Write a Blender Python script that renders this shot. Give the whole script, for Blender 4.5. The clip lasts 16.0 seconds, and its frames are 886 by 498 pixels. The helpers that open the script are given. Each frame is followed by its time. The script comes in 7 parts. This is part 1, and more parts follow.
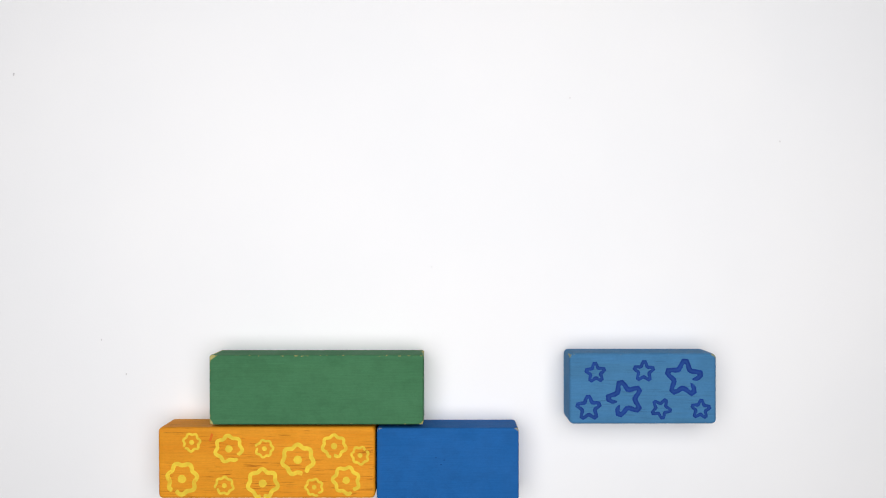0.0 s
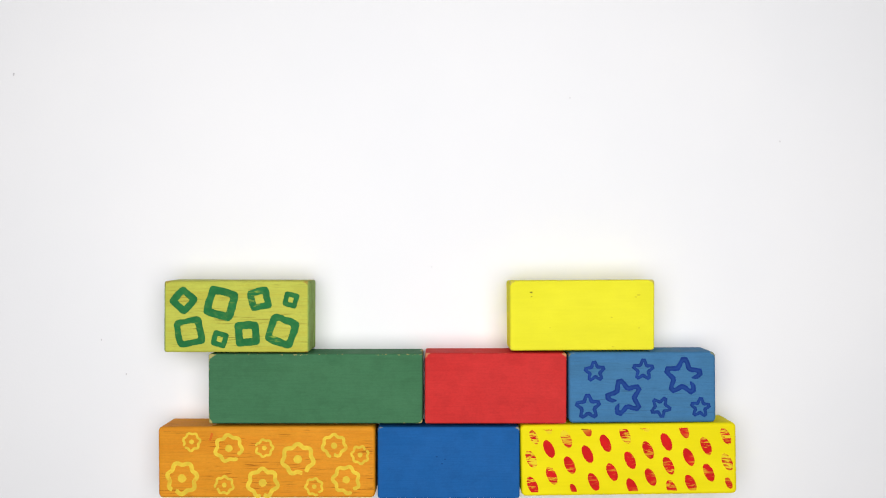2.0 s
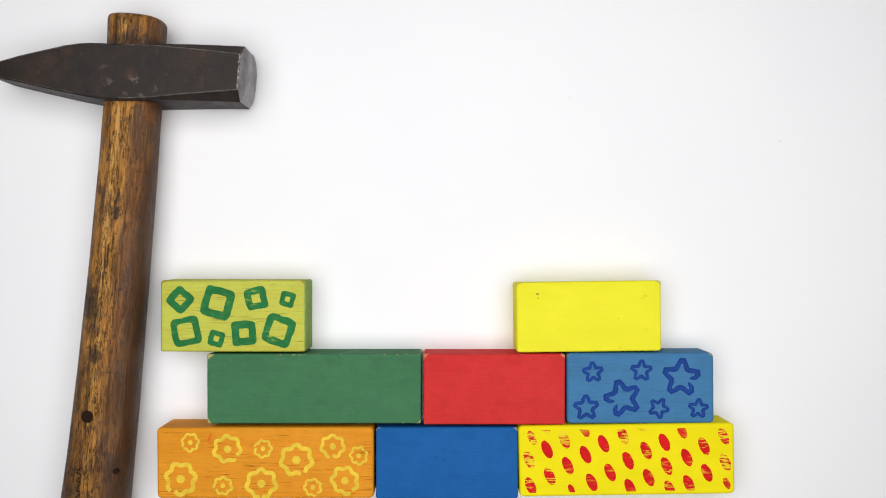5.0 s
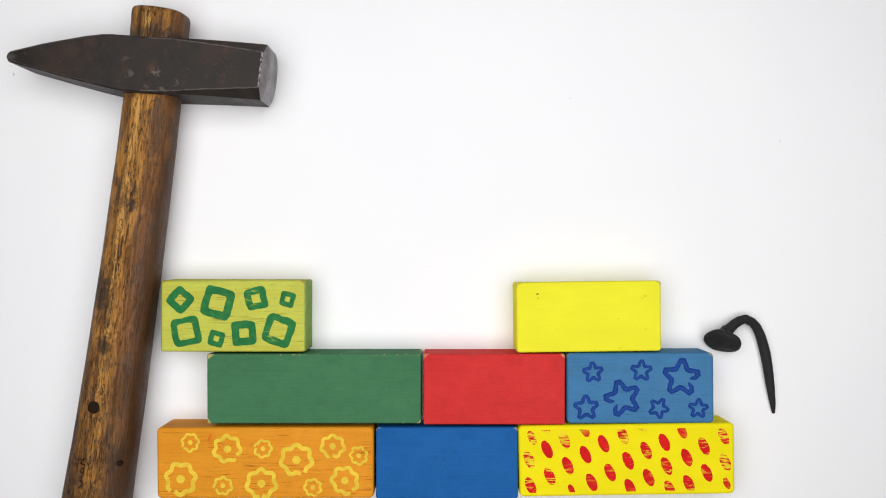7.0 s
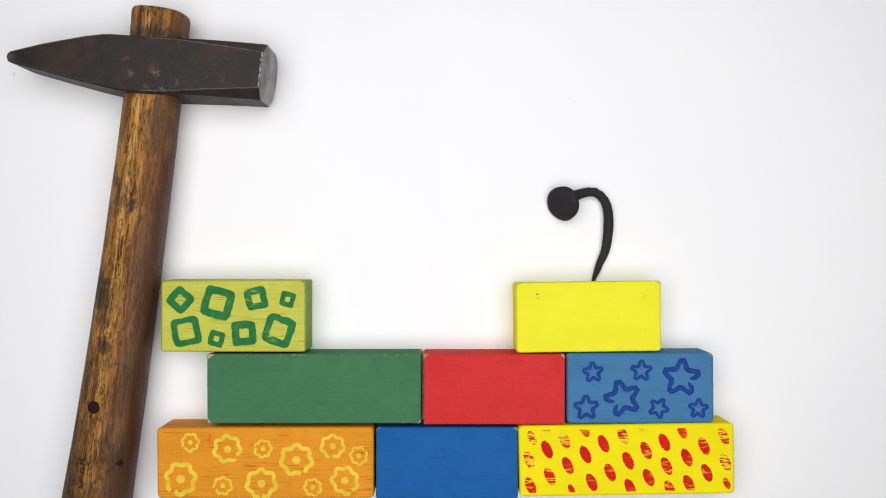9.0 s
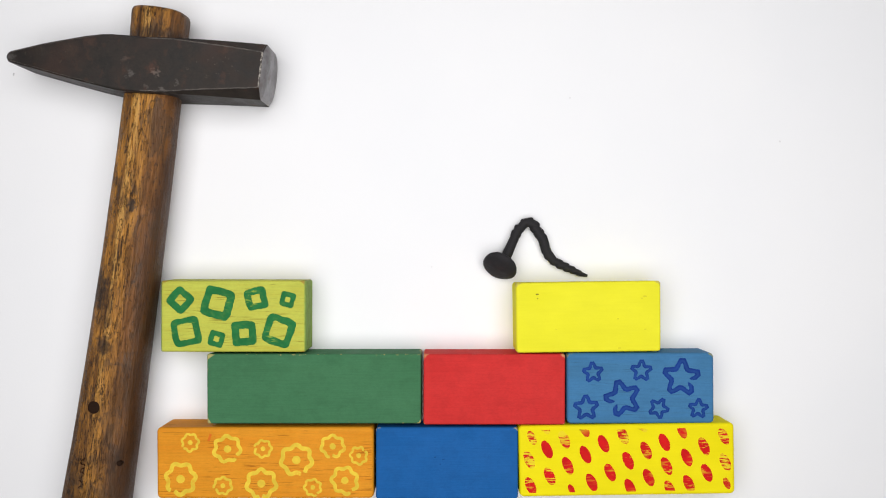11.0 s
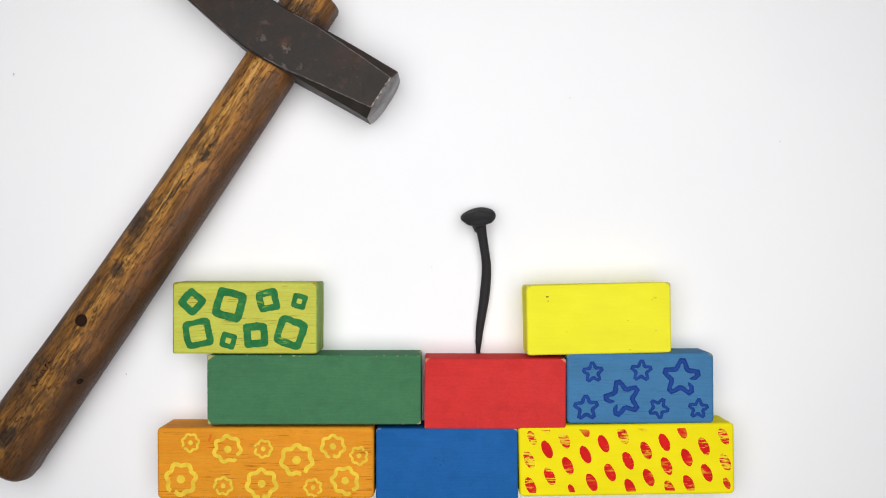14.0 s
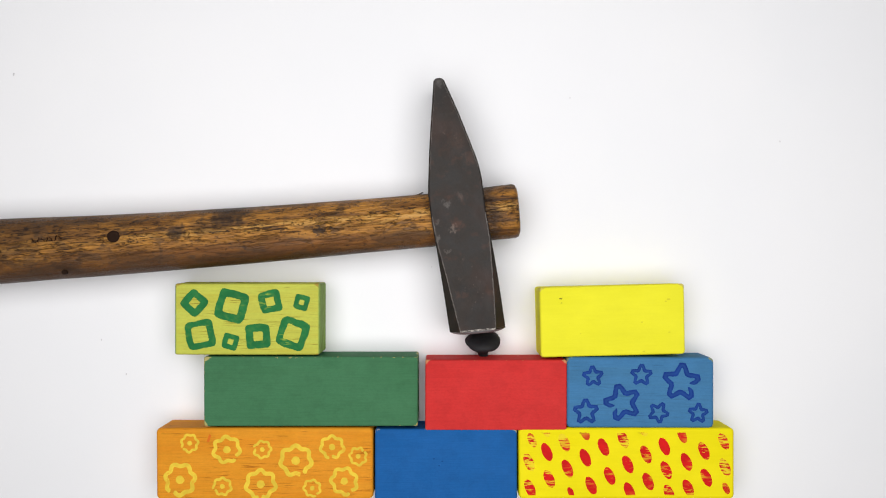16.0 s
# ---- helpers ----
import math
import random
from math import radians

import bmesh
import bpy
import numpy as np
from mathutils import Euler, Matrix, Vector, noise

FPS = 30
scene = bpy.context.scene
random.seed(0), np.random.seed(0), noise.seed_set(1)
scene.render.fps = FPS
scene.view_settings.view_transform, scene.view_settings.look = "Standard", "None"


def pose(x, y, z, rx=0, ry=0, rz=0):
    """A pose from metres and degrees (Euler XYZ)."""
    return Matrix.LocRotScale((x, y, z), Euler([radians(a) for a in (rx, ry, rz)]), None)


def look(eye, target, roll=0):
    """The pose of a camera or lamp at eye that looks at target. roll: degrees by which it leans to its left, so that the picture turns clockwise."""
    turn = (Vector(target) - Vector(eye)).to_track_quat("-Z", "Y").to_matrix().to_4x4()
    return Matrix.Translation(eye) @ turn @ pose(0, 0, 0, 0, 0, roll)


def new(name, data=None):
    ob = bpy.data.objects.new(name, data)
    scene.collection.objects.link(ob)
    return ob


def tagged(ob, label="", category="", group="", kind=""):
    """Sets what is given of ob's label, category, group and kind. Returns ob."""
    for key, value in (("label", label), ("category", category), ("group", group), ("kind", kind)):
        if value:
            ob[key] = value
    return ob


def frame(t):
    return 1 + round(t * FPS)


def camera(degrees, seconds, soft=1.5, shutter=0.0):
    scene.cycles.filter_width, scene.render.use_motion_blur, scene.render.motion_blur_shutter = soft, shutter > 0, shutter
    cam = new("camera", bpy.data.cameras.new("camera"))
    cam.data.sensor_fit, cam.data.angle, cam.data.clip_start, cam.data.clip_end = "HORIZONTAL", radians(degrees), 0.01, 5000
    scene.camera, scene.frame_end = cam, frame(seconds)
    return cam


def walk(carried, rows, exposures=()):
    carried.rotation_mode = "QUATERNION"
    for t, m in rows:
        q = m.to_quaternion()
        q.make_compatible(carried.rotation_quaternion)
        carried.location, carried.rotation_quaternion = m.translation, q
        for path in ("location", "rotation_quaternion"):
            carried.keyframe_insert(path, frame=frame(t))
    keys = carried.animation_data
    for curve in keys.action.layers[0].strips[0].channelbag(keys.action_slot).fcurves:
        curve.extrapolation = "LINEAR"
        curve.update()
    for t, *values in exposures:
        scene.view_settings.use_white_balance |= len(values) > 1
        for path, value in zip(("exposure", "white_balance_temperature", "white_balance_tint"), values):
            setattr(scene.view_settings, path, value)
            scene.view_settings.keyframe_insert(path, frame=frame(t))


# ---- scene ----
cam = camera(62.78, 16.0, soft=1.1)
walk(cam, [(0.0, pose(0, 0, 0.32)), (16.0, pose(0, 0, 0.32))])

# ---- world and light: a dim grey room with one white softbox over the table ----
world = bpy.data.worlds.new("world")
scene.world = world
world.use_nodes = True
world.node_tree.nodes["Background"].inputs[0].default_value = (0.9, 0.95, 1.0, 1)
world.node_tree.nodes["Background"].inputs[1].default_value = 0.3


def softbox(name, eye, target, sx, sy, watts, colour):
    lamp = bpy.data.lights.new(name, "AREA")
    lamp.shape, lamp.size, lamp.size_y = "RECTANGLE", sx, sy
    lamp.energy, lamp.color = watts, colour
    new(name, lamp).matrix_world = look(eye, target)


softbox("ceiling_light", (-0.004, 0.018, 0.40), (-0.004, 0.018, 0), 0.60, 0.50, 2.86, (0.992, 0.985, 0.993))

# ---- materials ----


def linear(r, g, b, k=0.84):
    """A base colour from 0 to 255 display values."""
    return tuple(k * ((v / 255 + 0.055) / 1.055) ** 2.4 if v > 10 else k * v / 255 / 12.92 for v in (r, g, b)) + (1,)


class Nodes:
    """A small builder of node materials."""

    def __init__(self, name):
        self.mat = bpy.data.materials.new(name)
        self.mat.use_nodes = True
        self.tree = self.mat.node_tree
        self.bsdf = self.tree.nodes["Principled BSDF"]
        self.coord = self.tree.nodes.new("ShaderNodeTexCoord").outputs["Object"]

    def put(self, socket, value):
        if isinstance(value, bpy.types.NodeSocket):
            self.tree.links.new(value, socket)
        else:
            socket.default_value = value

    def set(self, **values):
        for key, value in values.items():
            self.put(self.bsdf.inputs[key.replace("_", " ").title() if key != "ior" else "IOR"], value)
        return self

    def scaled(self, x, y, z, turn=0.0):
        n = self.tree.nodes.new("ShaderNodeMapping")
        self.put(n.inputs["Vector"], self.coord)
        n.inputs["Scale"].default_value = (x, y, z)
        n.inputs["Rotation"].default_value = (0, 0, turn)
        return n.outputs[0]

    def noise(self, vector, scale=1.0, detail=4.0, rough=0.55, warp=0.0):
        n = self.tree.nodes.new("ShaderNodeTexNoise")
        self.put(n.inputs["Vector"], vector)
        n.inputs["Scale"].default_value, n.inputs["Detail"].default_value = scale, detail
        n.inputs["Roughness"].default_value, n.inputs["Distortion"].default_value = rough, warp
        return n.outputs["Fac"]

    def math(self, kind, a, b=0.0):
        n = self.tree.nodes.new("ShaderNodeMath")
        n.operation = kind
        self.put(n.inputs[0], a)
        self.put(n.inputs[1], b)
        return n.outputs[0]

    def ramp(self, fac, low, high, a=0.0, b=1.0):
        n = self.tree.nodes.new("ShaderNodeMapRange")
        n.interpolation_type = "SMOOTHSTEP"
        for key, value in (("Value", fac), ("From Min", low), ("From Max", high), ("To Min", a), ("To Max", b)):
            self.put(n.inputs[key], value)
        return n.outputs[0]

    def mix(self, fac, a, b, kind="MIX"):
        n = self.tree.nodes.new("ShaderNodeMix")
        n.data_type, n.blend_type = "RGBA", kind
        self.put(n.inputs[0], fac)
        self.put(n.inputs[6], a)
        self.put(n.inputs[7], b)
        return n.outputs[2]

    def axes(self):
        n = self.tree.nodes.new("ShaderNodeSeparateXYZ")
        self.put(n.inputs[0], self.coord)
        return n.outputs

    def near(self, x, y, z=0.0, sx=1.0, sy=1.0, sz=0.0):
        """The distance from a point, with each axis stretched."""
        n = self.tree.nodes.new("ShaderNodeVectorMath")
        n.operation = "SUBTRACT"
        self.put(n.inputs[0], self.coord)
        n.inputs[1].default_value = (x, y, z)
        m = self.tree.nodes.new("ShaderNodeVectorMath")
        m.operation = "MULTIPLY"
        self.put(m.inputs[0], n.outputs[0])
        m.inputs[1].default_value = (sx, sy, sz)
        q = self.tree.nodes.new("ShaderNodeVectorMath")
        q.operation = "LENGTH"
        self.put(q.inputs[0], m.outputs[0])
        return q.outputs["Value"]

    def bump(self, height, strength, distance):
        n = self.tree.nodes.new("ShaderNodeBump")
        self.put(n.inputs["Height"], height)
        n.inputs["Strength"].default_value, n.inputs["Distance"].default_value = strength, distance
        self.tree.links.new(n.outputs[0], self.bsdf.inputs["Normal"])
        return self


def paint_material(name, colour, half, wood=(222, 190, 130), grain=0.25, streak=0.0, worn=0.5, gloss=0.62, cloud=0.4, speckle=0.17, end=None):
    """Painted wood: grain along x, uneven coat, and bare wood where the edges are rubbed. half: half sizes in metres."""
    m = Nodes(name)
    fine = m.noise(m.scaled(60, 1500, 1500), 1, 5, 0.6, 0.4)
    soft = m.noise(m.coord, 90, 4, 0.6)
    veil = m.noise(m.scaled(25, 60, 60), 1, 3)
    base = linear(*colour)
    dark = tuple(c * 0.76 for c in base[:3]) + (1,)
    light = tuple(min(1, c * 1.18 + 0.006) for c in base[:3]) + (1,)
    c = m.mix(m.ramp(fine, 0.3, 0.7), dark, base)
    c = m.mix(1 - grain, c, base)
    blot = m.noise(m.coord, 210, 5, 0.68, 0.2)
    c = m.mix(m.ramp(blot, 0.4, 0.72, 0.0, cloud), c, dark)
    c = m.mix(m.ramp(veil, 0.35, 0.75, 0.0, 0.45), c, light)
    if streak:
        tinted = tuple(v * k for v, k in zip(base[:3], (0.9, 0.74, 0.55))) + (1,)
        bands = m.ramp(m.noise(m.scaled(12, 190, 190), 1, 4, 0.6, 0.4), 0.38, 0.7)
        hairs = m.ramp(m.noise(m.scaled(34, 1500, 1500), 1, 4, 0.6, 0.5), 0.5, 0.68)
        pores = m.math("MULTIPLY", m.ramp(m.noise(m.scaled(110, 2300, 2300), 1, 3, 0.5, 0.3), 0.57, 0.68), m.ramp(m.noise(m.scaled(40, 130, 130), 1, 2), 0.42, 0.6, 0.2, 1.0))
        c = m.mix(m.math("MULTIPLY", bands, streak * 0.5), c, tinted)
        c = m.mix(m.math("MULTIPLY", hairs, streak * 0.5), c, tinted)
        c = m.mix(m.math("MULTIPLY", pores, streak * 0.9), c, tuple(v * k for v, k in zip(base[:3], (0.42, 0.3, 0.25))) + (1,))
    x, y, z = m.axes()
    ex = m.math("SUBTRACT", half[0], m.math("ABSOLUTE", x))
    ey = m.math("SUBTRACT", half[1], m.math("ABSOLUTE", y))
    ez = m.math("SUBTRACT", half[2], m.math("ABSOLUTE", m.math("SUBTRACT", z, half[2])))
    low, high = m.math("MINIMUM", ex, ey), m.math("MAXIMUM", ex, ey)
    edge = m.math("MAXIMUM", low, m.math("MINIMUM", high, ez))
    reach = m.ramp(m.noise(m.coord, 520, 5, 0.7), 0.45, 0.86, -0.0003, 0.0014 * worn)
    corner = m.ramp(high, 0.0006, 0.0034, 0.0017 * worn, 0.0)
    reach = m.math("ADD", reach, m.math("MULTIPLY", corner, m.ramp(m.noise(m.coord, 170, 3, 0.6), 0.38, 0.62, 0.25, 1.1)))
    rub = m.ramp(m.math("SUBTRACT", reach, edge), -0.00015, 0.0002)
    c = m.mix(m.math("MULTIPLY", rub, 0.85), c, linear(*wood))
    if end:
        c = m.mix(m.ramp(ex, 0.0003, 0.0009, 0.8, 0.0), c, m.mix(m.ramp(m.noise(m.scaled(900, 200, 900), 1, 4), 0.4, 0.65), linear(*end), tuple(v * 0.6 for v in linear(*end)[:3]) + (1,)))
    c = m.mix(m.ramp(m.noise(m.scaled(900, 1500, 1500), 1, 4, 0.7), 0.42, 0.66, 0.0, speckle), c, tuple(v * 0.6 for v in base[:3]) + (1,))
    chips = m.ramp(m.noise(m.scaled(700, 900, 900), 1, 2, 0.5), 0.76, 0.8, 0.0, 0.35)
    c = m.mix(chips, c, dark)
    m.set(base_color=c, roughness=m.ramp(soft, 0.3, 0.7, gloss, gloss + 0.14))
    m.bsdf.inputs["Specular IOR Level"].default_value = 0.1
    relief = m.math("ADD", m.math("MULTIPLY", fine, 0.6), m.math("MULTIPLY", soft, 0.5))
    m.bump(relief, 0.22, 0.0006)
    return m.mat


def print_material(name, colour, under, worn=0.5, along=(500, 500), turn=0.0, bare=0.54, pool=0.0, gate=0.62, patchy=0.12):
    """Stamped paint that lets the coat under it through in worn streaks. pool: how far the ink has run to the rims of its strokes."""
    m = Nodes(name)
    n = m.noise(m.scaled(along[0], along[1], 100, turn), 1, 4, 0.6, 0.5)
    big = m.noise(m.coord, 55, 2)
    ink = linear(*colour)
    coat = linear(*under)
    gone = m.math("MULTIPLY", m.ramp(n, bare, bare + 0.06), m.ramp(big, gate - 0.2 * worn, gate + 0.04))
    mottle = m.noise(m.coord, 420, 4, 0.65, 0.3)
    shade = m.mix(m.ramp(m.noise(m.coord, 220, 3), 0.35, 0.7), tuple(v * 0.8 for v in ink[:3]) + (1,), ink)
    shade = m.mix(m.ramp(mottle, 0.46, 0.72, 0.0, patchy), shade, coat)
    if pool:
        across = m.tree.nodes.new("ShaderNodeUVMap")
        across.uv_map = "across"
        split = m.tree.nodes.new("ShaderNodeSeparateXYZ")
        m.put(split.inputs[0], across.outputs[0])
        rim = m.math("ADD", m.math("ABSOLUTE", split.outputs[0]), m.math("MULTIPLY", m.math("SUBTRACT", mottle, 0.5), 1.3))
        thin = m.tree.nodes.new("ShaderNodeMix")
        thin.data_type = "RGBA"
        m.put(thin.inputs[0], pool)
        m.put(thin.inputs[6], shade)
        m.put(thin.inputs[7], coat)
        shade = m.mix(m.ramp(rim, 0.2, 0.62), thin.outputs[2], shade)
        shade = m.mix(m.ramp(rim, 1.0, 1.25, 0.0, 0.4), shade, coat)
    m.set(base_color=m.mix(m.math("MULTIPLY", gone, min(1.0, worn * 1.6)), shade, coat), roughness=0.65)
    m.bsdf.inputs["Specular IOR Level"].default_value = 0.1
    m.bump(n, 0.15, 0.0004)
    return m.mat


def paper_material():
    m = Nodes("white_paper")
    n = m.noise(m.coord, 900, 3, 0.6)
    big = m.noise(m.coord, 9, 3)
    c = m.mix(m.ramp(big, 0.3, 0.7), (0.86, 0.86, 0.87, 1), (0.885, 0.88, 0.885, 1))
    fleck = m.ramp(m.noise(m.coord, 330, 2, 0.5), 0.8, 0.84, 0.0, 0.06)
    m.set(base_color=m.mix(fleck, c, (0.6, 0.58, 0.58, 1)), roughness=0.75)
    m.bsdf.inputs["Specular IOR Level"].default_value = 0.2
    m.bump(n, 0.08, 0.0004)
    return m.mat


def wall_material():
    m = Nodes("grey_wall_paint")
    n = m.noise(m.coord, 60, 4)
    m.set(base_color=m.mix(n, (0.30, 0.30, 0.31, 1), (0.34, 0.34, 0.35, 1)), roughness=0.8).bump(n, 0.1, 0.002)
    return m.mat


def handle_material():
    """Old varnished ash: golden on the peen side, a ridge of pale flakes, red-brown grime on the other; cracks and knots along x."""
    m = Nodes("worn_handle_wood")
    x, y, z = m.axes()
    long = m.noise(m.scaled(30, 320, 320), 1, 6, 0.66, 0.6)
    fibre = m.noise(m.scaled(120, 1500, 1500), 1, 5, 0.65, 0.5)
    patch = m.noise(m.scaled(45, 120, 120), 1, 5, 0.62, 0.5)
    blotch = m.noise(m.scaled(70, 130, 130), 1, 4, 0.6, 0.8)
    wander = m.math("MULTIPLY", m.math("SUBTRACT", patch, 0.5), 1.5)
    c = m.mix(m.ramp(long, 0.36, 0.64), linear(124, 80, 29), linear(204, 141, 56))
    c = m.mix(m.ramp(fibre, 0.5, 0.66, 0.0, 0.62), c, linear(100, 64, 26))
    # grime: red-brown on the side of the striking face, darker on the grip
    clean = m.ramp(x, -0.075, -0.02, 0.0, 0.55)
    side = m.math("SUBTRACT", m.math("ADD", m.math("MULTIPLY", y, -150.0), wander), clean)
    soiled = m.mix(m.ramp(m.noise(m.scaled(60, 260, 260), 1, 5, 0.65, 0.6), 0.38, 0.62), linear(92, 57, 27), linear(136, 84, 36))
    c = m.mix(m.ramp(side, -0.05, 0.8, 0.0, 0.78), c, soiled)
    # darker brown towards both long rims, deepest on the striking-face side
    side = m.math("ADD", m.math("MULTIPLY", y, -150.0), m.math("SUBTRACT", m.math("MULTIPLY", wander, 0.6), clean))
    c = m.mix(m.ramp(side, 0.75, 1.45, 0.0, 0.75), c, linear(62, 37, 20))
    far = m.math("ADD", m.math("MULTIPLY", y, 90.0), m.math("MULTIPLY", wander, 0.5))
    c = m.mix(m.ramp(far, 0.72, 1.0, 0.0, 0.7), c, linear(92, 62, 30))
    grip = m.math("ADD", m.math("MULTIPLY", x, -4.8), wander)
    c = m.mix(m.ramp(grip, 0.45, 1.1, 0.0, 0.7), c, linear(84, 55, 29))
    c = m.mix(m.ramp(blotch, 0.54, 0.62, 0.0, 0.62), c, linear(80, 57, 36))
    # a broken ridge of bare pale flakes
    ridge = m.math("ABSOLUTE", m.math("SUBTRACT", y, m.math("ADD", 0.0022, m.math("MULTIPLY", m.math("SUBTRACT", long, 0.5), 0.009))))
    flake = m.math("MULTIPLY", m.ramp(ridge, 0.0006, 0.0026, 1.0, 0.0), m.ramp(m.noise(m.scaled(90, 480, 480), 1, 4, 0.6, 0.9), 0.46, 0.53))
    flake = m.math("MULTIPLY", flake, m.ramp(x, -0.16, -0.09, 0.25, 1.0))
    c = m.mix(m.math("MULTIPLY", flake, 0.8), c, linear(218, 164, 84))
    # pits and cracks: thin wandering lines along the grain
    speck = m.ramp(m.noise(m.scaled(420, 800, 800), 1, 4, 0.65, 0.4), 0.56, 0.65, 0.0, 0.7)
    c = m.mix(speck, c, linear(56, 36, 19))
    line = m.math("ABSOLUTE", m.math("SUBTRACT", m.noise(m.scaled(75, 620, 620), 1, 3, 0.55, 1.0), 0.5))
    cracks = m.math("MULTIPLY", m.ramp(line, 0.008, 0.026, 1.0, 0.0), m.ramp(m.noise(m.scaled(70, 260, 260), 1, 3, 0.6), 0.4, 0.5))
    dash = m.math("MULTIPLY", m.ramp(m.noise(m.scaled(130, 1250, 1250), 1, 3, 0.55, 1.4), 0.575, 0.61), m.ramp(patch, 0.38, 0.5))
    cracks = m.math("MAXIMUM", cracks, dash)
    cracks = m.math("MULTIPLY", cracks, m.ramp(y, -0.007, 0.0005, 0.25, 1.0))
    c = m.mix(m.math("MULTIPLY", cracks, 0.88), c, linear(36, 22, 11))
    # the end that stands out of the head: smeared black next to the steel, with two dark splits
    smear = m.math("ADD", m.ramp(x, 0.0115, 0.0205, 1.0, 0.0), m.math("MULTIPLY", wander, 0.8))
    smear = m.math("MULTIPLY", m.ramp(smear, 0.25, 0.85, 0.0, 0.75), m.ramp(x, 0.008, 0.010))
    c = m.mix(smear, c, linear(58, 42, 31))
    for split, deep in ((0.0055, 0.8), (-0.0035, 0.7), (-0.0078, 0.55)):
        d = m.math("ABSOLUTE", m.math("SUBTRACT", y, m.math("ADD", split, m.math("MULTIPLY", m.math("SUBTRACT", long, 0.5), 0.003))))
        c = m.mix(m.math("MULTIPLY", m.ramp(d, 0.0002, 0.001, deep, 0.0), m.ramp(x, 0.008, 0.010)), c, linear(44, 28, 17))
    warp = m.math("MULTIPLY", m.math("SUBTRACT", m.noise(m.coord, 300, 4), 0.5), 0.008)
    for px, py, sx, sy, size, depth in ((-0.1157, 0.0030, 0.75, 1.0, 0.0044, 0.8), (-0.1980, 0.0022, 0.85, 1.0, 0.0056, 0.85), (-0.0940, 0.0088, 0.5, 1.0, 0.0056, 0.75),
                                         (-0.1620, -0.0060, 0.6, 1.0, 0.0044, 0.6), (-0.0576, -0.0009, 0.8, 1.0, 0.0016, 0.85), (-0.1010, 0.0050, 0.35, 1.0, 0.0046, 0.5), (-0.1760, 0.0075, 0.5, 1.0, 0.0040, 0.35)):
        d = m.math("ADD", m.near(px, py, 0, sx, sy, 0), warp)
        c = m.mix(m.ramp(d, size * 0.4, size, depth, 0.0), c, linear(44, 33, 26))
    m.set(base_color=c, roughness=m.ramp(patch, 0.3, 0.7, 0.38, 0.6))
    m.bsdf.inputs["Specular IOR Level"].default_value = 0.32
    relief = m.math("ADD", m.math("MULTIPLY", long, 0.7), m.math("ADD", m.math("MULTIPLY", fibre, 0.4), m.math("MULTIPLY", flake, 0.35)))
    m.bump(m.math("SUBTRACT", relief, cracks), 0.6, 0.0012)
    return m.mat


def steel_material(name, dark, bright, rough, marks=(), shine=0.14):
    """Forged steel with brown patina, pits and pale scuffs. marks: x, y, size and colour of single spots."""
    m = Nodes(name)
    n = m.noise(m.coord, 150, 6, 0.7, 0.3)
    fine = m.noise(m.scaled(1100, 700, 900), 1, 5, 0.65)
    broad = m.noise(m.coord, 45, 3, 0.5)
    c = m.mix(m.ramp(m.math("ADD", m.math("MULTIPLY", n, 0.8), m.math("MULTIPLY", fine, 0.2)), 0.3, 0.72), dark, bright)
    c = m.mix(m.ramp(broad, 0.45, 0.7, 0.0, 0.6), c, linear(62, 42, 34))
    c = m.mix(m.ramp(m.noise(m.scaled(70, 40, 70), 1, 4, 0.6, 0.5), 0.52, 0.66, 0.0, 0.35), c, linear(30, 27, 27))
    c = m.mix(m.ramp(m.noise(m.coord, 200, 4, 0.6), 0.55, 0.72, 0.0, 0.4), c, linear(84, 54, 40))
    c = m.mix(m.ramp(m.noise(m.coord, 800, 3, 0.6), 0.6, 0.75, 0.0, 0.28), c, linear(26, 22, 20))
    chip = m.math("MULTIPLY", m.ramp(m.noise(m.coord, 480, 4, 0.65), 0.62, 0.7), m.ramp(m.noise(m.coord, 70, 2), 0.52, 0.64))
    c = m.mix(m.math("MULTIPLY", chip, 0.28), c, linear(128, 112, 100))
    warp = m.math("ADD", m.math("MULTIPLY", m.math("SUBTRACT", fine, 0.5), 0.005), m.math("MULTIPLY", m.math("SUBTRACT", m.noise(m.coord, 500, 3, 0.6), 0.5), 0.007))
    for px, py, size, colour in marks:
        c = m.mix(m.ramp(m.math("ADD", m.near(px, py, 0, 1, 1, 0), warp), size * 0.0, size * 1.7, 0.3, 0.0), c, linear(*colour))
    m.set(base_color=c, metallic=shine, roughness=m.ramp(n, 0.3, 0.7, rough, rough + 0.18))
    m.bsdf.inputs["Specular IOR Level"].default_value = 0.36
    m.bump(m.math("ADD", n, m.math("MULTIPLY", fine, 0.2)), 0.2, 0.0008)
    return m.mat


def clay_material():
    m = Nodes("black_modelling_clay")
    n = m.noise(m.coord, 420, 4, 0.6)
    m.set(base_color=m.mix(n, linear(33, 32, 34), linear(48, 46, 48)), roughness=m.ramp(n, 0.3, 0.7, 0.6, 0.75))
    m.bsdf.inputs["Specular IOR Level"].default_value = 0.22
    m.bump(m.math("ADD", n, m.noise(m.coord, 160, 3)), 0.2, 0.001)
    return m.mat


def plain_material(name, colour, rough=0.7):
    m = Nodes(name)
    n = m.noise(m.coord, 700, 3)
    base = linear(*colour)
    m.set(base_color=m.mix(n, tuple(v * 0.8 for v in base[:3]) + (1,), base), roughness=rough)
    m.bsdf.inputs["Specular IOR Level"].default_value = 0.08
    return m.mat


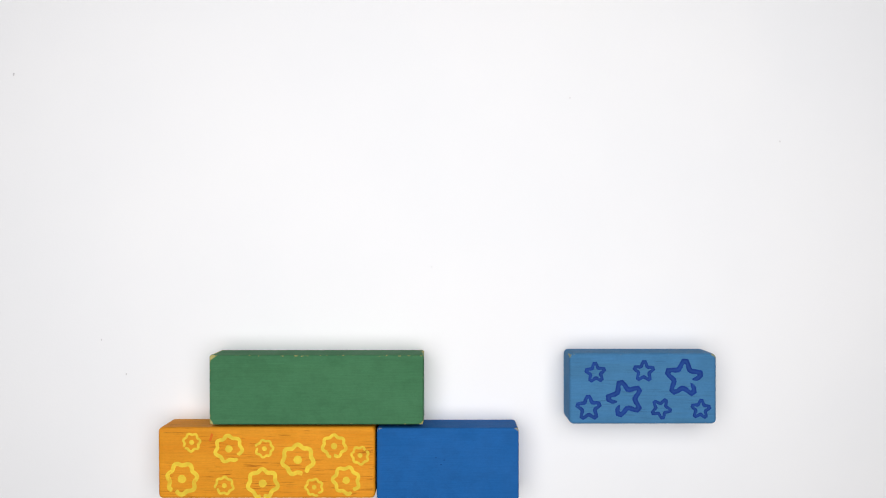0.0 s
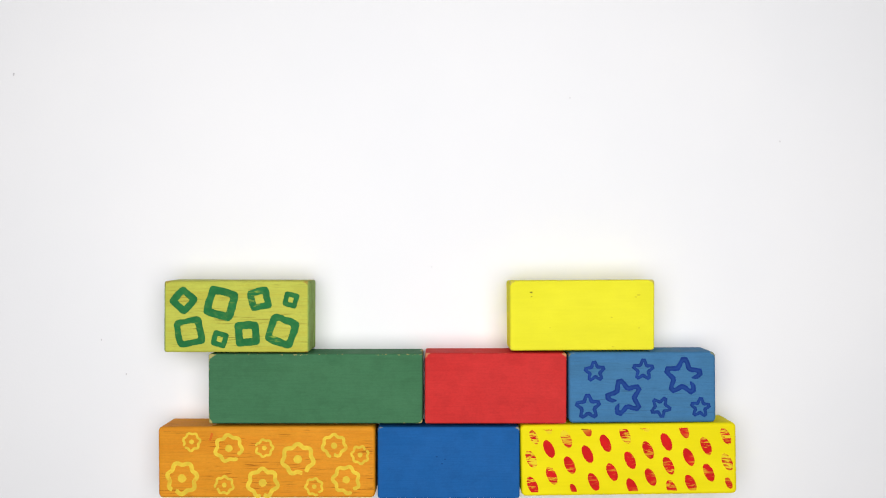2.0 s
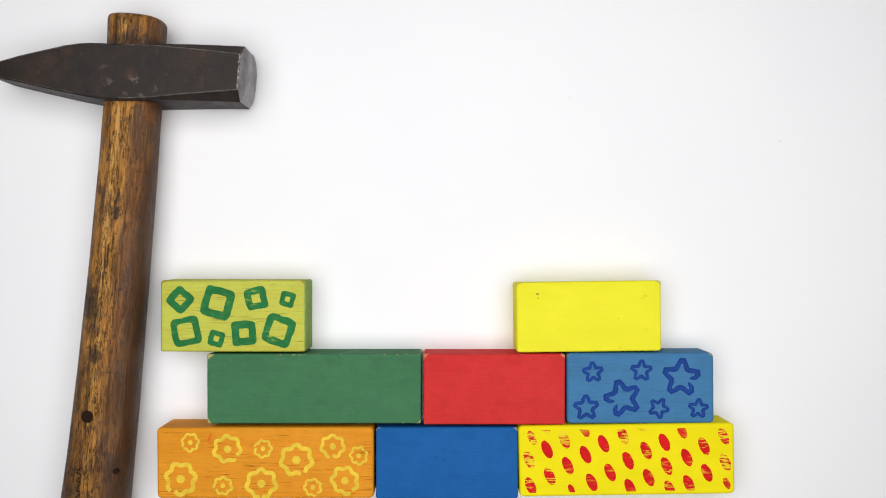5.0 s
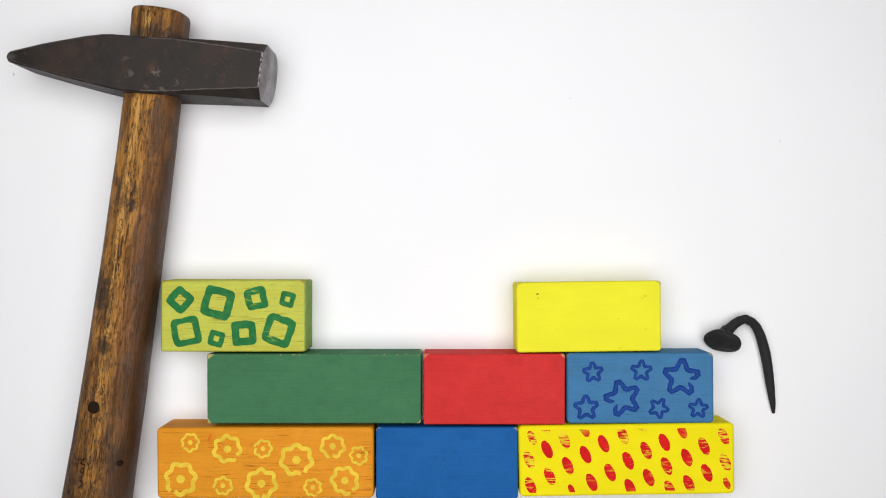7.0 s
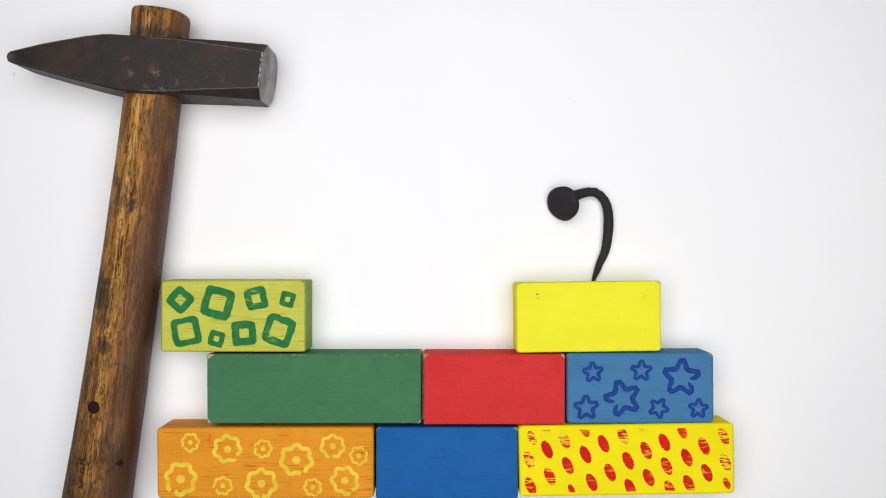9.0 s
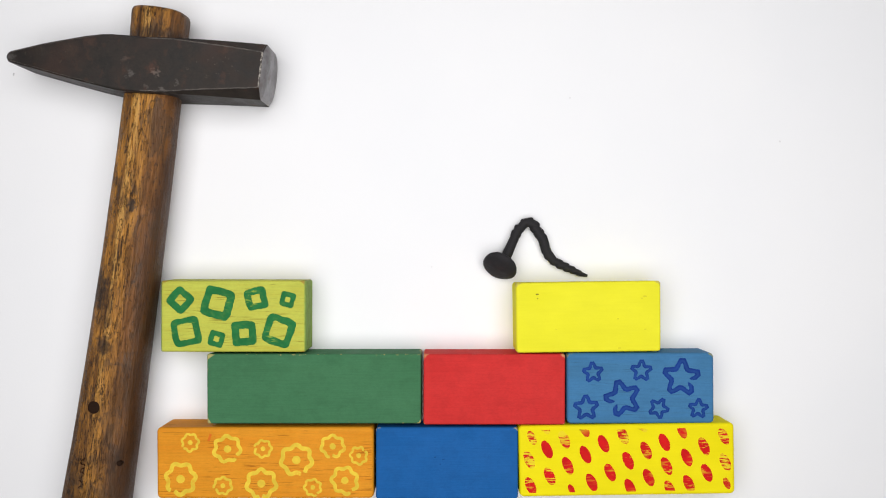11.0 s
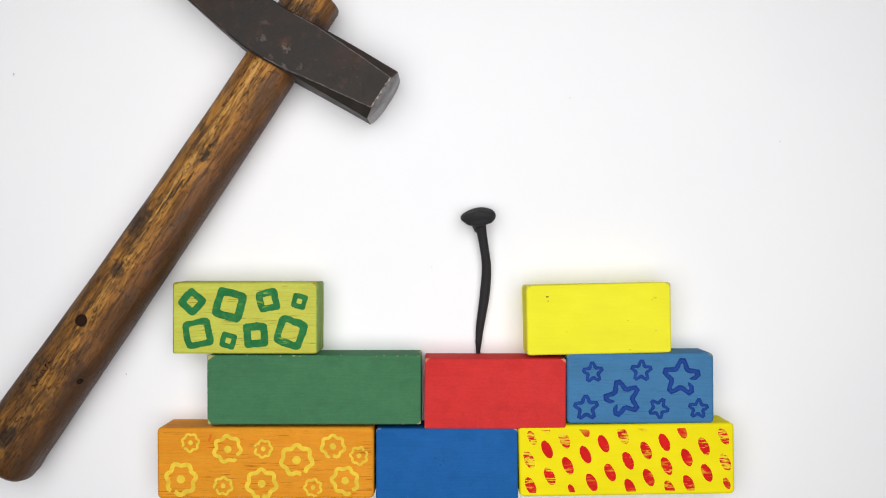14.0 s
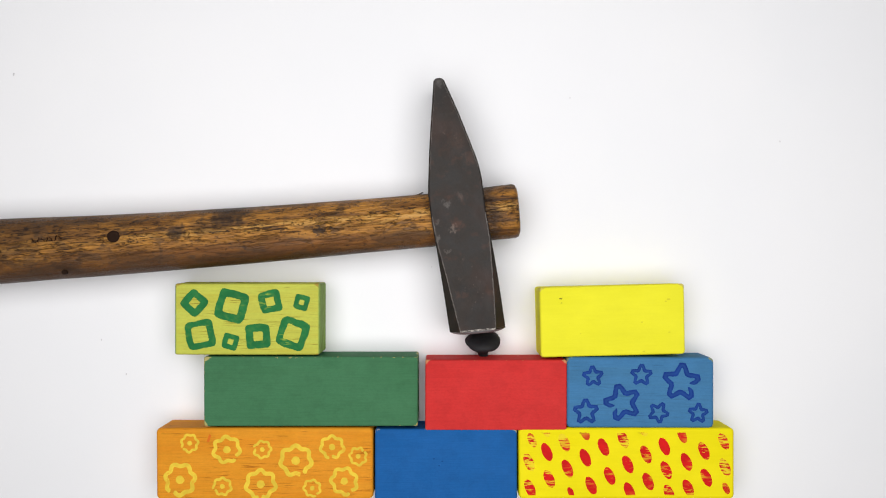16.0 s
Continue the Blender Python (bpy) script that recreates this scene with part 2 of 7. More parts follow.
PAPER, WALL, HANDLE, CLAY = paper_material(), wall_material(), handle_material(), clay_material()
STEEL = steel_material("dark_forged_steel", linear(28, 24, 21), linear(55, 47, 41), 0.5,
                       ((-0.0015, -0.0037, 0.0020, (112, 68, 50)), (-0.0030, -0.0052, 0.0011, (168, 150, 138)), (-0.0048, 0.0052, 0.0012, (134, 126, 120)), (-0.0097, -0.0090, 0.0009, (142, 134, 128)),
                        (-0.0060, -0.0140, 0.0006, (120, 112, 106)), (-0.0040, 0.0555, 0.0022, (136, 130, 126)), (0.0010, 0.0080, 0.0012, (110, 90, 80)), (-0.0090, -0.0020, 0.0007, (112, 100, 92)),
                        (0.0060, 0.0230, 0.0022, (98, 66, 50)), (0.0020, 0.0300, 0.0030, (86, 60, 48))))
FACE = steel_material("ground_steel", linear(132, 130, 131), linear(178, 176, 178), 0.4)


def chipped_edge(name, bright, share):
    """A steel edge rubbed bright in short stretches. share: how much of it is bare."""
    m = Nodes(name)
    n = m.noise(m.coord, 700, 4, 0.65)
    c = m.mix(m.ramp(m.noise(m.coord, 260, 3), 0.35, 0.65), linear(52, 45, 40), linear(84, 75, 68))
    m.set(base_color=m.mix(m.ramp(n, 0.6 - 0.3 * share, 0.86 - 0.3 * share), c, linear(*bright)), metallic=0.2, roughness=0.45)
    m.bump(n, 0.5, 0.0006)
    return m.mat


EDGE, DULL = chipped_edge("rubbed_steel_edge", (176, 168, 158), 0.7), chipped_edge("dull_steel_edge", (110, 102, 95), 0.35)
HOLE = plain_material("hole_grime", (44, 28, 18))
FLECK = plain_material("grey_fleck", (226, 222, 224))

# ---- meshes ----


def mesh_of(name, bm, material, smooth=False):
    bmesh.ops.recalc_face_normals(bm, faces=bm.faces)
    me = bpy.data.meshes.new(name)
    bm.to_mesh(me)
    bm.free()
    me.materials.append(material)
    for p in me.polygons:
        p.use_smooth = smooth
    return me


def part(name, bm, material, parent, label="", smooth=False):
    """One mesh object under a thing or under a part."""
    ob = new(name, mesh_of(name, bm, material, smooth))
    ob.parent = parent
    return tagged(ob, label)


def box(x0, x1, y0, y1, z0, z1):
    bm = bmesh.new()
    bmesh.ops.create_cube(bm, size=1, matrix=Matrix.Translation(((x0 + x1) / 2, (y0 + y1) / 2, (z0 + z1) / 2)) @ Matrix.Diagonal((x1 - x0, y1 - y0, z1 - z0, 1)))
    return bm


def loft(loops, caps=True):
    """A skin over closed loops of equal count."""
    bm = bmesh.new()
    rings = [[bm.verts.new(p) for p in loop] for loop in loops]
    n = len(rings[0])
    for a, b in zip(rings, rings[1:]):
        for i in range(n):
            bm.faces.new((a[i], a[(i + 1) % n], b[(i + 1) % n], b[i]))
    if caps:
        bm.faces.new(rings[0])
        bm.faces.new(rings[-1][::-1])
    return bm


def slab(outline, z0, z1):
    """A flat plate with that outline."""
    return loft([[(x, y, z) for x, y in outline] for z in (z0, z1)])


def lay_across(bm, sides):
    """Keeps on each vertex how far it lies across its stroke, from -1 to 1."""
    uv = bm.loops.layers.uv.new("across")
    for f in bm.faces:
        for corner in f.loops:
            corner[uv].uv = (sides[corner.vert], 0.0)
    return bm


def stroke(path, width, z0, z1, closed=False, round_ends=True, lift=None):
    """A flat painted line along a path of points, in metres, with rounded ends. lift: the rise of each point."""
    bm = bmesh.new()
    sides = {}
    n = len(path)
    low, high = [], []
    for i in range(n):
        a = path[(i - 1) % n] if closed or i else path[0]
        b = path[(i + 1) % n] if closed or i < n - 1 else path[-1]
        dx, dy = b[0] - a[0], b[1] - a[1]
        d = math.hypot(dx, dy) or 1
        k = width / 2 * (1 + 0.14 * noise.noise((path[i][0] * 400, path[i][1] * 400, 3.1)))
        if round_ends and not closed and i in (0, n - 1):
            k *= 0.55
        nx, ny = -dy / d * k, dx / d * k
        pts = [(path[i][0] + nx, path[i][1] + ny), (path[i][0] - nx, path[i][1] - ny)]
        up = lift[i] if lift else 0.0
        low.append([bm.verts.new((*p, z0 + up)) for p in pts])
        high.append([bm.verts.new((*p, z1 + up)) for p in pts])
        for pair in (low[-1], high[-1]):
            sides[pair[0]], sides[pair[1]] = 1.0, -1.0
    for i in range(n if closed else n - 1):
        j = (i + 1) % n
        bm.faces.new((high[i][0], high[i][1], high[j][1], high[j][0]))
        bm.faces.new((low[i][0], low[j][0], low[j][1], low[i][1]))
        bm.faces.new((high[i][0], high[j][0], low[j][0], low[i][0]))
        bm.faces.new((high[i][1], low[i][1], low[j][1], high[j][1]))
    return lay_across(bm, sides)


# ---- the setting ----
ground = tagged(new("ground", mesh_of("ground", box(-1.5, 1.5, -1.5, 1.5, -0.02, 0.0), PAPER)), "matte white paper sheet spread over the table", "paper", kind="structure")
for wall_name, b in (("wall_north", (-1.55, 1.55, 1.5, 1.6, -0.02, 1.6)), ("wall_south", (-1.55, 1.55, -1.6, -1.5, -0.02, 1.6)),
                     ("wall_east", (1.5, 1.6, -1.5, 1.5, -0.02, 1.6)), ("wall_west", (-1.6, -1.5, -1.5, 1.5, -0.02, 1.6))):
    tagged(new(wall_name, mesh_of(wall_name, box(*b), WALL)), "plain grey painted wall", "wall", kind="structure")
tagged(new("ceiling", mesh_of("ceiling", box(-1.6, 1.6, -1.6, 1.6, 1.6, 1.7), WALL)), "plain grey painted ceiling", "ceiling", kind="structure")
for fx, fy, fr in ((-4.9, -7.9, 0.2), (-139.5, -55.2, 0.28), (-150.5, -40.0, 0.25), (-189.2, 76.9, 0.45), (148.5, 47.5, 0.22), (56.0, 66.5, 0.2)):
    a0 = fx
    pts = [(fx / 1000 + fr / 1000 * math.cos(a) * (1 + 0.5 * math.sin(3 * a + a0)) * 0.7, fy / 1000 + fr / 1000 * math.sin(a) * 1.6) for a in np.linspace(0, 2 * math.pi, 10, endpoint=False)]
    part("speck", slab(pts, -0.001, 0.0001), FLECK, ground, "tiny grey speck on the paper")

# ---- the toy blocks ----
TALL = 0.0158


def block(name, wide, deep, material, label, corner, rim, plane=(0, 0, 0, 0), lean=0.0):
    """A wooden block that lies on its side, its origin at the middle of its underside. corner: radius of the upright edges, rim: of the others.
    plane: millimetres planed off its west, east, south and north side; lean: how far the foot of the north side stands back."""
    west, east, south, north = (v / 1000 for v in plane)
    wide, deep = wide + 0.0001, deep + 0.0001
    bm = box(west - wide / 2, wide / 2 - east, south - deep / 2, deep / 2 - north, 0, TALL)
    for v in bm.verts:
        if v.co.y > 0 and v.co.z < TALL / 2:
            v.co.y -= lean / 1000
    upright = [e for e in bm.edges if abs(e.verts[0].co.z - e.verts[1].co.z) > 0.01]
    bmesh.ops.bevel(bm, geom=upright, offset=corner, segments=5, affect="EDGES", profile=0.5)
    flat = [e for e in bm.edges if abs(e.verts[0].co.z - e.verts[1].co.z) < 1e-6 and len(e.link_faces) == 2 and abs(abs(e.link_faces[0].normal.z) - abs(e.link_faces[1].normal.z)) > 0.5]
    bmesh.ops.bevel(bm, geom=flat, offset=rim, segments=4, affect="EDGES", profile=0.5)
    # hand-sanded faces: a slight unevenness
    for v in bm.verts:
        d = noise.noise_vector(v.co * 90 + Vector((len(name) * 3.7, wide * 90, 0)))
        v.co += Vector((d.x, d.y, 0)) * 0.00022
    thing = tagged(new(name), label, "toy block", "wooden toy blocks")
    body = part("body", bm, material, thing)
    for p in body.data.polygons:
        p.use_smooth = p.area < 2.5e-5
    return thing


def halves(wide, deep):
    return (wide / 2, deep / 2, TALL / 2)


Z0, Z1 = TALL - 0.0006, TALL + 0.00010

flower_block = block("flower_block", 0.0911, 0.0298, paint_material("orange_stain", (244, 162, 41), halves(0.0911, 0.0298), (214, 140, 60), 0.5, 0.95, 0.4, 0.5),
                     "orange stained wooden block stamped with yellow flowers, on white paper", 0.0019, 0.0012, (0, 0.3, 0, 0.1))
blue_block = block("blue_block", 0.0601, 0.0300, paint_material("blue_paint", (30, 101, 172), halves(0.0601, 0.03), (186, 178, 140), 0.3, 0.0, 0.55, cloud=0.5),
                   "plain deep blue painted wooden block with small dents", 0.0012, 0.0009, (0.3, 0.3, 0, 0.1))
dotted_block = block("dotted_block", 0.0906, 0.0296, paint_material("warm_yellow_paint", (253, 236, 16), halves(0.0906, 0.0296), (206, 196, 70), 0.12, 0.0, 0.4, cloud=0.06, speckle=0.03),
                     "bright yellow wooden block stamped with slanting red ovals", 0.0019, 0.0012, (0.3, 0, 0, 0))
green_block = block("green_block", 0.0899, 0.0293, paint_material("green_paint", (72, 127, 88), halves(0.0899, 0.0293), (206, 190, 120), 0.4, 0.12, 1.05, cloud=0.55),
                    "plain green painted wooden block with rubbed pale edges", 0.0009, 0.0008, (0, 0.3, 0.15, 0))
red_block = block("red_block", 0.0599, 0.0298, paint_material("red_paint", (220, 56, 54), halves(0.0599, 0.0298), (226, 160, 110), 0.3, 0.0, 0.8, cloud=0.5),
                  "plain red painted wooden block with faintly chipped edges", 0.0009, 0.0008, (0.25, 0.35, 0.15, 0))
star_block = block("star_block", 0.0620, 0.0296, paint_material("sky_blue_stain", (73, 132, 180), halves(0.062, 0.0296), (158, 160, 110), 0.45, 0.45, 0.75),
                   "light blue stained wooden block stamped with dark blue stars", 0.0019, 0.0013, (0.45, 0, 0.15, 0))
yellow_block = block("yellow_block", 0.0606, 0.0297, paint_material("lemon_paint", (248, 241, 50), halves(0.0606, 0.0297), (214, 196, 96), 0.1, 0.0, 0.75, cloud=0.06, speckle=0.03),
                     "plain lemon yellow painted wooden block with a small dent", 0.0012, 0.0009, (0, 0, 0.15, 0.15), 0.5)
square_block = block("square_block", 0.0608, 0.0300, paint_material("lime_stain", (209, 214, 90), halves(0.0608, 0.03), (178, 140, 64), 0.45, 1.0, 0.8, end=(132, 176, 96)),
                     "lime green stained wooden block stamped with dark green square outlines", 0.0010, 0.0010, (0, 0, 0.15, 0))

YELLOW_PRINT = print_material("yellow_print", (255, 222, 72), (244, 170, 46), 0.45, (500, 500), 0.0, 0.55, 0.08, 0.62, 0.2)
RED_PRINT = print_material("red_print", (230, 30, 28), (250, 226, 44), 0.95, (190, 1300), 0.45, 0.52, 0.0, 0.62, 0.0)
RED_WORN = print_material("worn_red_print", (230, 36, 30), (250, 226, 44), 1.4, (210, 1200), 0.3, 0.46, 0.0, 0.5, 0.0)
BLUE_PRINT = print_material("blue_print", (26, 62, 146), (66, 124, 180), 0.5, (260, 700), 0.0, 0.54, 0.14)
GREEN_PRINT = print_material("green_print", (42, 126, 68), (176, 196, 66), 0.5, (250, 1200), 0.0, 0.56, 0.0, 0.6, 0.08)


def flower(thing, x, y, r, gap, seed):
    """A wavy ring that does not quite close, and a dot within."""
    x, y, r = x / 1000, y / 1000, r / 1000
    rnd = random.Random(seed)
    turn = rnd.uniform(0, 6.28)
    wide = r * (0.235 if r > 0.005 else 0.24)
    open_by = 0.12 if r > 0.005 else 0.08
    path = []
    for i in range(112):
        a = radians(gap) + open_by + (2 * math.pi - 2 * open_by) * i / 111
        k = (r - wide / 2) * (0.915 + 0.085 * math.cos(7 * a + turn) + 0.03 * math.sin(2 * a + turn) + 0.035 * noise.noise((x * 900 + 2 * math.cos(a), y * 900 + 2 * math.sin(a), 1.7)))
        path.append((x + k * math.cos(a), y + k * math.sin(a)))
    print_part = part("flower_print", stroke(path, wide, Z0, Z1), YELLOW_PRINT, thing, "yellow stamped flower outline")
    dot = [(x + r * 0.24 * math.cos(a) * rnd.uniform(0.9, 1.1), y + r * 0.24 * math.sin(a)) for a in np.linspace(0, 6.283, 18, endpoint=False)]
    part("flower_centre", slab(dot, Z0, Z1), YELLOW_PRINT, print_part)


for i, (x, y, r, gap) in enumerate(((-31.6, 8.6, 4.2, 215), (-16.0, 5.9, 6.4, 318), (-1.1, 6.0, 4.2, 170), (12.9, 1.3, 7.4, 296), (28.1, 7.0, 5.5, 262), (39.0, 3.1, 4.2, 40),
                                            (-35.6, -6.7, 7.4, 236), (-17.9, -9.5, 4.3, 200), (-1.8, -8.6, 7.0, 268), (19.8, -10.2, 4.1, 300), (33.2, -7.3, 6.4, 300))):
    flower(flower_block, x, y, r, gap, i)


def oval(thing, x, y, half_w, half_h, lean, limit_x, limit_y, seed):
    rnd = random.Random(seed)
    pts = []
    for a in np.linspace(0, 2 * math.pi, 28, endpoint=False):
        k = 1 + rnd.uniform(-0.03, 0.03)
        u, v = half_w * math.cos(a) * k, half_h * math.sin(a) * k
        c, s = math.cos(radians(lean)), math.sin(radians(lean))
        px, py = x + c * u - s * v, y + s * u + c * v
        pts.append((max(-limit_x, min(limit_x, px)) / 1000, max(-limit_y, min(limit_y - rnd.uniform(0.0, 0.5), py)) / 1000))
    part("oval_print", slab(pts, Z0, Z1), RED_WORN if y > 8.5 or abs(x) > 40 and y > -2 else RED_PRINT, thing, "red stamped oval, partly worn")


for i, (x, y, k) in enumerate(((-40.8, 0.6, 1), (-39.6, 9.9, 0.8), (-40.4, -10.3, 1), (-33.3, 4.9, 1), (-32.3, -6.3, 1), (-26.0, 8.9, 1), (-24.7, -2.0, 1), (-23.3, -12.0, 0.6), (-33.8, 14.0, 0.75),
                               (-17.5, 13.2, 0.9), (-17.2, 2.5, 1), (-14.8, -9.1, 1), (-9.6, 7.0, 1), (-7.0, -5.1, 1), (-1.4, 10.4, 1), (0.6, -0.3, 1), (1.3, -11.5, 1), (7.0, 14.4, 0.8),
                               (8.2, 3.9, 1), (9.1, -7.4, 1), (15.9, 7.2, 1), (16.7, -2.7, 1), (17.9, -12.3, 0.95), (23.4, 11.8, 0.85), (25.2, 0.8, 1), (25.9, -10.3, 1), (32.5, 5.3, 1), (33.5, -5.8, 1),
                               (40.8, 9.4, 0.95), (41.3, -1.5, 1), (41.8, -10.3, 0.65))):
    oval(dotted_block, x, y, 2.0 * k, 3.95 * k, 24, 44.2, 13.2, i)


def star(thing, x, y, r, lean, gap, wide):
    """A hand-drawn five-pointed outline with soft corners; gap: which corner stays open, or none."""
    def reach(a):
        a = abs((a + math.pi / 5) % (2 * math.pi / 5) - math.pi / 5)
        inner, tip = 0.515, 1.02
        return inner * tip * math.sin(math.pi / 5) / (inner * math.sin(math.pi / 5 - a) + tip * math.sin(a))

    def soft(a):
        return sum(reach(a + d * 0.028) for d in range(-5, 6)) / 11

    r, n = r - wide * 0.5, 150
    keep = range(n + 1)
    if gap is not None:
        keep = range(4, n - 3)
    start = radians(90 - lean + (36 * gap if gap is not None else 0))
    bm = bmesh.new()
    rungs = []
    for i in keep:
        a = start + 2 * math.pi * i / n
        u = a - radians(90 - lean)
        k, slope = soft(u), (soft(u + 0.02) - soft(u - 0.02)) / 0.04
        half = wide * 0.55 * min(1.9, math.sqrt(1 + (slope / k) ** 2)) * (1 + 0.16 * noise.noise((x + 3 * math.cos(a), y + 3 * math.sin(a), r)))
        if gap is not None:
            half *= min(1.0, 0.45 + 0.3 * min(i - keep[0], keep[-1] - i))
        rungs.append([bm.verts.new(((x + q * math.cos(a)) / 1000, (y + q * math.sin(a)) / 1000, z)) for q, z in ((r * k + half, Z1), (r * k - half, Z1), (r * k - half, Z0), (r * k + half, Z0))])
    for p, q in zip(rungs, rungs[1:]):
        for i in range(4):
            bm.faces.new((p[i], p[(i + 1) % 4], q[(i + 1) % 4], q[i]))
    lay_across(bm, {v: (1.0, -1.0, -1.0, 1.0)[i] for rung in rungs for i, v in enumerate(rung)})
    part("star_print", bm, BLUE_PRINT, thing, "dark blue stamped star outline")


for x, y, r, lean, gap, wide in ((-19.7, 6.9, 4.9, -4, None, 1.3), (0.6, 7.5, 5.1, 2, None, 1.35), (17.3, 4.6, 8.9, 4, 7, 1.95), (-7.3, -4.0, 8.7, -16, 3, 1.95),
                                 (-22.6, -7.9, 6.0, -2, None, 1.45), (7.8, -8.2, 4.9, 28, None, 1.25), (24.4, -8.4, 4.7, 4, None, 1.3)):
    star(star_block, x, y, r, lean, gap, wide)


def square(thing, x, y, outer, inner, lean):
    """A stamped square frame with soft outer corners."""
    bm = bmesh.new()
    c, s = math.cos(radians(-lean)), math.sin(radians(-lean))
    n, rings = 64, []
    for half, power, wob in ((outer * 1.03, 6, 0.07), (inner * 0.95, 12, 0.09)):
        ring = []
        for i in range(n):
            a = 2 * math.pi * (i + 0.5) / n
            k = half / (abs(math.cos(a)) ** power + abs(math.sin(a)) ** power) ** (1 / power)
            k *= 1 + wob * noise.noise((math.cos(a) * 1.6 + x, math.sin(a) * 1.6 + y, half)) + 0.035 * noise.noise((math.cos(a) * 5 + x, math.sin(a) * 5 + y, half * 3))
            ring.append(((x + c * k * math.cos(a) - s * k * math.sin(a)) / 1000, (y + s * k * math.cos(a) + c * k * math.sin(a)) / 1000))
        rings.append(ring)
    (o, q) = rings
    for z in (Z1, Z0):
        rings.append([[bm.verts.new((*p, z)) for p in r] for r in (o, q)])
    (to, ti), (lo, li) = rings[2], rings[3]
    for i in range(n):
        j = (i + 1) % n
        bm.faces.new((to[i], to[j], ti[j], ti[i]))
        bm.faces.new((to[i], lo[i], lo[j], to[j]))
        bm.faces.new((ti[i], ti[j], li[j], li[i]))
        bm.faces.new((lo[i], li[i], li[j], lo[j]))
    lay_across(bm, {v: k for ring, k in ((to, 1.0), (lo, 1.0), (ti, -1.0), (li, -1.0)) for v in ring})
    part("square_print", bm, GREEN_PRINT, thing, "dark green stamped square outline")


for x, y, outer, inner, lean in ((-22.1, 7.0, 4.5, 1.9, 42), (-6.5, 5.8, 6.3, 3.4, 15), (9.6, 7.5, 4.5, 1.9, -12), (22.8, 7.2, 3.05, 1.1, 15),
                                 (-19.8, -6.3, 5.8, 3.5, -12), (-7.0, -9.3, 3.2, 1.2, 15), (4.6, -7.0, 5.0, 2.1, -4), (19.0, -5.8, 6.1, 3.5, 20)):
    square(square_block, x, y, outer, inner, lean)


def dent(thing, x, y, size, material):
    pts = [((x + size * math.cos(a) * 1.5) / 1000, (y + size * math.sin(a) * (1 + 0.3 * math.cos(2 * a))) / 1000) for a in np.linspace(0, 6.283, 12, endpoint=False)]
    part("dent", slab(pts, TALL - 0.001, TALL + 0.00006), material, thing)


OLIVE = plain_material("dent_olive", (150, 140, 40))
NAVY = plain_material("dent_navy", (25, 84, 148))
dent(yellow_block, -21.4, 9.8, 0.42, OLIVE)
dent(yellow_block, -21.2, 8.0, 0.22, OLIVE)
FAINT = plain_material("dent_yellow", (241, 230, 54))
for x, y, size in ((23.7, 8.4, 0.5), (22.5, 7.6, 0.35), (12.3, -0.9, 0.3), (-13.5, -5.1, 0.25), (23.7, -5.4, 0.3), (12.8, -13.2, 0.4)):
    dent(yellow_block, x, y, size, FAINT)
for x, y in ((-5.0, 2.6), (-1.5, 1.6), (-2.8, -0.3)):
    dent(blue_block, x, y, 0.3, NAVY)
part("stain", slab([((-23.5 + dx) / 1000, (10.8 + dy) / 1000) for dx, dy in ((-0.9, -1.6), (0.1, -1.7), (1.0, 1.2), (0.1, 1.6))], Z0, Z1), plain_material("red_smear", (240, 124, 40)), flower_block, "small red paint smear")

# ---- the hammer: x along the handle to its top, y towards the peen ----
hammer = tagged(new("hammer"), "old cross-peen hammer with dark steel head and worn wooden handle", "hammer")


def head_loop(y, left, right, half, chamfer):
    c, lo, hi = chamfer, HEAD_Z - half, HEAD_Z + half
    return [(p[0] / 1000, y / 1000, p[1] / 1000) for p in ((left + c, lo), (right - c, lo), (right, lo + c), (right, hi - c), (right - c, hi), (left + c, hi), (left, hi - c), (left, lo + c))]


HEAD_Z = 12.2
bm = loft([head_loop(*q) for q in ((56.9, -5.1, -2.4, 10.4, 0.9), (55.9, -5.9, -1.5, 11.0, 0.9), (42.2, -7.9, 3.2, 11.8, 0.7), (30.6, -9.6, 6.7, 12.0, 0.6), (24.5, -10.4, 8.55, 12.05, 0.6), (19.0, -11.0, 9.8, 12.1, 0.6), (14.5, -11.6, 10.4, 12.1, 0.6), (9.8, -12.0, 10.65, 12.1, 0.6),
                                   (0.4, -11.7, 11.0, 12.1, 0.6), (-10.0, -10.7, 12.1, 12.1, 0.7), (-19.0, -10.0, 13.0, 12.1, 1.7), (-28.0, -9.3, 13.8, 12.0, 2.5), (-38.0, -8.6, 14.5, 11.9, 3.4), (-47.6, -8.0, 15.1, 11.8, 4.3))])
bmesh.ops.bevel(bm, geom=[e for e in bm.edges if len(e.link_faces) == 2 and e.calc_face_angle() > 0.3], offset=0.35, segments=2, affect="EDGES", profile=0.5)
head = part("head", bm, STEEL, hammer, "dark forged steel head with chamfered corners")


def round_loop(y, left, right, half, chamfer, soft):
    """The head's outline with softened corners. soft: which share of each side the curve takes."""
    flat = [Vector(p) for p in head_loop(y, left, right, half, chamfer)]
    out = []
    for k, p in enumerate(flat):
        a, b = p.lerp(flat[k - 1], soft), p.lerp(flat[(k + 1) % 8], soft)
        out += [tuple(a.lerp(p, t).lerp(p.lerp(b, t), t)) for t in (0.0, 0.33, 0.67, 1.0)]
    return out


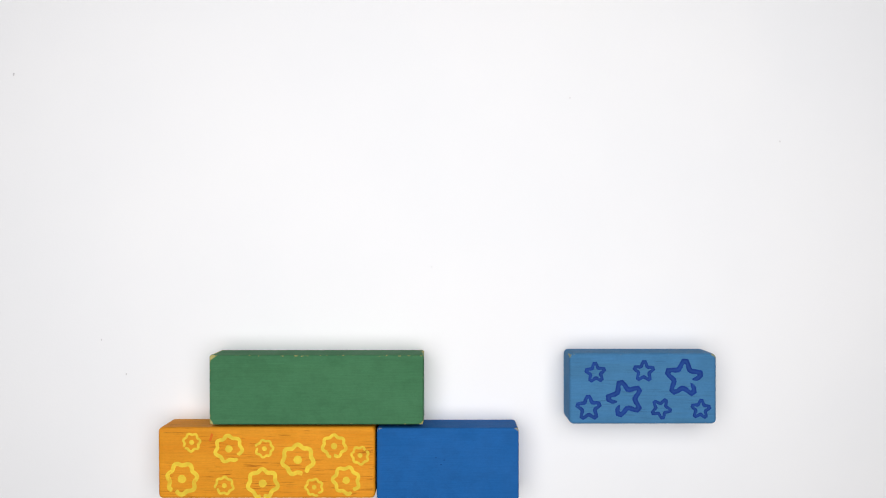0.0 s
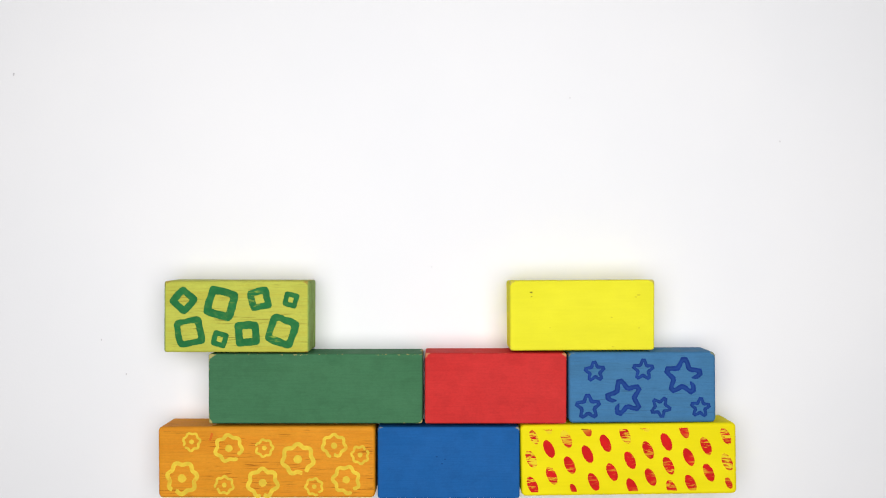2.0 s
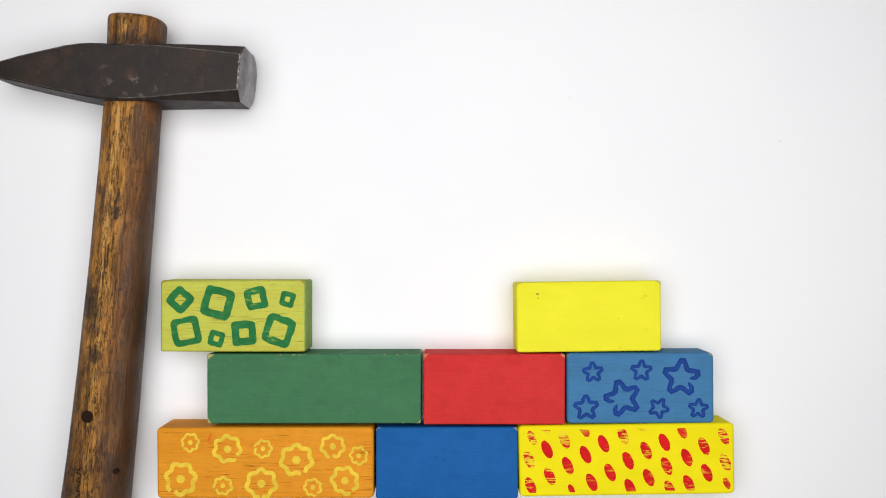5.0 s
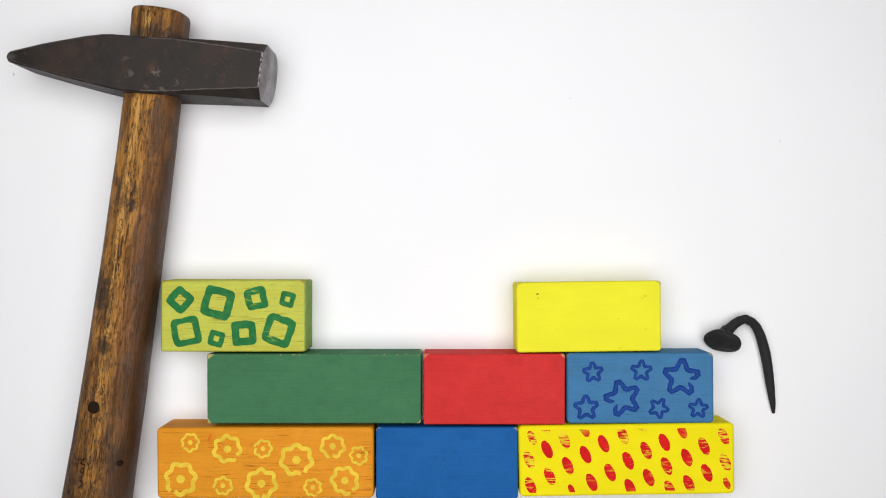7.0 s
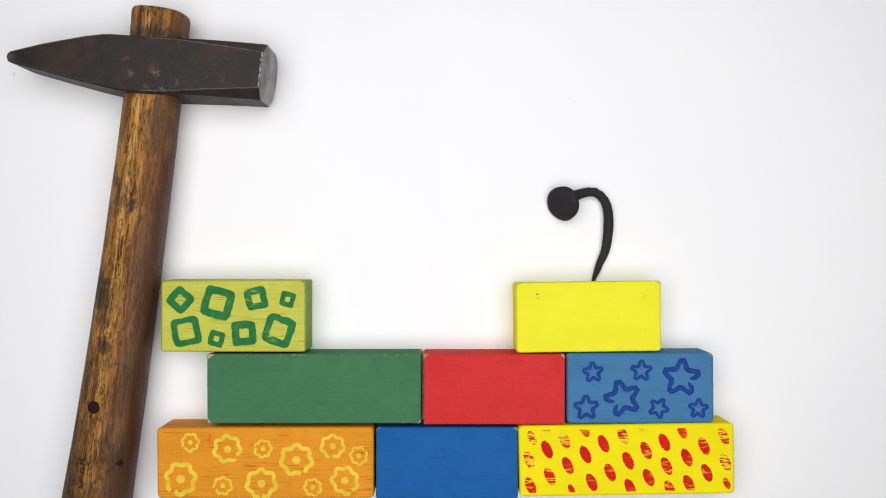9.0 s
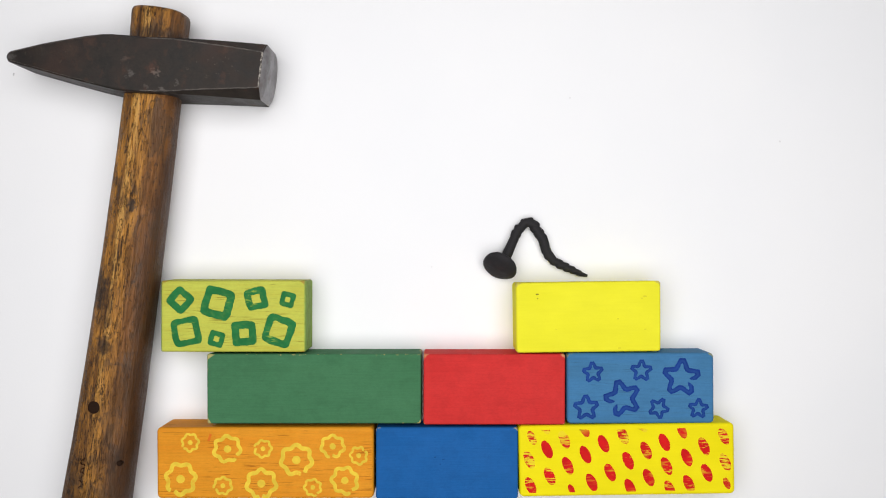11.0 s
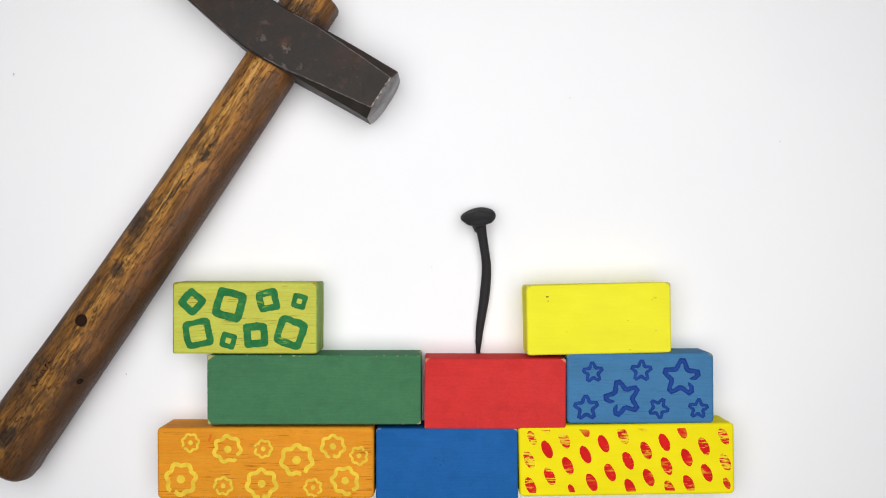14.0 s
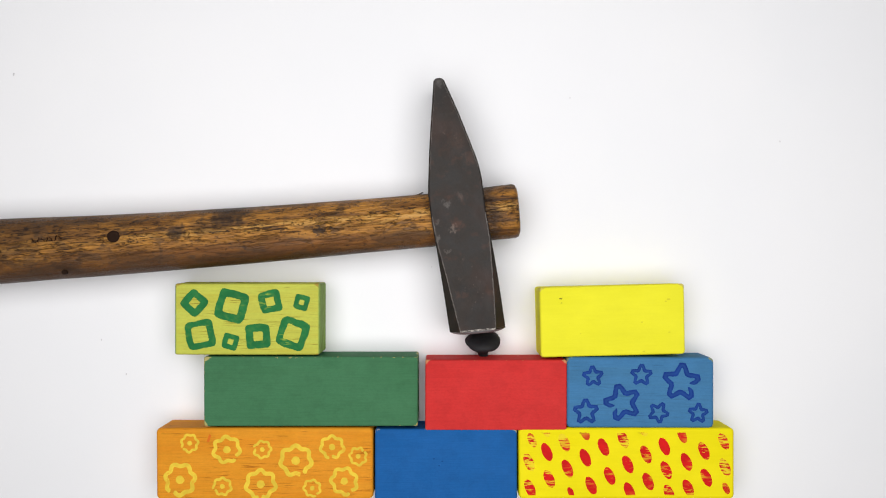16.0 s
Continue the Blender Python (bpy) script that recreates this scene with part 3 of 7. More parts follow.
part("striking_face", loft([round_loop(-47.0, -8.0, 15.1, 11.75, 4.2, 0.08), round_loop(-47.7, -7.9, 15.0, 11.7, 4.3, 0.2), round_loop(-48.4, -7.3, 14.4, 11.1, 4.5, 0.38), round_loop(-48.9, -6.0, 13.1, 9.8, 4.6, 0.45),
                            round_loop(-49.2, -3.0, 10.1, 6.8, 3.4, 0.45)]), FACE, head, "bare ground steel face", True)
# rubbed edges round the flat of the cheek, the face and the peen: x, y and height of each corner
for corners, wide, rub in ((((-3.8, -47.2, 11.85), (10.8, -47.2, 11.85)), 0.62, EDGE),
                           (((10.5, 0.4, 12.1), (11.4, -10.0, 12.1), (11.3, -19.0, 12.1), (11.3, -28.0, 12.0), (11.1, -38.0, 11.9), (10.8, -47.0, 11.8)), 0.42, DULL),
                           (((-11.1, 0.4, 12.1), (-10.0, -10.0, 12.1), (-8.3, -19.0, 12.1), (-6.8, -28.0, 12.0), (-5.2, -38.0, 11.9), (-3.7, -47.0, 11.8)), 0.42, DULL),
                           (((9.4, 19.0, 12.1), (6.1, 30.6, 12.0), (2.5, 42.2, 11.8), (-2.3, 55.6, 11.0)), 0.22, DULL),
                           (((-10.4, 19.0, 12.1), (-9.0, 30.6, 12.0), (-7.2, 42.2, 11.8), (-5.2, 55.6, 11.0)), 0.2, DULL)):
    steps = np.linspace(0, len(corners) - 1, 60)
    px, py, pz = (np.interp(steps, range(len(corners)), [q[k] for q in corners]) for k in range(3))
    path = [(u / 1000 + 0.00016 * noise.noise((u * 0.9, v * 0.9, 0.4)), v / 1000 + 0.00016 * noise.noise((u * 0.9, v * 0.9, 7.4))) for u, v in zip(px, py)]
    part("rubbed_edge", stroke(path, wide / 1000, HEAD_Z / 1000 - 0.0005, HEAD_Z / 1000 + 0.0001, lift=[w / 1000 for w in pz]), rub, head, "rubbed steel edge")


def handle_loop(x, mid, wide, thick, power=2.7, n=28):
    out = []
    for i in range(n):
        a = 2 * math.pi * i / n
        k = 1 / (abs(math.cos(a)) ** power + abs(math.sin(a)) ** power) ** (1 / power)
        wob = 1 + 0.012 * noise.noise((x * 0.05, math.cos(a) * 1.3, math.sin(a) * 1.3))
        out.append((x / 1000, (mid + wide / 2 * k * math.cos(a) * wob) / 1000, (HEAD_Z + thick / 2 * k * math.sin(a) * wob) / 1000))
    return out


rows = [(-216.2, 2.4, 18.0, 11.0), (-215.6, 2.4, 24.0, 16.5), (-213.6, 2.3, 27.4, 20.5), (-209.5, 2.2, 28.4, 22.2)]
for x in range(-204, -11, 6):
    wide = 22.2 - 0.012 * x + 7.6e-5 * x * x
    rows.append((x, 2.5 * (min(0, x + 50) / 145) ** 2 - 0.5, wide, wide * 0.80))
rows += [(-11.0, -0.4, 22.2, 17.8), (0.0, -0.2, 22.0, 17.8), (11.5, 0.1, 22.4, 18.2), (18.0, 0.3, 22.6, 18.8), (23.2, 0.4, 22.8, 19.2), (24.4, 0.4, 21.8, 18.2), (25.0, 0.4, 19.4, 15.6)]
bm = loft([handle_loop(*r) for r in rows])
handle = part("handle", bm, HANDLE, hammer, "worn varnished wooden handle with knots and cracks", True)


def disc(x, y, z, r, depth, n=18):
    return loft([[(x + r * k * math.cos(a), y + r * k * math.sin(a) * 0.95, zz) for a in np.linspace(0, 2 * math.pi, n, endpoint=False)] for k, zz in ((1.0, z - depth), (1.0, z), (0.75, z + 0.0002))])


part("hole", disc(-0.1421, 0.0036, 0.0224, 0.0026, 0.003), HOLE, handle, "round dark drilled hole")
part("hole", disc(-0.1640, -0.0092, 0.0212, 0.0011, 0.004), HOLE, handle, "small dark knot")
for i, (sx, sy, ex, ey) in enumerate(((-175.5, 5.6, -173.6, 3.4), (-173.0, 3.6, -172.4, 5.8), (-171.6, 5.6, -170.0, 3.8), (-169.4, 3.6, -168.6, 5.6), (-168.0, 5.6, -166.8, 3.8), (-166.0, 3.8, -165.2, 6.0), (-164.4, 5.6, -163.0, 4.2))):
    path = [((sx + (ex - sx) * t + 0.25 * math.sin(9 * t + i)) / 1000, (sy + (ey - sy) * t) / 1000) for t in np.linspace(0, 1, 9)]
    part("scratch", stroke(path, 0.00028, 0.0210, 0.0229), HOLE, handle, "short dark scratched stroke")
part("splinter", loft([[(x / 1000, (y + 0.3 * math.cos(a)) / 1000, (9.0 + 0.3 * math.sin(a)) / 1000) for a in np.linspace(0, 6.283, 6, endpoint=False)] for x, y in ((-19.0, 10.4), (-16.5, 11.0), (-14.2, 11.8))]), HOLE, handle, "thin dark splinter")

# ---- the nail: a clay head and shaft, in short stiff pieces ----
nail = tagged(new("nail"), "black modelling clay nail with broad head and bent shaft", "nail")
SEGMENTS, SEG = 18, 3.0


def shaft_radius(u):
    """The shaft's radius in millimetres, from the neck (0) to the tip (1)."""
    return float(np.interp(u, (0, 0.08, 0.22, 0.36, 0.5, 0.66, 0.8, 0.9, 0.97, 1), (2.3, 1.98, 1.93, 2.08, 2.2, 2.02, 1.75, 1.4, 1.0, 0.75)))


def shaft_piece(i):
    """A tapered round stub along x, with long domed ends that sink into its neighbours."""
    r0, r1 = shaft_radius(i / SEGMENTS), shaft_radius((i + 1) / SEGMENTS)
    before, after = shaft_radius((i - 0.17) / SEGMENTS), shaft_radius((i + 1.17) / SEGMENTS)
    back = 2.0 if i == 0 else 0.5
    loops = [(-SEG / 2 - back - 0.15 - before * 0.5 * math.cos(a), (before - 0.12) * math.sin(a) + 0.01) for a in (0.03, 0.4, 0.8, 1.2, 1.5)]
    loops += [(-SEG / 2 - back, before - 0.05), (-SEG / 2, r0), (0, (r0 + r1) / 2), (SEG / 2, r1), (SEG / 2 + 0.5, after - 0.05)]
    loops += [(SEG / 2 + 0.65 + after * 0.5 * math.cos(a), (after - 0.12) * math.sin(a) + 0.01) for a in (1.5, 1.2, 0.8, 0.4, 0.03)]
    bm = loft([[(x / 1000, q * math.cos(b) / 1000, q * math.sin(b) / 1000) for b in np.linspace(0, 2 * math.pi, 16, endpoint=False)] for x, q in loops])
    return part("shaft", bm, CLAY, nail, "", True)


def nail_head():
    """A lumpy disc across x, domed outside, with a flared neck behind."""
    loops = []
    for x, r in ((-6.6, 1.9), (-5.2, 2.4), (-3.6, 2.95), (-2.3, 4.1), (-1.6, 5.7), (-1.0, 7.0), (-0.2, 7.7), (0.7, 7.75), (1.5, 7.2), (2.1, 6.1), (2.5, 4.2), (2.7, 2.0), (2.75, 0.3)):
        ring = []
        for b in np.linspace(0, 2 * math.pi, 28, endpoint=False):
            k = r * (1 + 0.09 * noise.noise((math.cos(b) * 1.4, math.sin(b) * 1.4, x * 0.1 + 5)))
            ring.append(((x + 0.7 * noise.noise((math.cos(b), math.sin(b), 2.2)) * (r / 8)) / 1000, k * math.cos(b) / 1000, k * math.sin(b) / 1000))
        loops.append(ring)
    return part("nail_head", loft(loops), CLAY, nail, "lumpy round clay nail head", True)


nail_top = nail_head()
shaft = [shaft_piece(i) for i in range(SEGMENTS)]


# ---- what moves ----
def at(x, y, turn=0, z=0, tilt=0):
    """A pose from millimetres and degrees: turned about the upright, its x axis raised by tilt."""
    return pose(x / 1000, y / 1000, z / 1000, 0, -tilt, turn)


def motions():
    walk(flower_block, [
        (0, at(-73.74, -89.6, 0)), (0.1, at(-73.74, -89.37, 0)), (3.4, at(-73.74, -89.37, 0)), (3.5, at(-73.32, -89.72, 0)), 
        (3.9, at(-73.51, -89.72, 0)), (4, at(-74.33, -89.67, 0)), (13.1, at(-74.33, -89.67, 0)), (13.5, at(-74.22, -89.72, 0)), 
        (14.9, at(-74.22, -89.72, 0)), (15, at(-74.57, -89.96, 0)), (16, at(-74.57, -89.96, 0)),
    ])
    walk(blue_block, [
        (0, at(2.01, -90.03, 0)), (0.1, at(2.68, -88.85, 1.5)), (0.3, at(2.68, -88.85, 1.5)), (0.4, at(2.37, -89.63, 0)), (3.4, at(2.37, -89.63, 0)), 
        (3.5, at(2.72, -89.56, 0)), (3.9, at(2.49, -89.67, 0)), (4, at(1.66, -89.79, 0)), (11.9, at(1.66, -89.79, 0)), (12, at(1.66, -90.15, 0)), 
        (14.9, at(1.66, -90.27, 0)), (15, at(1.3, -90.38, 0)), (16, at(1.25, -90.5, 0)),
    ])
    walk(dotted_block, [
        (0, at(287.87, -88.18, 0)), (0.1, at(77.77, -88.25, 0.7)), (3.9, at(77.77, -88.25, 0.7)), (4, at(76.94, -88.42, 0.8)), 
        (14.9, at(76.94, -88.42, 0.8)), (15, at(76.82, -89.84, 0)), (16, at(76.82, -89.96, 0)),
    ])
    walk(green_block, [
        (0, at(-52.91, -59.18, 0)), (0.1, at(-53.15, -58.83, 0)), (0.3, at(-53.15, -58.83, 0)), (0.4, at(-53.26, -58.71, 0)), 
        (3.4, at(-53.26, -58.71, 0)), (3.5, at(-53.03, -57.05, 3.2)), (3.6, at(-53.5, -57.29, 3)), (3.7, at(-53.74, -58.47, 0)), 
        (4, at(-53.86, -58.71, 0)), (13.1, at(-53.86, -58.76, 0)), (13.2, at(-53.86, -59.18, 0)), (14.9, at(-53.86, -59.18, 0)), 
        (15, at(-55.04, -59.66, 0)), (15.2, at(-55.21, -59.85, 0)), (16, at(-55.21, -59.85, 0)),
    ])
    walk(red_block, [
        (0, at(22.13, 175.42, 0)), (0.3, at(22.13, 175.42, 0)), (0.4, at(22.13, -58.52, 0)), (3.4, at(22.13, -58.52, 0)), (3.5, at(22.73, -58.28, 0)), 
        (3.6, at(22.37, -56.74, -1)), (3.7, at(21.66, -58.52, 0)), (4, at(21.54, -58.88, 0)), (12.2, at(21.54, -58.95, 0)), 
        (12.3, at(21.78, -59.7, 0)), (12.4, at(22.02, -60.65, 0)), (14.9, at(21.9, -60.89, -0.2)), (15, at(22.13, -61.24, 0)), 
        (16, at(22.25, -61.36, 0)),
    ])
    walk(star_block, [
        (0, at(83.57, -58.71, 0)), (0.1, at(83.45, -58.07, 0)), (0.3, at(83.45, -58.07, 0)), (0.4, at(83.33, -58.12, 0.3)), 
        (3.4, at(83.33, -58.12, 0.3)), (3.5, at(84.16, -56.82, 2.6)), (3.6, at(85.58, -56.11, 0.2)), (3.7, at(84.28, -57.05, 1.5)), 
        (3.8, at(83.33, -58.12, 0.4)), (3.9, at(83.33, -58.24, 0.3)), (4, at(82.55, -58.47, 0.2)), (14.9, at(82.55, -58.54, 0.2)), 
        (15, at(82.5, -60.25, -0.2)), (16, at(82.5, -60.32, -0.2)),
    ])
    walk(yellow_block, [
        (0, at(58.35, 175.42, 0.4)), (0.7, at(58.35, 175.42, 0.4)), (0.8, at(58.35, -27.82, 0.4)), (3.4, at(58.35, -27.82, 0.4)), 
        (3.5, at(61.31, -23.44, -0.4)), (3.6, at(62.14, -23.44, -3)), (3.7, at(61.79, -27.22, 0.2)), (3.8, at(61.2, -28.36, 0.8)), 
        (9.2, at(61.08, -28.48, 0.8)), (11.3, at(60.96, -28.53, 0.8)), (12, at(61.2, -28.83, 0.9)), (12.3, at(61.31, -28.83, 0.9)), 
        (12.4, at(61.91, -28.83, 1)), (12.9, at(61.91, -28.83, 1)), (13, at(62.97, -28.95, 1.1)), (13.1, at(64.98, -29.19, 1.3)), 
        (13.2, at(65.34, -29.35, 1.3)), (14.9, at(65.34, -29.35, 1.3)), (15, at(70.78, -30.06, 1.5)), (16, at(71.02, -30.06, 1.5)),
    ])
    walk(square_block, [
        (0, at(-280.29, -28.48, 0)), (1.1, at(-280.29, -28.48, 0)), (1.2, at(-86.53, -28.48, 0)), (3.4, at(-86.53, -28.48, 0)), 
        (3.5, at(-84.75, -23.86, -6.2)), (3.6, at(-85.82, -23.27, -5.4)), (3.7, at(-86.88, -26.47, -3.2)), (3.8, at(-87.71, -28.24, -0.5)), 
        (3.9, at(-87.71, -28.36, 0)), (4, at(-87.95, -28.24, 0)), (11.3, at(-87.9, -28.36, 0)), (12, at(-87.99, -28.6, 0)), 
        (13.1, at(-88.06, -28.6, 0)), (13.2, at(-82.97, -29.07, 0)), (14.9, at(-82.97, -29.07, 0)), (15, at(-82.03, -29.54, 0)), 
        (16, at(-82.03, -29.54, 0)),
    ])
    walk(hammer, [
        (0, at(-150.83, 356.33, 90.63)), (2.7, at(-150.83, 335.56, 90.63)), (2.8, at(-150.84, 309.26, 90.64)), (2.9, at(-150.49, 289.19, 90.45)), 
        (3, at(-155.01, 250.4, 91.48)), (3.1, at(-151.54, 222.27, 90.69)), (3.2, at(-156.18, 153.29, 92.05)), (3.3, at(-153.41, 123.03, 91.5)), 
        (3.4, at(-156.88, 104.29, 92.62)), (3.5, at(-152.26, 73.08, 91.27)), (3.9, at(-152.26, 72.97, 91.27)), (4, at(-150.42, 72.63, 90.95)), 
        (4.1, at(-141.31, 72.55, 88.5)), (4.2, at(-130.75, 72.58, 85.34)), (6.5, at(-130.75, 72.58, 85.34)), (6.6, at(-127.77, 73.86, 84.34)), 
        (6.7, at(-121.81, 75.54, 82.78)), (12.3, at(-121.81, 75.54, 82.78)), (12.4, at(-139.79, 77, 88.53)), (12.5, at(-146.02, 80.48, 90.57)), 
        (12.9, at(-146.02, 80.48, 90.57)), (13, at(-144.87, 71.95, 89.5)), (13.1, at(-145.09, 72.52, 89.54)), (13.2, at(-144.38, 74.19, 89.15)), 
        (13.6, at(-144.38, 74.19, 89.15)), (13.7, at(-125.84, 79, 81.37)), (13.8, at(-109.5, 82.95, 73.72)), (13.9, at(-93.58, 83.82, 66.73)), 
        (14, at(-66.67, 87.04, 56.38)), (14.1, at(-55.52, 84.35, 49.69)), (14.2, at(-39.04, 78.24, 42.1)), (14.3, at(-27.85, 70.73, 34.97)), 
        (14.4, at(-17.83, 64.05, 30.73)), (14.5, at(-21.88, 70.68, 33.03)), (14.6, at(-27.62, 79.15, 35.77)), (14.7, at(-32.49, 85.11, 37.7)), 
        (14.8, at(-20.24, 68.31, 32.04)), (14.9, at(-13.91, 56.57, 28.35)), (15, at(-4.31, 43.46, 21.34)), (15.1, at(-0.41, 36.3, 16.39)), 
        (15.2, at(8.21, 20.15, 6.04)), (15.3, at(5.51, 32.14, 9.11)), (15.4, at(-5.38, 61.98, 18.25)), (15.5, at(-10.23, 73.43, 21.94)), 
        (15.6, at(-4.21, 55.74, 16.88)), (15.7, at(0.04, 38.39, 11.86)), (15.8, at(6.51, 13.67, 4.86)), (16, at(6.71, 13.66, 4.9)),
    ])
    walk(nail, [
        (0, at(223.18, -48.49)), (5.2, at(223.18, -48.49)), (6.1, at(153.5, -48.49)), (6.5, at(153.5, -48.49)), (6.6, at(142.84, -54.3)), 
        (6.7, at(141.78, -65.49)), (6.8, at(140.31, -61.08)), (6.9, at(133.05, -54.3)), (7, at(120.78, -39.53)), (7.1, at(108.11, -33.26)), 
        (7.2, at(106.46, -31.15)), (7.3, at(104.43, -33.34)), (7.4, at(108.11, -23.1)), (7.5, at(108.99, -10.85)), (7.6, at(104.85, 1.97)), 
        (7.7, at(100.74, 3.93)), (7.8, at(93.7, -0.98)), (7.9, at(90.52, -2.7)), (8, at(92.78, -4.17)), (8.1, at(87.82, -3.19)), 
        (8.2, at(72.85, -4.42)), (8.3, at(72.68, -3.67)), (8.4, at(72.15, -7.09)), (8.5, at(70.76, -3.66)), (8.6, at(68.15, 16.12)), 
        (8.7, at(65.83, 20.56)), (8.8, at(64.12, 23.49)), (8.9, at(59.76, 26.21)), (9, at(52.17, 19.84)), (9.1, at(48.94, 15.91)), 
        (9.2, at(52.83, 13.45)), (9.9, at(49.16, 10.03)), (10.6, at(32.02, -3.42)), (11.3, at(22.96, -18.8)), (11.4, at(23.43, -27.1)), 
        (11.5, at(23.42, -34.4)), (11.6, at(10.99, -35.41)), (11.7, at(4.64, -35.43)), (11.8, at(0.24, -33.23)), (11.9, at(-4.15, -36.89)), 
        (12, at(-2.44, -37.16)), (12.1, at(-2.69, -35.46)), (12.2, at(-1.71, -35.95)), (12.3, at(1.95, -31.03)), (12.4, at(0.49, -24.4)), 
        (12.5, at(0.73, -24.16)), (12.9, at(0.73, -24.16)), (13, at(-0.24, -12.23)), (13.1, at(4.62, 5.11)), (13.2, at(15.35, 13.65)), 
        (14.8, at(15.35, 13.65)), (14.9, at(15.6, 13.41)), (15, at(17.8, -5.36)), (15.1, at(15.84, -14.38)), (15.2, at(17.32, -31.95)), 
        (15.3, at(17.07, -32.2)), (15.7, at(17.07, -32.2)), (15.8, at(17.3, -39.73)), (16, at(17.3, -39.97)),
    ])
    walk(nail_top, [
        (0, at(0, 0, 84, 6.91, 22)), (5.2, at(0, 0, 84, 6.91, 22)), (6.1, at(0, 0, 84, 6.91, 22)), (6.5, at(0, 0, 84, 6.91, 22)), 
        (6.6, at(0, 0, 135, 5.71, 40)), (6.7, at(0, 0, 185, 4.79, 50)), (6.8, at(0, 0, 215, 4.79, 50)), (6.9, at(0, 0, 225, 5.71, 40)), 
        (7, at(0, 0, 242, 6.45, 30)), (7.1, at(0, 0, 225, 5.71, 40)), (7.2, at(0, 0, 208, 4.79, 50)), (7.3, at(0, 0, 205, 4.99, 48)), 
        (7.4, at(0, 0, 180, 4.27, 55)), (7.5, at(0, 0, 150, 3.15, 65)), (7.6, at(0, 0, 150, 3.73, 60)), (7.7, at(0, 0, 190, 4.27, 55)), 
        (7.8, at(0, 0, 217, 4.79, 50)), (7.9, at(0, 0, 210, 4.79, 50)), (8, at(0, 0, 200, 4.59, 52)), (8.1, at(0, 0, 200, 4.79, 50)), 
        (8.2, at(0, 0, 205, 4.79, 50)), (8.3, at(0, 0, 215, 5.54, 42)), (8.4, at(0, 0, 230, 5.71, 40)), (8.5, at(0, 0, 253, 6.45, 30)), 
        (8.6, at(0, 0, 238, 6.1, 35)), (8.7, at(0, 0, 222, 5.54, 42)), (8.8, at(0, 0, 215, 5.54, 42)), (8.9, at(0, 0, 205, 5.27, 45)), 
        (9, at(0, 0, 200, 5.27, 45)), (9.1, at(0, 0, 215, 5.54, 42)), (9.2, at(0, 0, 230, 5.71, 40)), (9.9, at(0, 0, 232, 5.71, 40)), 
        (10.6, at(0, 0, 236, 5.87, 38)), (11.3, at(0, 0, 239, 6.18, 34)), (11.4, at(0, 0, 245, 6.32, 32)), (11.5, at(0, 0, 251, 6.45, 30)), 
        (11.6, at(0, 0, 215, 6.18, 34)), (11.7, at(0, 0, 200, 6.03, 36)), (11.8, at(0, 0, 212, 6.03, 36)), (11.9, at(0, 0, 225, 6.03, 36)), 
        (12, at(0, 0, 229, 5.87, 38)), (12.1, at(0, 0, 226, 5.71, 40)), (12.2, at(0, 0, 222, 5.71, 40)), (12.3, at(0, 0, 240, 6.03, 36)), 
        (12.4, at(0, 0, 259, 6.45, 30)), (12.5, at(0, 0, 259, 6.45, 30)), (12.9, at(0, 0, 259, 6.45, 30)), (13, at(0, 0, 225, 5.71, 40)), 
        (13.1, at(0, 0, 163, 7.38, 8)), (13.2, at(0, 0, 95, 6.81, 24)), (14.8, at(0, 0, 95, 6.81, 24)), (14.9, at(0, 0, 95, 6.81, 24)), 
        (15, at(0, 0, 90, 6.7, 26)), (15.1, at(0, 0, 90, 6.81, 24)), (15.2, at(0, 0, 90, 6.58, 28)), (15.3, at(0, 0, 90, 6.58, 28)), 
        (15.7, at(0, 0, 90, 6.58, 28)), (15.8, at(0, 0, 90, 6.81, 24)), (16, at(0, 0, 90, 6.81, 24)),
    ])
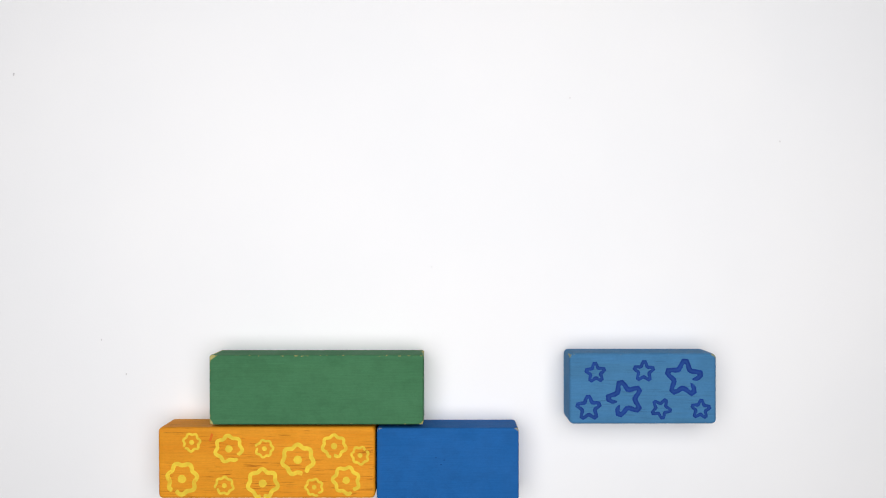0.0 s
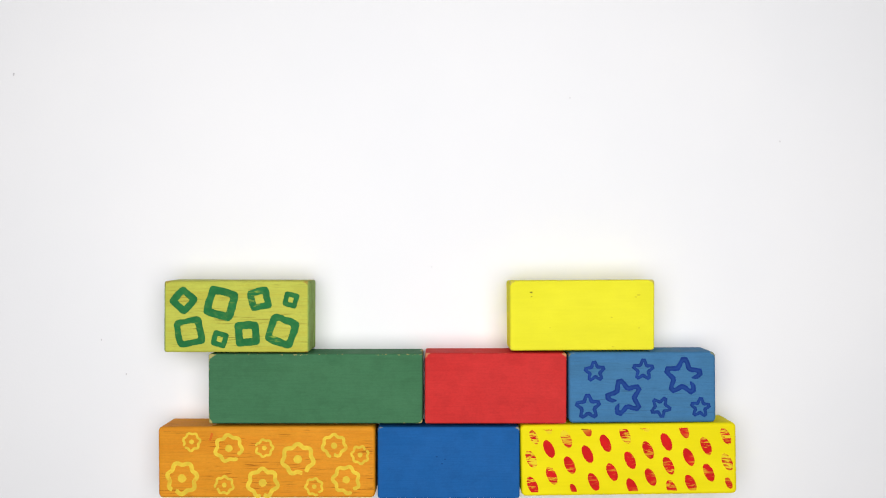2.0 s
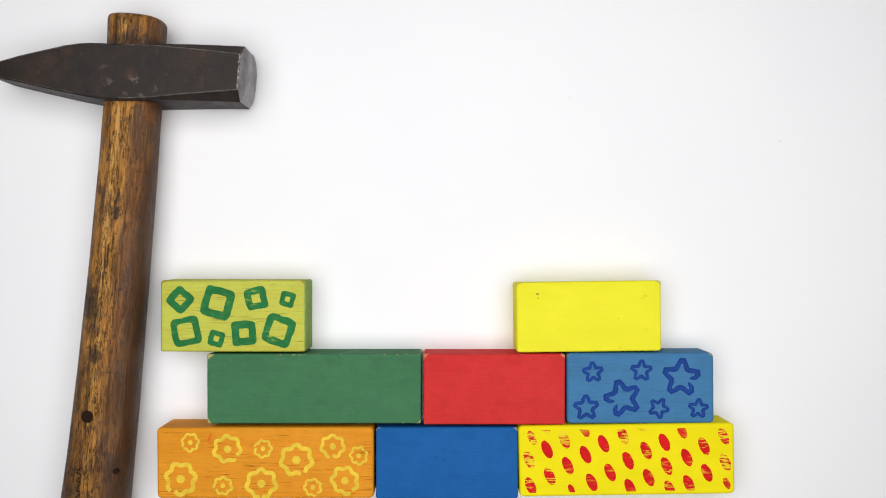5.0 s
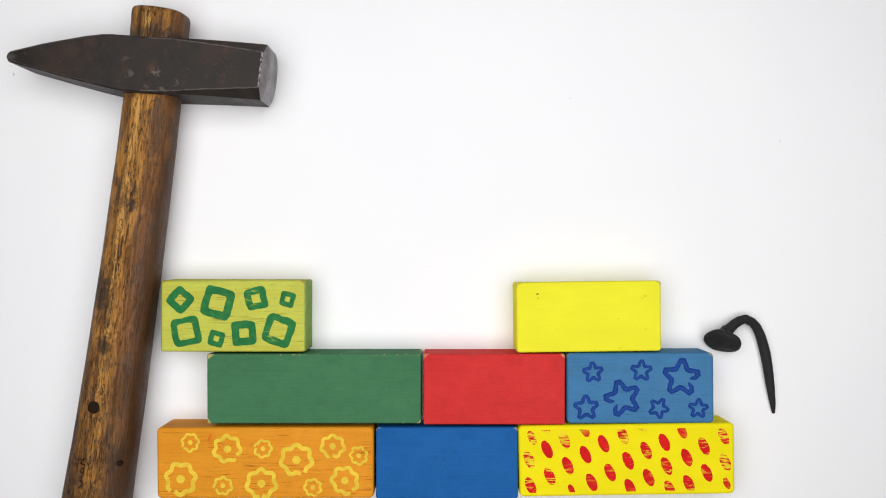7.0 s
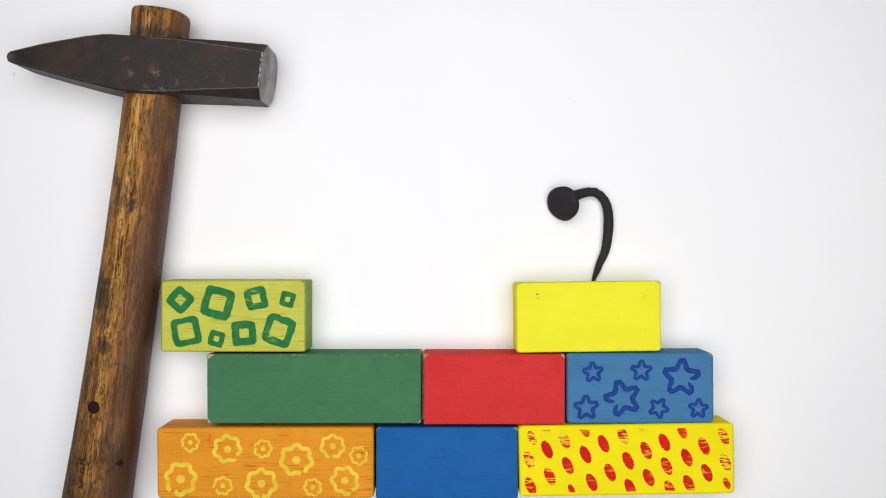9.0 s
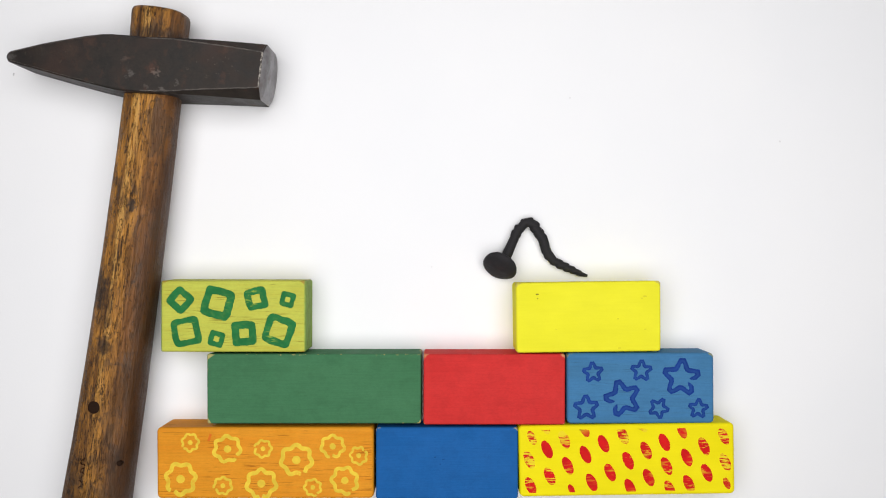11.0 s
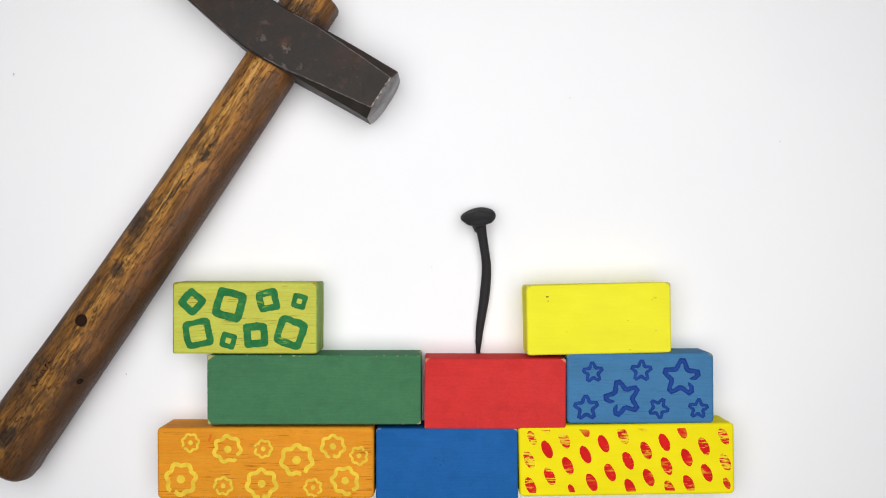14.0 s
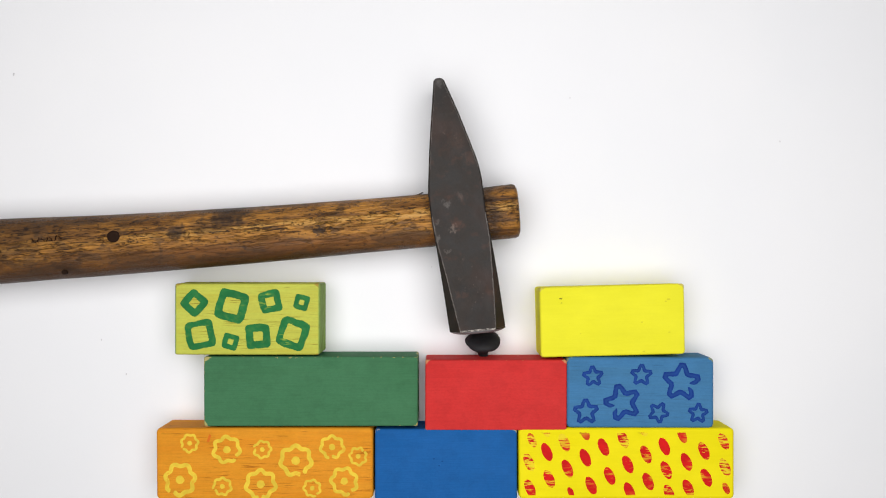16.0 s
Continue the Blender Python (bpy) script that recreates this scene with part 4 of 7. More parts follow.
    walk(shaft[0], [
        (0, at(1.45, -6.57, -81.3, 5.89, -9.6)), (5.2, at(1.45, -6.57, -81.3, 5.89, -9.6)), (6.1, at(1.17, -6.57, -83.4, 5.89, -9.6)),
        (6.5, at(1.17, -6.57, -83.4, 5.89, -9.6)), (6.6, at(8.02, -5.9, -55.5, 3.88, -4.9)), (6.7, at(11.82, 1.94, -40.4, 2.59, -1.4)),
        (6.8, at(9.03, 3.06, 1.3, 2.59, -1.3)), (6.9, at(8.06, 6.01, 17.1, 3.88, -4.7)), (7, at(4.33, 5.73, 42.5, 5.05, -7.6)),
        (7.1, at(7.42, 6.1, 15.7, 3.88, -4.8)), (7.2, at(7.6, 3.23, 9.3, 2.59, -1.2)), (7.3, at(10.83, 2.48, -22, 2.86, -2.1)),
        (7.4, at(9.9, -1.35, -33.2, 2.4, -4.8)), (7.5, at(7.94, -4.37, -26.7, 2.4, -4.5)), (7.6, at(9.34, -5.61, -43.1, 2.4, -4.7)),
        (7.7, at(9.76, -1.82, -16.2, 2.4, -4.9)), (7.8, at(7.99, 3.75, 11.8, 2.59, -1.2)), (7.9, at(9.64, 3.12, -2.9, 2.59, -1.3)),
        (8, at(8.24, 1.9, 7.9, 2.4, -2)), (8.1, at(9.6, 0.21, -11.3, 2.59, -1.3)), (8.2, at(9.56, 0.83, -5.1, 2.59, -1.2)),
        (8.3, at(7.28, 5.44, 33.8, 3.63, -4)), (8.4, at(8.02, 8.62, 24.2, 3.88, -5.2)), (8.5, at(3.12, 7.67, 65.5, 5.05, -7.9)),
        (8.6, at(6.32, 8.79, 38.6, 4.48, -6.7)), (8.7, at(6.69, 4.91, 37.1, 3.63, -4.1)), (8.8, at(7.96, 6.21, 29.1, 3.63, -4.3)),
        (8.9, at(9.1, 3.75, 5.5, 3.25, -3.2)), (9, at(7.34, 4.05, 19.4, 3.25, -3)), (9.1, at(8.7, 6.67, 18.5, 3.63, -4.3)),
        (9.2, at(5.61, 8.66, 32.5, 3.88, -5.2)), (9.9, at(5.46, 8.64, 35.6, 3.88, -5.6)), (10.6, at(4.35, 7.8, 67.7, 4.13, -6.1)),
        (11.3, at(4.25, 7.34, 61.8, 4.6, -6.6)), (11.4, at(3.51, 8.34, 81.4, 4.83, -7.6)), (11.5, at(1.72, 7.83, 74.1, 5.05, -8)),
        (11.6, at(5.8, 7.41, 74.1, 4.6, -7.7)), (11.7, at(6.67, 3.48, 30.2, 4.37, -6.3)), (11.8, at(6.14, 6.41, 67.4, 4.37, -6.9)),
        (11.9, at(4.77, 7.71, 73.7, 4.37, -6.7)), (12, at(4.8, 6.12, 52.9, 4.13, -5.3)), (12.1, at(6.1, 7.92, 69.6, 3.88, -5.2)),
        (12.2, at(4.91, 4.82, 48, 3.88, -4.7)), (12.3, at(5.79, 7.93, 73.1, 4.37, -6.9)), (12.4, at(4.28, 9.38, 62.4, 5.05, -8.7)),
        (12.5, at(1.76, 6.16, 68.8, 5.05, -7.7)), (12.9, at(1.76, 6.16, 68.8, 5.05, -7.7)), (13, at(5.82, 5.23, 37.3, 3.88, -4.8)),
        (13.1, at(6.09, -2.13, -16.6, 7.06, -12.7)), (13.2, at(1.3, -5.87, -80, 5.69, -9)), (14.8, at(1.3, -5.87, -80, 5.69, -9)),
        (14.9, at(1.3, -5.63, -80, 5.69, -9)), (15, at(1.15, -6.43, -86, 5.48, -8.6)), (15.1, at(0.72, -5.48, -83.5, 5.69, -9.1)),
        (15.2, at(-0.39, -6.08, -89.1, 5.27, -10.1)), (15.3, at(-0.24, -6.32, -92.3, 5.27, -11.5)), (15.7, at(-0.24, -6.32, -92.3, 5.27, -11.5)),
        (15.8, at(0.17, -2.94, -91, 5.69, -13.8)), (16, at(0.17, -2.7, -91, 5.69, -13.8)),
    ])
    walk(shaft[1], [
        (0, at(1.93, -9.62, -80.8, 5.37, -9.7)), (5.2, at(1.93, -9.62, -80.8, 5.37, -9.7)), (6.1, at(1.53, -9.62, -83, 5.37, -9.8)),
        (6.5, at(1.53, -9.62, -83, 5.37, -9.8)), (6.6, at(9.67, -8.17, -52.7, 3.64, -5.1)), (6.7, at(13.77, 0.34, -38.3, 2.53, -1.6)),
        (6.8, at(11.73, 2.65, -19, 2.53, -1.5)), (6.9, at(10.82, 6.87, 17.4, 3.64, -5.1)), (7, at(6.72, 7.53, 31.4, 4.65, -8)),
        (7.1, at(10.19, 6.83, 13.7, 3.64, -5.1)), (7.2, at(10.47, 3.44, -1.1, 2.53, -1.4)), (7.3, at(13.31, 1.49, -21.8, 2.76, -2.4)),
        (7.4, at(12.11, -2.75, -31.3, 2.18, -3.6)), (7.5, at(10.37, -5.75, -32.9, 2.18, -3.4)), (7.6, at(11.34, -7.41, -40.9, 2.18, -3.5)),
        (7.7, at(12.25, -2.53, -15.1, 2.18, -3.7)), (7.8, at(10.82, 4.12, 3.3, 2.53, -1.4)), (7.9, at(12.35, 2.95, -4.5, 2.53, -1.5)),
        (8, at(11.04, 1.83, -10.9, 2.3, -1.6)), (8.1, at(12.27, -0.27, -8.9, 2.53, -1.5)), (8.2, at(12.36, 0.62, -3.8, 2.53, -1.4)),
        (8.3, at(9.75, 6.84, 25.1, 3.43, -4.4)), (8.4, at(10.45, 9.67, 22.4, 3.64, -5.5)), (8.5, at(4.37, 10.28, 63.4, 4.65, -8.2)),
        (8.6, at(8.46, 10.46, 37.6, 4.16, -7.2)), (8.7, at(8.97, 6.54, 33.9, 3.43, -4.4)), (8.8, at(10.3, 7.49, 28, 3.43, -4.7)),
        (8.9, at(11.74, 4.02, 6.5, 3.1, -3.6)), (9, at(10.05, 4.82, 12.2, 3.1, -3.4)), (9.1, at(11.24, 7.5, 17.5, 3.43, -4.7)),
        (9.2, at(7.89, 10.03, 29.6, 3.64, -5.7)), (9.9, at(7.46, 10.03, 34.1, 3.64, -6.2)), (10.6, at(5.33, 10.15, 67.2, 3.86, -6.5)),
        (11.3, at(5.57, 9.98, 64.8, 4.26, -6.8)), (11.4, at(3.9, 11.07, 82.1, 4.46, -7.9)), (11.5, at(2.45, 10.58, 76.2, 4.65, -8.3)),
        (11.6, at(6.47, 9.82, 74.7, 4.26, -7.9)), (11.7, at(8.77, 5.35, 53.1, 4.06, -6.6)), (11.8, at(7.13, 8.77, 67.4, 4.06, -7.1)),
        (11.9, at(5.51, 10.25, 73.6, 4.06, -6.9)), (12, at(6.32, 8.59, 64.1, 3.86, -5.8)), (12.1, at(7, 10.39, 70.6, 3.64, -5.4)),
        (12.2, at(6.6, 7.18, 60.8, 3.64, -5)), (12.3, at(6.55, 10.37, 72.2, 4.06, -7.2)), (12.4, at(5.49, 11.69, 62.6, 4.65, -9.2)),
        (12.5, at(2.89, 8.88, 66.2, 4.65, -8)), (12.9, at(2.89, 8.88, 66.2, 4.65, -8)), (13, at(8.17, 6.89, 33.2, 3.64, -5.1)),
        (13.1, at(8.92, -3.21, -24.9, 6.38, -13)), (13.2, at(1.84, -8.9, -80, 5.2, -9.3)), (14.8, at(1.84, -8.9, -80, 5.2, -9.3)),
        (14.9, at(1.84, -8.66, -80, 5.2, -9.3)), (15, at(1.34, -9.47, -86.8, 5.02, -8.9)), (15.1, at(1, -8.52, -85.9, 5.2, -9.4)),
        (15.2, at(-0.57, -8.49, -93, 4.84, -10.4)), (15.3, at(-0.52, -8.42, -93, 4.84, -11.8)), (15.7, at(-0.52, -8.42, -93, 4.84, -11.8)),
        (15.8, at(0.32, -3.38, -88.7, 5.2, -15.9)), (16, at(0.32, -3.13, -88.7, 5.2, -15.9)),
    ])
    walk(shaft[2], [
        (0, at(2.4, -12.68, -82, 4.83, -9.9)), (5.2, at(2.4, -12.68, -82, 4.83, -9.9)), (6.1, at(1.87, -12.68, -84.2, 4.83, -9.9)),
        (6.5, at(1.87, -12.68, -84.2, 4.83, -9.9)), (6.6, at(11.24, -10.5, -59.1, 3.38, -5.3)), (6.7, at(15.54, -1.42, -51.6, 2.45, -1.9)),
        (6.8, at(14.14, 1.35, -37.5, 2.45, -1.7)), (6.9, at(13.61, 7.09, -8.7, 3.38, -5.6)), (7, at(9.48, 8.68, 13.9, 4.22, -8.5)),
        (7.1, at(12.95, 6.78, -15.9, 3.38, -5.5)), (7.2, at(13.23, 2.81, -24.5, 2.45, -1.6)), (7.3, at(15.53, 0.09, -42.6, 2.64, -2.7)),
        (7.4, at(14.24, -4.2, -37.3, 2.07, -1.5)), (7.5, at(12.45, -7.53, -48, 2.07, -1.4)), (7.6, at(13.3, -9.22, -44.3, 2.07, -1.4)),
        (7.7, at(14.57, -3.53, -31.8, 2.07, -1.5)), (7.8, at(13.61, 3.75, -18.6, 2.45, -1.6)), (7.9, at(14.86, 2.16, -30.4, 2.45, -1.8)),
        (8, at(13.68, 0.9, -28, 2.25, -0.9)), (8.1, at(14.89, -0.94, -19.7, 2.45, -1.7)), (8.2, at(15.14, 0.21, -13, 2.45, -1.7)),
        (8.3, at(12.44, 7.67, 9.4, 3.2, -4.7)), (8.4, at(12.99, 10.17, 0.2, 3.38, -5.8)), (8.5, at(6.01, 12.63, 46.9, 4.22, -8.6)),
        (8.6, at(10.84, 11.62, 14.2, 3.81, -7.7)), (8.7, at(11.47, 7.71, 16.5, 3.2, -4.9)), (8.8, at(12.79, 8.1, -0.6, 3.2, -5.4)),
        (8.9, at(14.35, 3.96, -9.5, 2.92, -4)), (9, at(12.83, 5.02, -3.7, 2.92, -3.7)), (9.1, at(13.79, 7.68, -9.7, 3.2, -5.4)),
        (9.2, at(10.29, 10.43, -11.9, 3.38, -6.3)), (9.9, at(9.63, 10.65, -3.3, 3.38, -7)), (10.6, at(6.55, 12.38, 55.3, 3.55, -6.8)),
        (11.3, at(6.44, 12.76, 80.4, 3.9, -7)), (11.4, at(4.31, 13.8, 80.8, 4.06, -8.1)), (11.5, at(2.85, 13.38, 87.4, 4.22, -8.5)),
        (11.6, at(7.18, 12.23, 72.6, 3.9, -8.1)), (11.7, at(10.17, 7.81, 67.8, 3.73, -6.7)), (11.8, at(7.88, 11.21, 78.5, 3.73, -7.5)),
        (11.9, at(6.13, 12.82, 79.7, 3.73, -7.2)), (12, at(7.02, 11.35, 87.3, 3.55, -6)), (12.1, at(7.93, 12.86, 67.9, 3.38, -5.6)),
        (12.2, at(7.45, 9.91, 84.6, 3.38, -5.1)), (12.3, at(7.54, 12.71, 61.9, 3.73, -7.4)), (12.4, at(7.09, 13.64, 38.2, 4.22, -10.4)),
        (12.5, at(4.27, 11.48, 57.6, 4.22, -8.4)), (12.9, at(4.27, 11.48, 57.6, 4.22, -8.4)), (13, at(10.74, 8.02, 13.8, 3.38, -5.8)),
        (13.1, at(11.44, -4.84, -41.2, 5.68, -13.5)), (13.2, at(2.35, -11.95, -80.8, 4.68, -9.4)), (14.8, at(2.35, -11.95, -80.8, 4.68, -9.4)),
        (14.9, at(2.35, -11.71, -80.8, 4.68, -9.4)), (15, at(1.32, -12.51, -94.1, 4.53, -9.1)), (15.1, at(1.04, -11.58, -92.6, 4.68, -9.5)),
        (15.2, at(-0.8, -10.9, -91, 4.38, -9.4)), (15.3, at(-0.78, -10.53, -91.4, 4.38, -9.9)), (15.7, at(-0.78, -10.53, -91.4, 4.38, -9.9)),
        (15.8, at(0.38, -6.48, -89.2, 4.68, -9.4)), (16, at(0.38, -6.23, -89.2, 4.68, -9.4)),
    ])
    walk(shaft[3], [
        (0, at(2.78, -15.75, -83.9, 4.29, -9.9)), (5.2, at(2.78, -15.75, -83.9, 4.29, -9.9)), (6.1, at(2.13, -15.75, -86.2, 4.29, -9.9)),
        (6.5, at(2.13, -15.75, -86.2, 4.29, -9.9)), (6.6, at(12.49, -13.01, -68.1, 3.12, -5.4)), (6.7, at(16.79, -3.57, -68.1, 2.37, -2)),
        (6.8, at(16, -0.66, -57.2, 2.37, -1.8)), (6.9, at(15.99, 5.8, -47.6, 3.12, -5.6)), (7, at(12.34, 8.43, -23.7, 3.8, -8.4)),
        (7.1, at(15.36, 5.41, -43.1, 3.12, -5.5)), (7.2, at(15.59, 1.21, -43.9, 2.37, -1.7)), (7.3, at(17.07, -2.01, -65.1, 2.52, -2.6)),
        (7.4, at(16.05, -5.99, -52, 2.05, -0.5)), (7.5, at(14.1, -9.71, -57.9, 2.05, -0.4)), (7.6, at(15.05, -11.21, -53.2, 2.05, -0.4)),
        (7.7, at(16.32, -5.26, -57.4, 2.05, -0.5)), (7.8, at(16.16, 2.49, -33.7, 2.37, -1.7)), (7.9, at(16.81, 0.4, -53.7, 2.37, -1.8)),
        (8, at(15.89, -0.81, -47.4, 2.21, -0.9)), (8.1, at(17.13, -2.34, -44.7, 2.37, -1.9)), (8.2, at(17.7, -0.84, -31.5, 2.37, -1.8)),
        (8.3, at(15.24, 7.65, -10.3, 2.97, -4.8)), (8.4, at(15.57, 9.76, -18.2, 3.12, -5.8)), (8.5, at(8.34, 14.3, 24.1, 3.8, -8.5)),
        (8.6, at(13.45, 11.62, -14.3, 3.47, -7.6)), (8.7, at(14.19, 7.87, -10, 2.97, -4.9)), (8.8, at(15.2, 7.36, -33.3, 2.97, -5.2)),
        (8.9, at(16.66, 2.91, -39.2, 2.75, -4)), (9, at(15.44, 4.21, -31.2, 2.75, -3.7)), (9.1, at(16.06, 6.58, -41.6, 2.97, -5.2)),
        (9.2, at(12.51, 9.26, -43.1, 3.12, -6)), (9.9, at(11.71, 9.8, -40.6, 3.12, -6.7)), (10.6, at(8.25, 14.27, 41, 3.26, -6.7)),
        (11.3, at(6.87, 15.68, 82.8, 3.54, -7.1)), (11.4, at(4.86, 16.51, 76.1, 3.67, -8)), (11.5, at(2.87, 16.22, 91.7, 3.8, -8.4)),
        (11.6, at(8.02, 14.61, 68.6, 3.54, -8.2)), (11.7, at(10.89, 10.56, 82.8, 3.4, -6.6)), (11.8, at(7.84, 13.71, 103.2, 3.4, -7.5)),
        (11.9, at(6.2, 15.44, 97.2, 3.4, -7.2)), (12, at(7.07, 14.27, 90.6, 3.26, -5.8)), (12.1, at(9.12, 15.21, 58.8, 3.12, -5.8)),
        (12.2, at(7.78, 12.83, 82.5, 3.12, -5.2)), (12.3, at(8.9, 14.87, 53.6, 3.4, -7.5)), (12.4, at(9.38, 14.21, -9.5, 3.8, -10)),
        (12.5, at(6.25, 13.58, 36, 3.8, -8.9)), (12.9, at(6.25, 13.58, 36, 3.8, -8.9)), (13, at(13.26, 7.5, -36.7, 3.12, -5.9)),
        (13.1, at(13.17, -7.24, -67.2, 4.97, -13.5)), (13.2, at(2.85, -15.01, -80.8, 4.17, -9.3)), (14.8, at(2.85, -15.01, -80.8, 4.17, -9.3)),
        (14.9, at(2.85, -14.77, -80.8, 4.17, -9.3)), (15, at(0.85, -15.52, -103.5, 4.05, -8.9)), (15.1, at(0.81, -14.65, -96.1, 4.17, -9.4)),
        (15.2, at(-0.83, -14, -90.3, 3.93, -8.3)), (15.3, at(-0.82, -13.63, -90.1, 3.93, -8.3)), (15.7, at(-0.82, -13.63, -90.1, 3.93, -8.3)),
        (15.8, at(0.42, -9.58, -89.4, 4.17, -9.3)), (16, at(0.42, -9.34, -89.4, 4.17, -9.3)),
    ])
    walk(shaft[4], [
        (0, at(3.04, -18.83, -86.2, 3.75, -9.6)), (5.2, at(3.04, -18.83, -86.2, 3.75, -9.6)), (6.1, at(2.28, -18.83, -88.3, 3.75, -9.6)),
        (6.5, at(2.28, -18.83, -88.3, 3.75, -9.6)), (6.6, at(13.35, -15.66, -75.6, 2.85, -4.9)), (6.7, at(17.52, -5.96, -78, 2.28, -1.5)),
        (6.8, at(17.17, -3.14, -72.2, 2.28, -1.4)), (6.9, at(17.66, 3.47, -61.3, 2.85, -4.8)), (7, at(14.81, 6.73, -45.6, 3.38, -7.7)),
        (7.1, at(17.16, 3.22, -58.1, 2.85, -4.9)), (7.2, at(17.24, -1.1, -65.1, 2.28, -1.3)), (7.3, at(17.98, -4.5, -74.4, 2.4, -2.1)),
        (7.4, at(17.32, -8.17, -67.3, 2.03, 0.5)), (7.5, at(15.3, -12.16, -69.9, 2.03, 0.4)), (7.6, at(16.36, -13.48, -66.7, 2.03, 0.4)),
        (7.7, at(17.43, -7.52, -70.3, 2.03, 0.5)), (7.8, at(18.16, 0.53, -55.6, 2.28, -1.3)), (7.9, at(18.2, -1.91, -64.4, 2.28, -1.4)),
        (8, at(17.33, -3.17, -70.1, 2.16, -0.5)), (8.1, at(18.73, -4.48, -61.5, 2.28, -1.4)), (8.2, at(19.9, -2.55, -44.3, 2.28, -1.3)),
        (8.3, at(17.89, 6.71, -28.9, 2.74, -4.2)), (8.4, at(18, 8.71, -28.5, 2.85, -5.2)), (8.5, at(11.15, 14.92, 1, 3.38, -8)),
        (8.6, at(15.91, 10.58, -31.5, 3.12, -7)), (8.7, at(16.74, 6.88, -32.5, 2.74, -4.3)), (8.8, at(17.19, 5.65, -48.1, 2.74, -4.5)),
        (8.9, at(18.38, 0.97, -57.6, 2.57, -3.3)), (9, at(17.54, 2.41, -49.9, 2.57, -3.1)), (9.1, at(17.79, 4.61, -56.1, 2.74, -4.5)),
        (9.2, at(14.24, 7.29, -54.7, 2.85, -5.3)), (9.9, at(13.34, 8.04, -53.9, 2.85, -5.7)), (10.6, at(10.4, 15.58, 21.5, 2.96, -6.6)),
        (11.3, at(7.78, 18.43, 60.7, 3.17, -6.8)), (11.4, at(5.76, 19.13, 66.3, 3.28, -7.6)), (11.5, at(3.1, 19.05, 79, 3.38, -8)),
        (11.6, at(8.94, 16.96, 68.7, 3.17, -7.7)), (11.7, at(11.06, 13.42, 90.4, 3.07, -6.1)), (11.8, at(7.09, 16.15, 111.3, 3.07, -6.9)),
        (11.9, at(5.69, 18.04, 105, 3.07, -6.6)), (12, at(7.32, 17.18, 79.6, 2.96, -5.4)), (12.1, at(10.67, 17.34, 48.8, 2.85, -5.2)),
        (12.2, at(8.53, 15.65, 67.4, 2.85, -4.8)), (12.3, at(10.74, 16.55, 31.1, 3.07, -7.5)), (12.4, at(11.84, 13.36, -28.5, 3.38, -8.8)),
        (12.5, at(8.89, 14.23, -8.4, 3.38, -8.4)), (12.9, at(8.89, 14.23, -8.4, 3.38, -8.4)), (13, at(15.19, 5.43, -57.5, 2.85, -4.9)),
        (13.1, at(13.92, -10.16, -83.8, 4.27, -12.7)), (13.2, at(3.3, -18.08, -82.4, 3.66, -9)), (14.8, at(3.3, -18.08, -82.4, 3.66, -9)),
        (14.9, at(3.3, -17.85, -82.4, 3.66, -8.9)), (15, at(0.13, -18.5, -103.7, 3.57, -8.5)), (15.1, at(0.46, -17.71, -96.9, 3.66, -9)),
        (15.2, at(-0.84, -17.1, -90.1, 3.47, -8)), (15.3, at(-0.82, -16.73, -89.9, 3.47, -8)), (15.7, at(-0.82, -16.73, -89.9, 3.47, -8)),
        (15.8, at(0.45, -12.7, -89.5, 3.66, -8.9)), (16, at(0.45, -12.46, -89.5, 3.66, -8.9)),
    ])
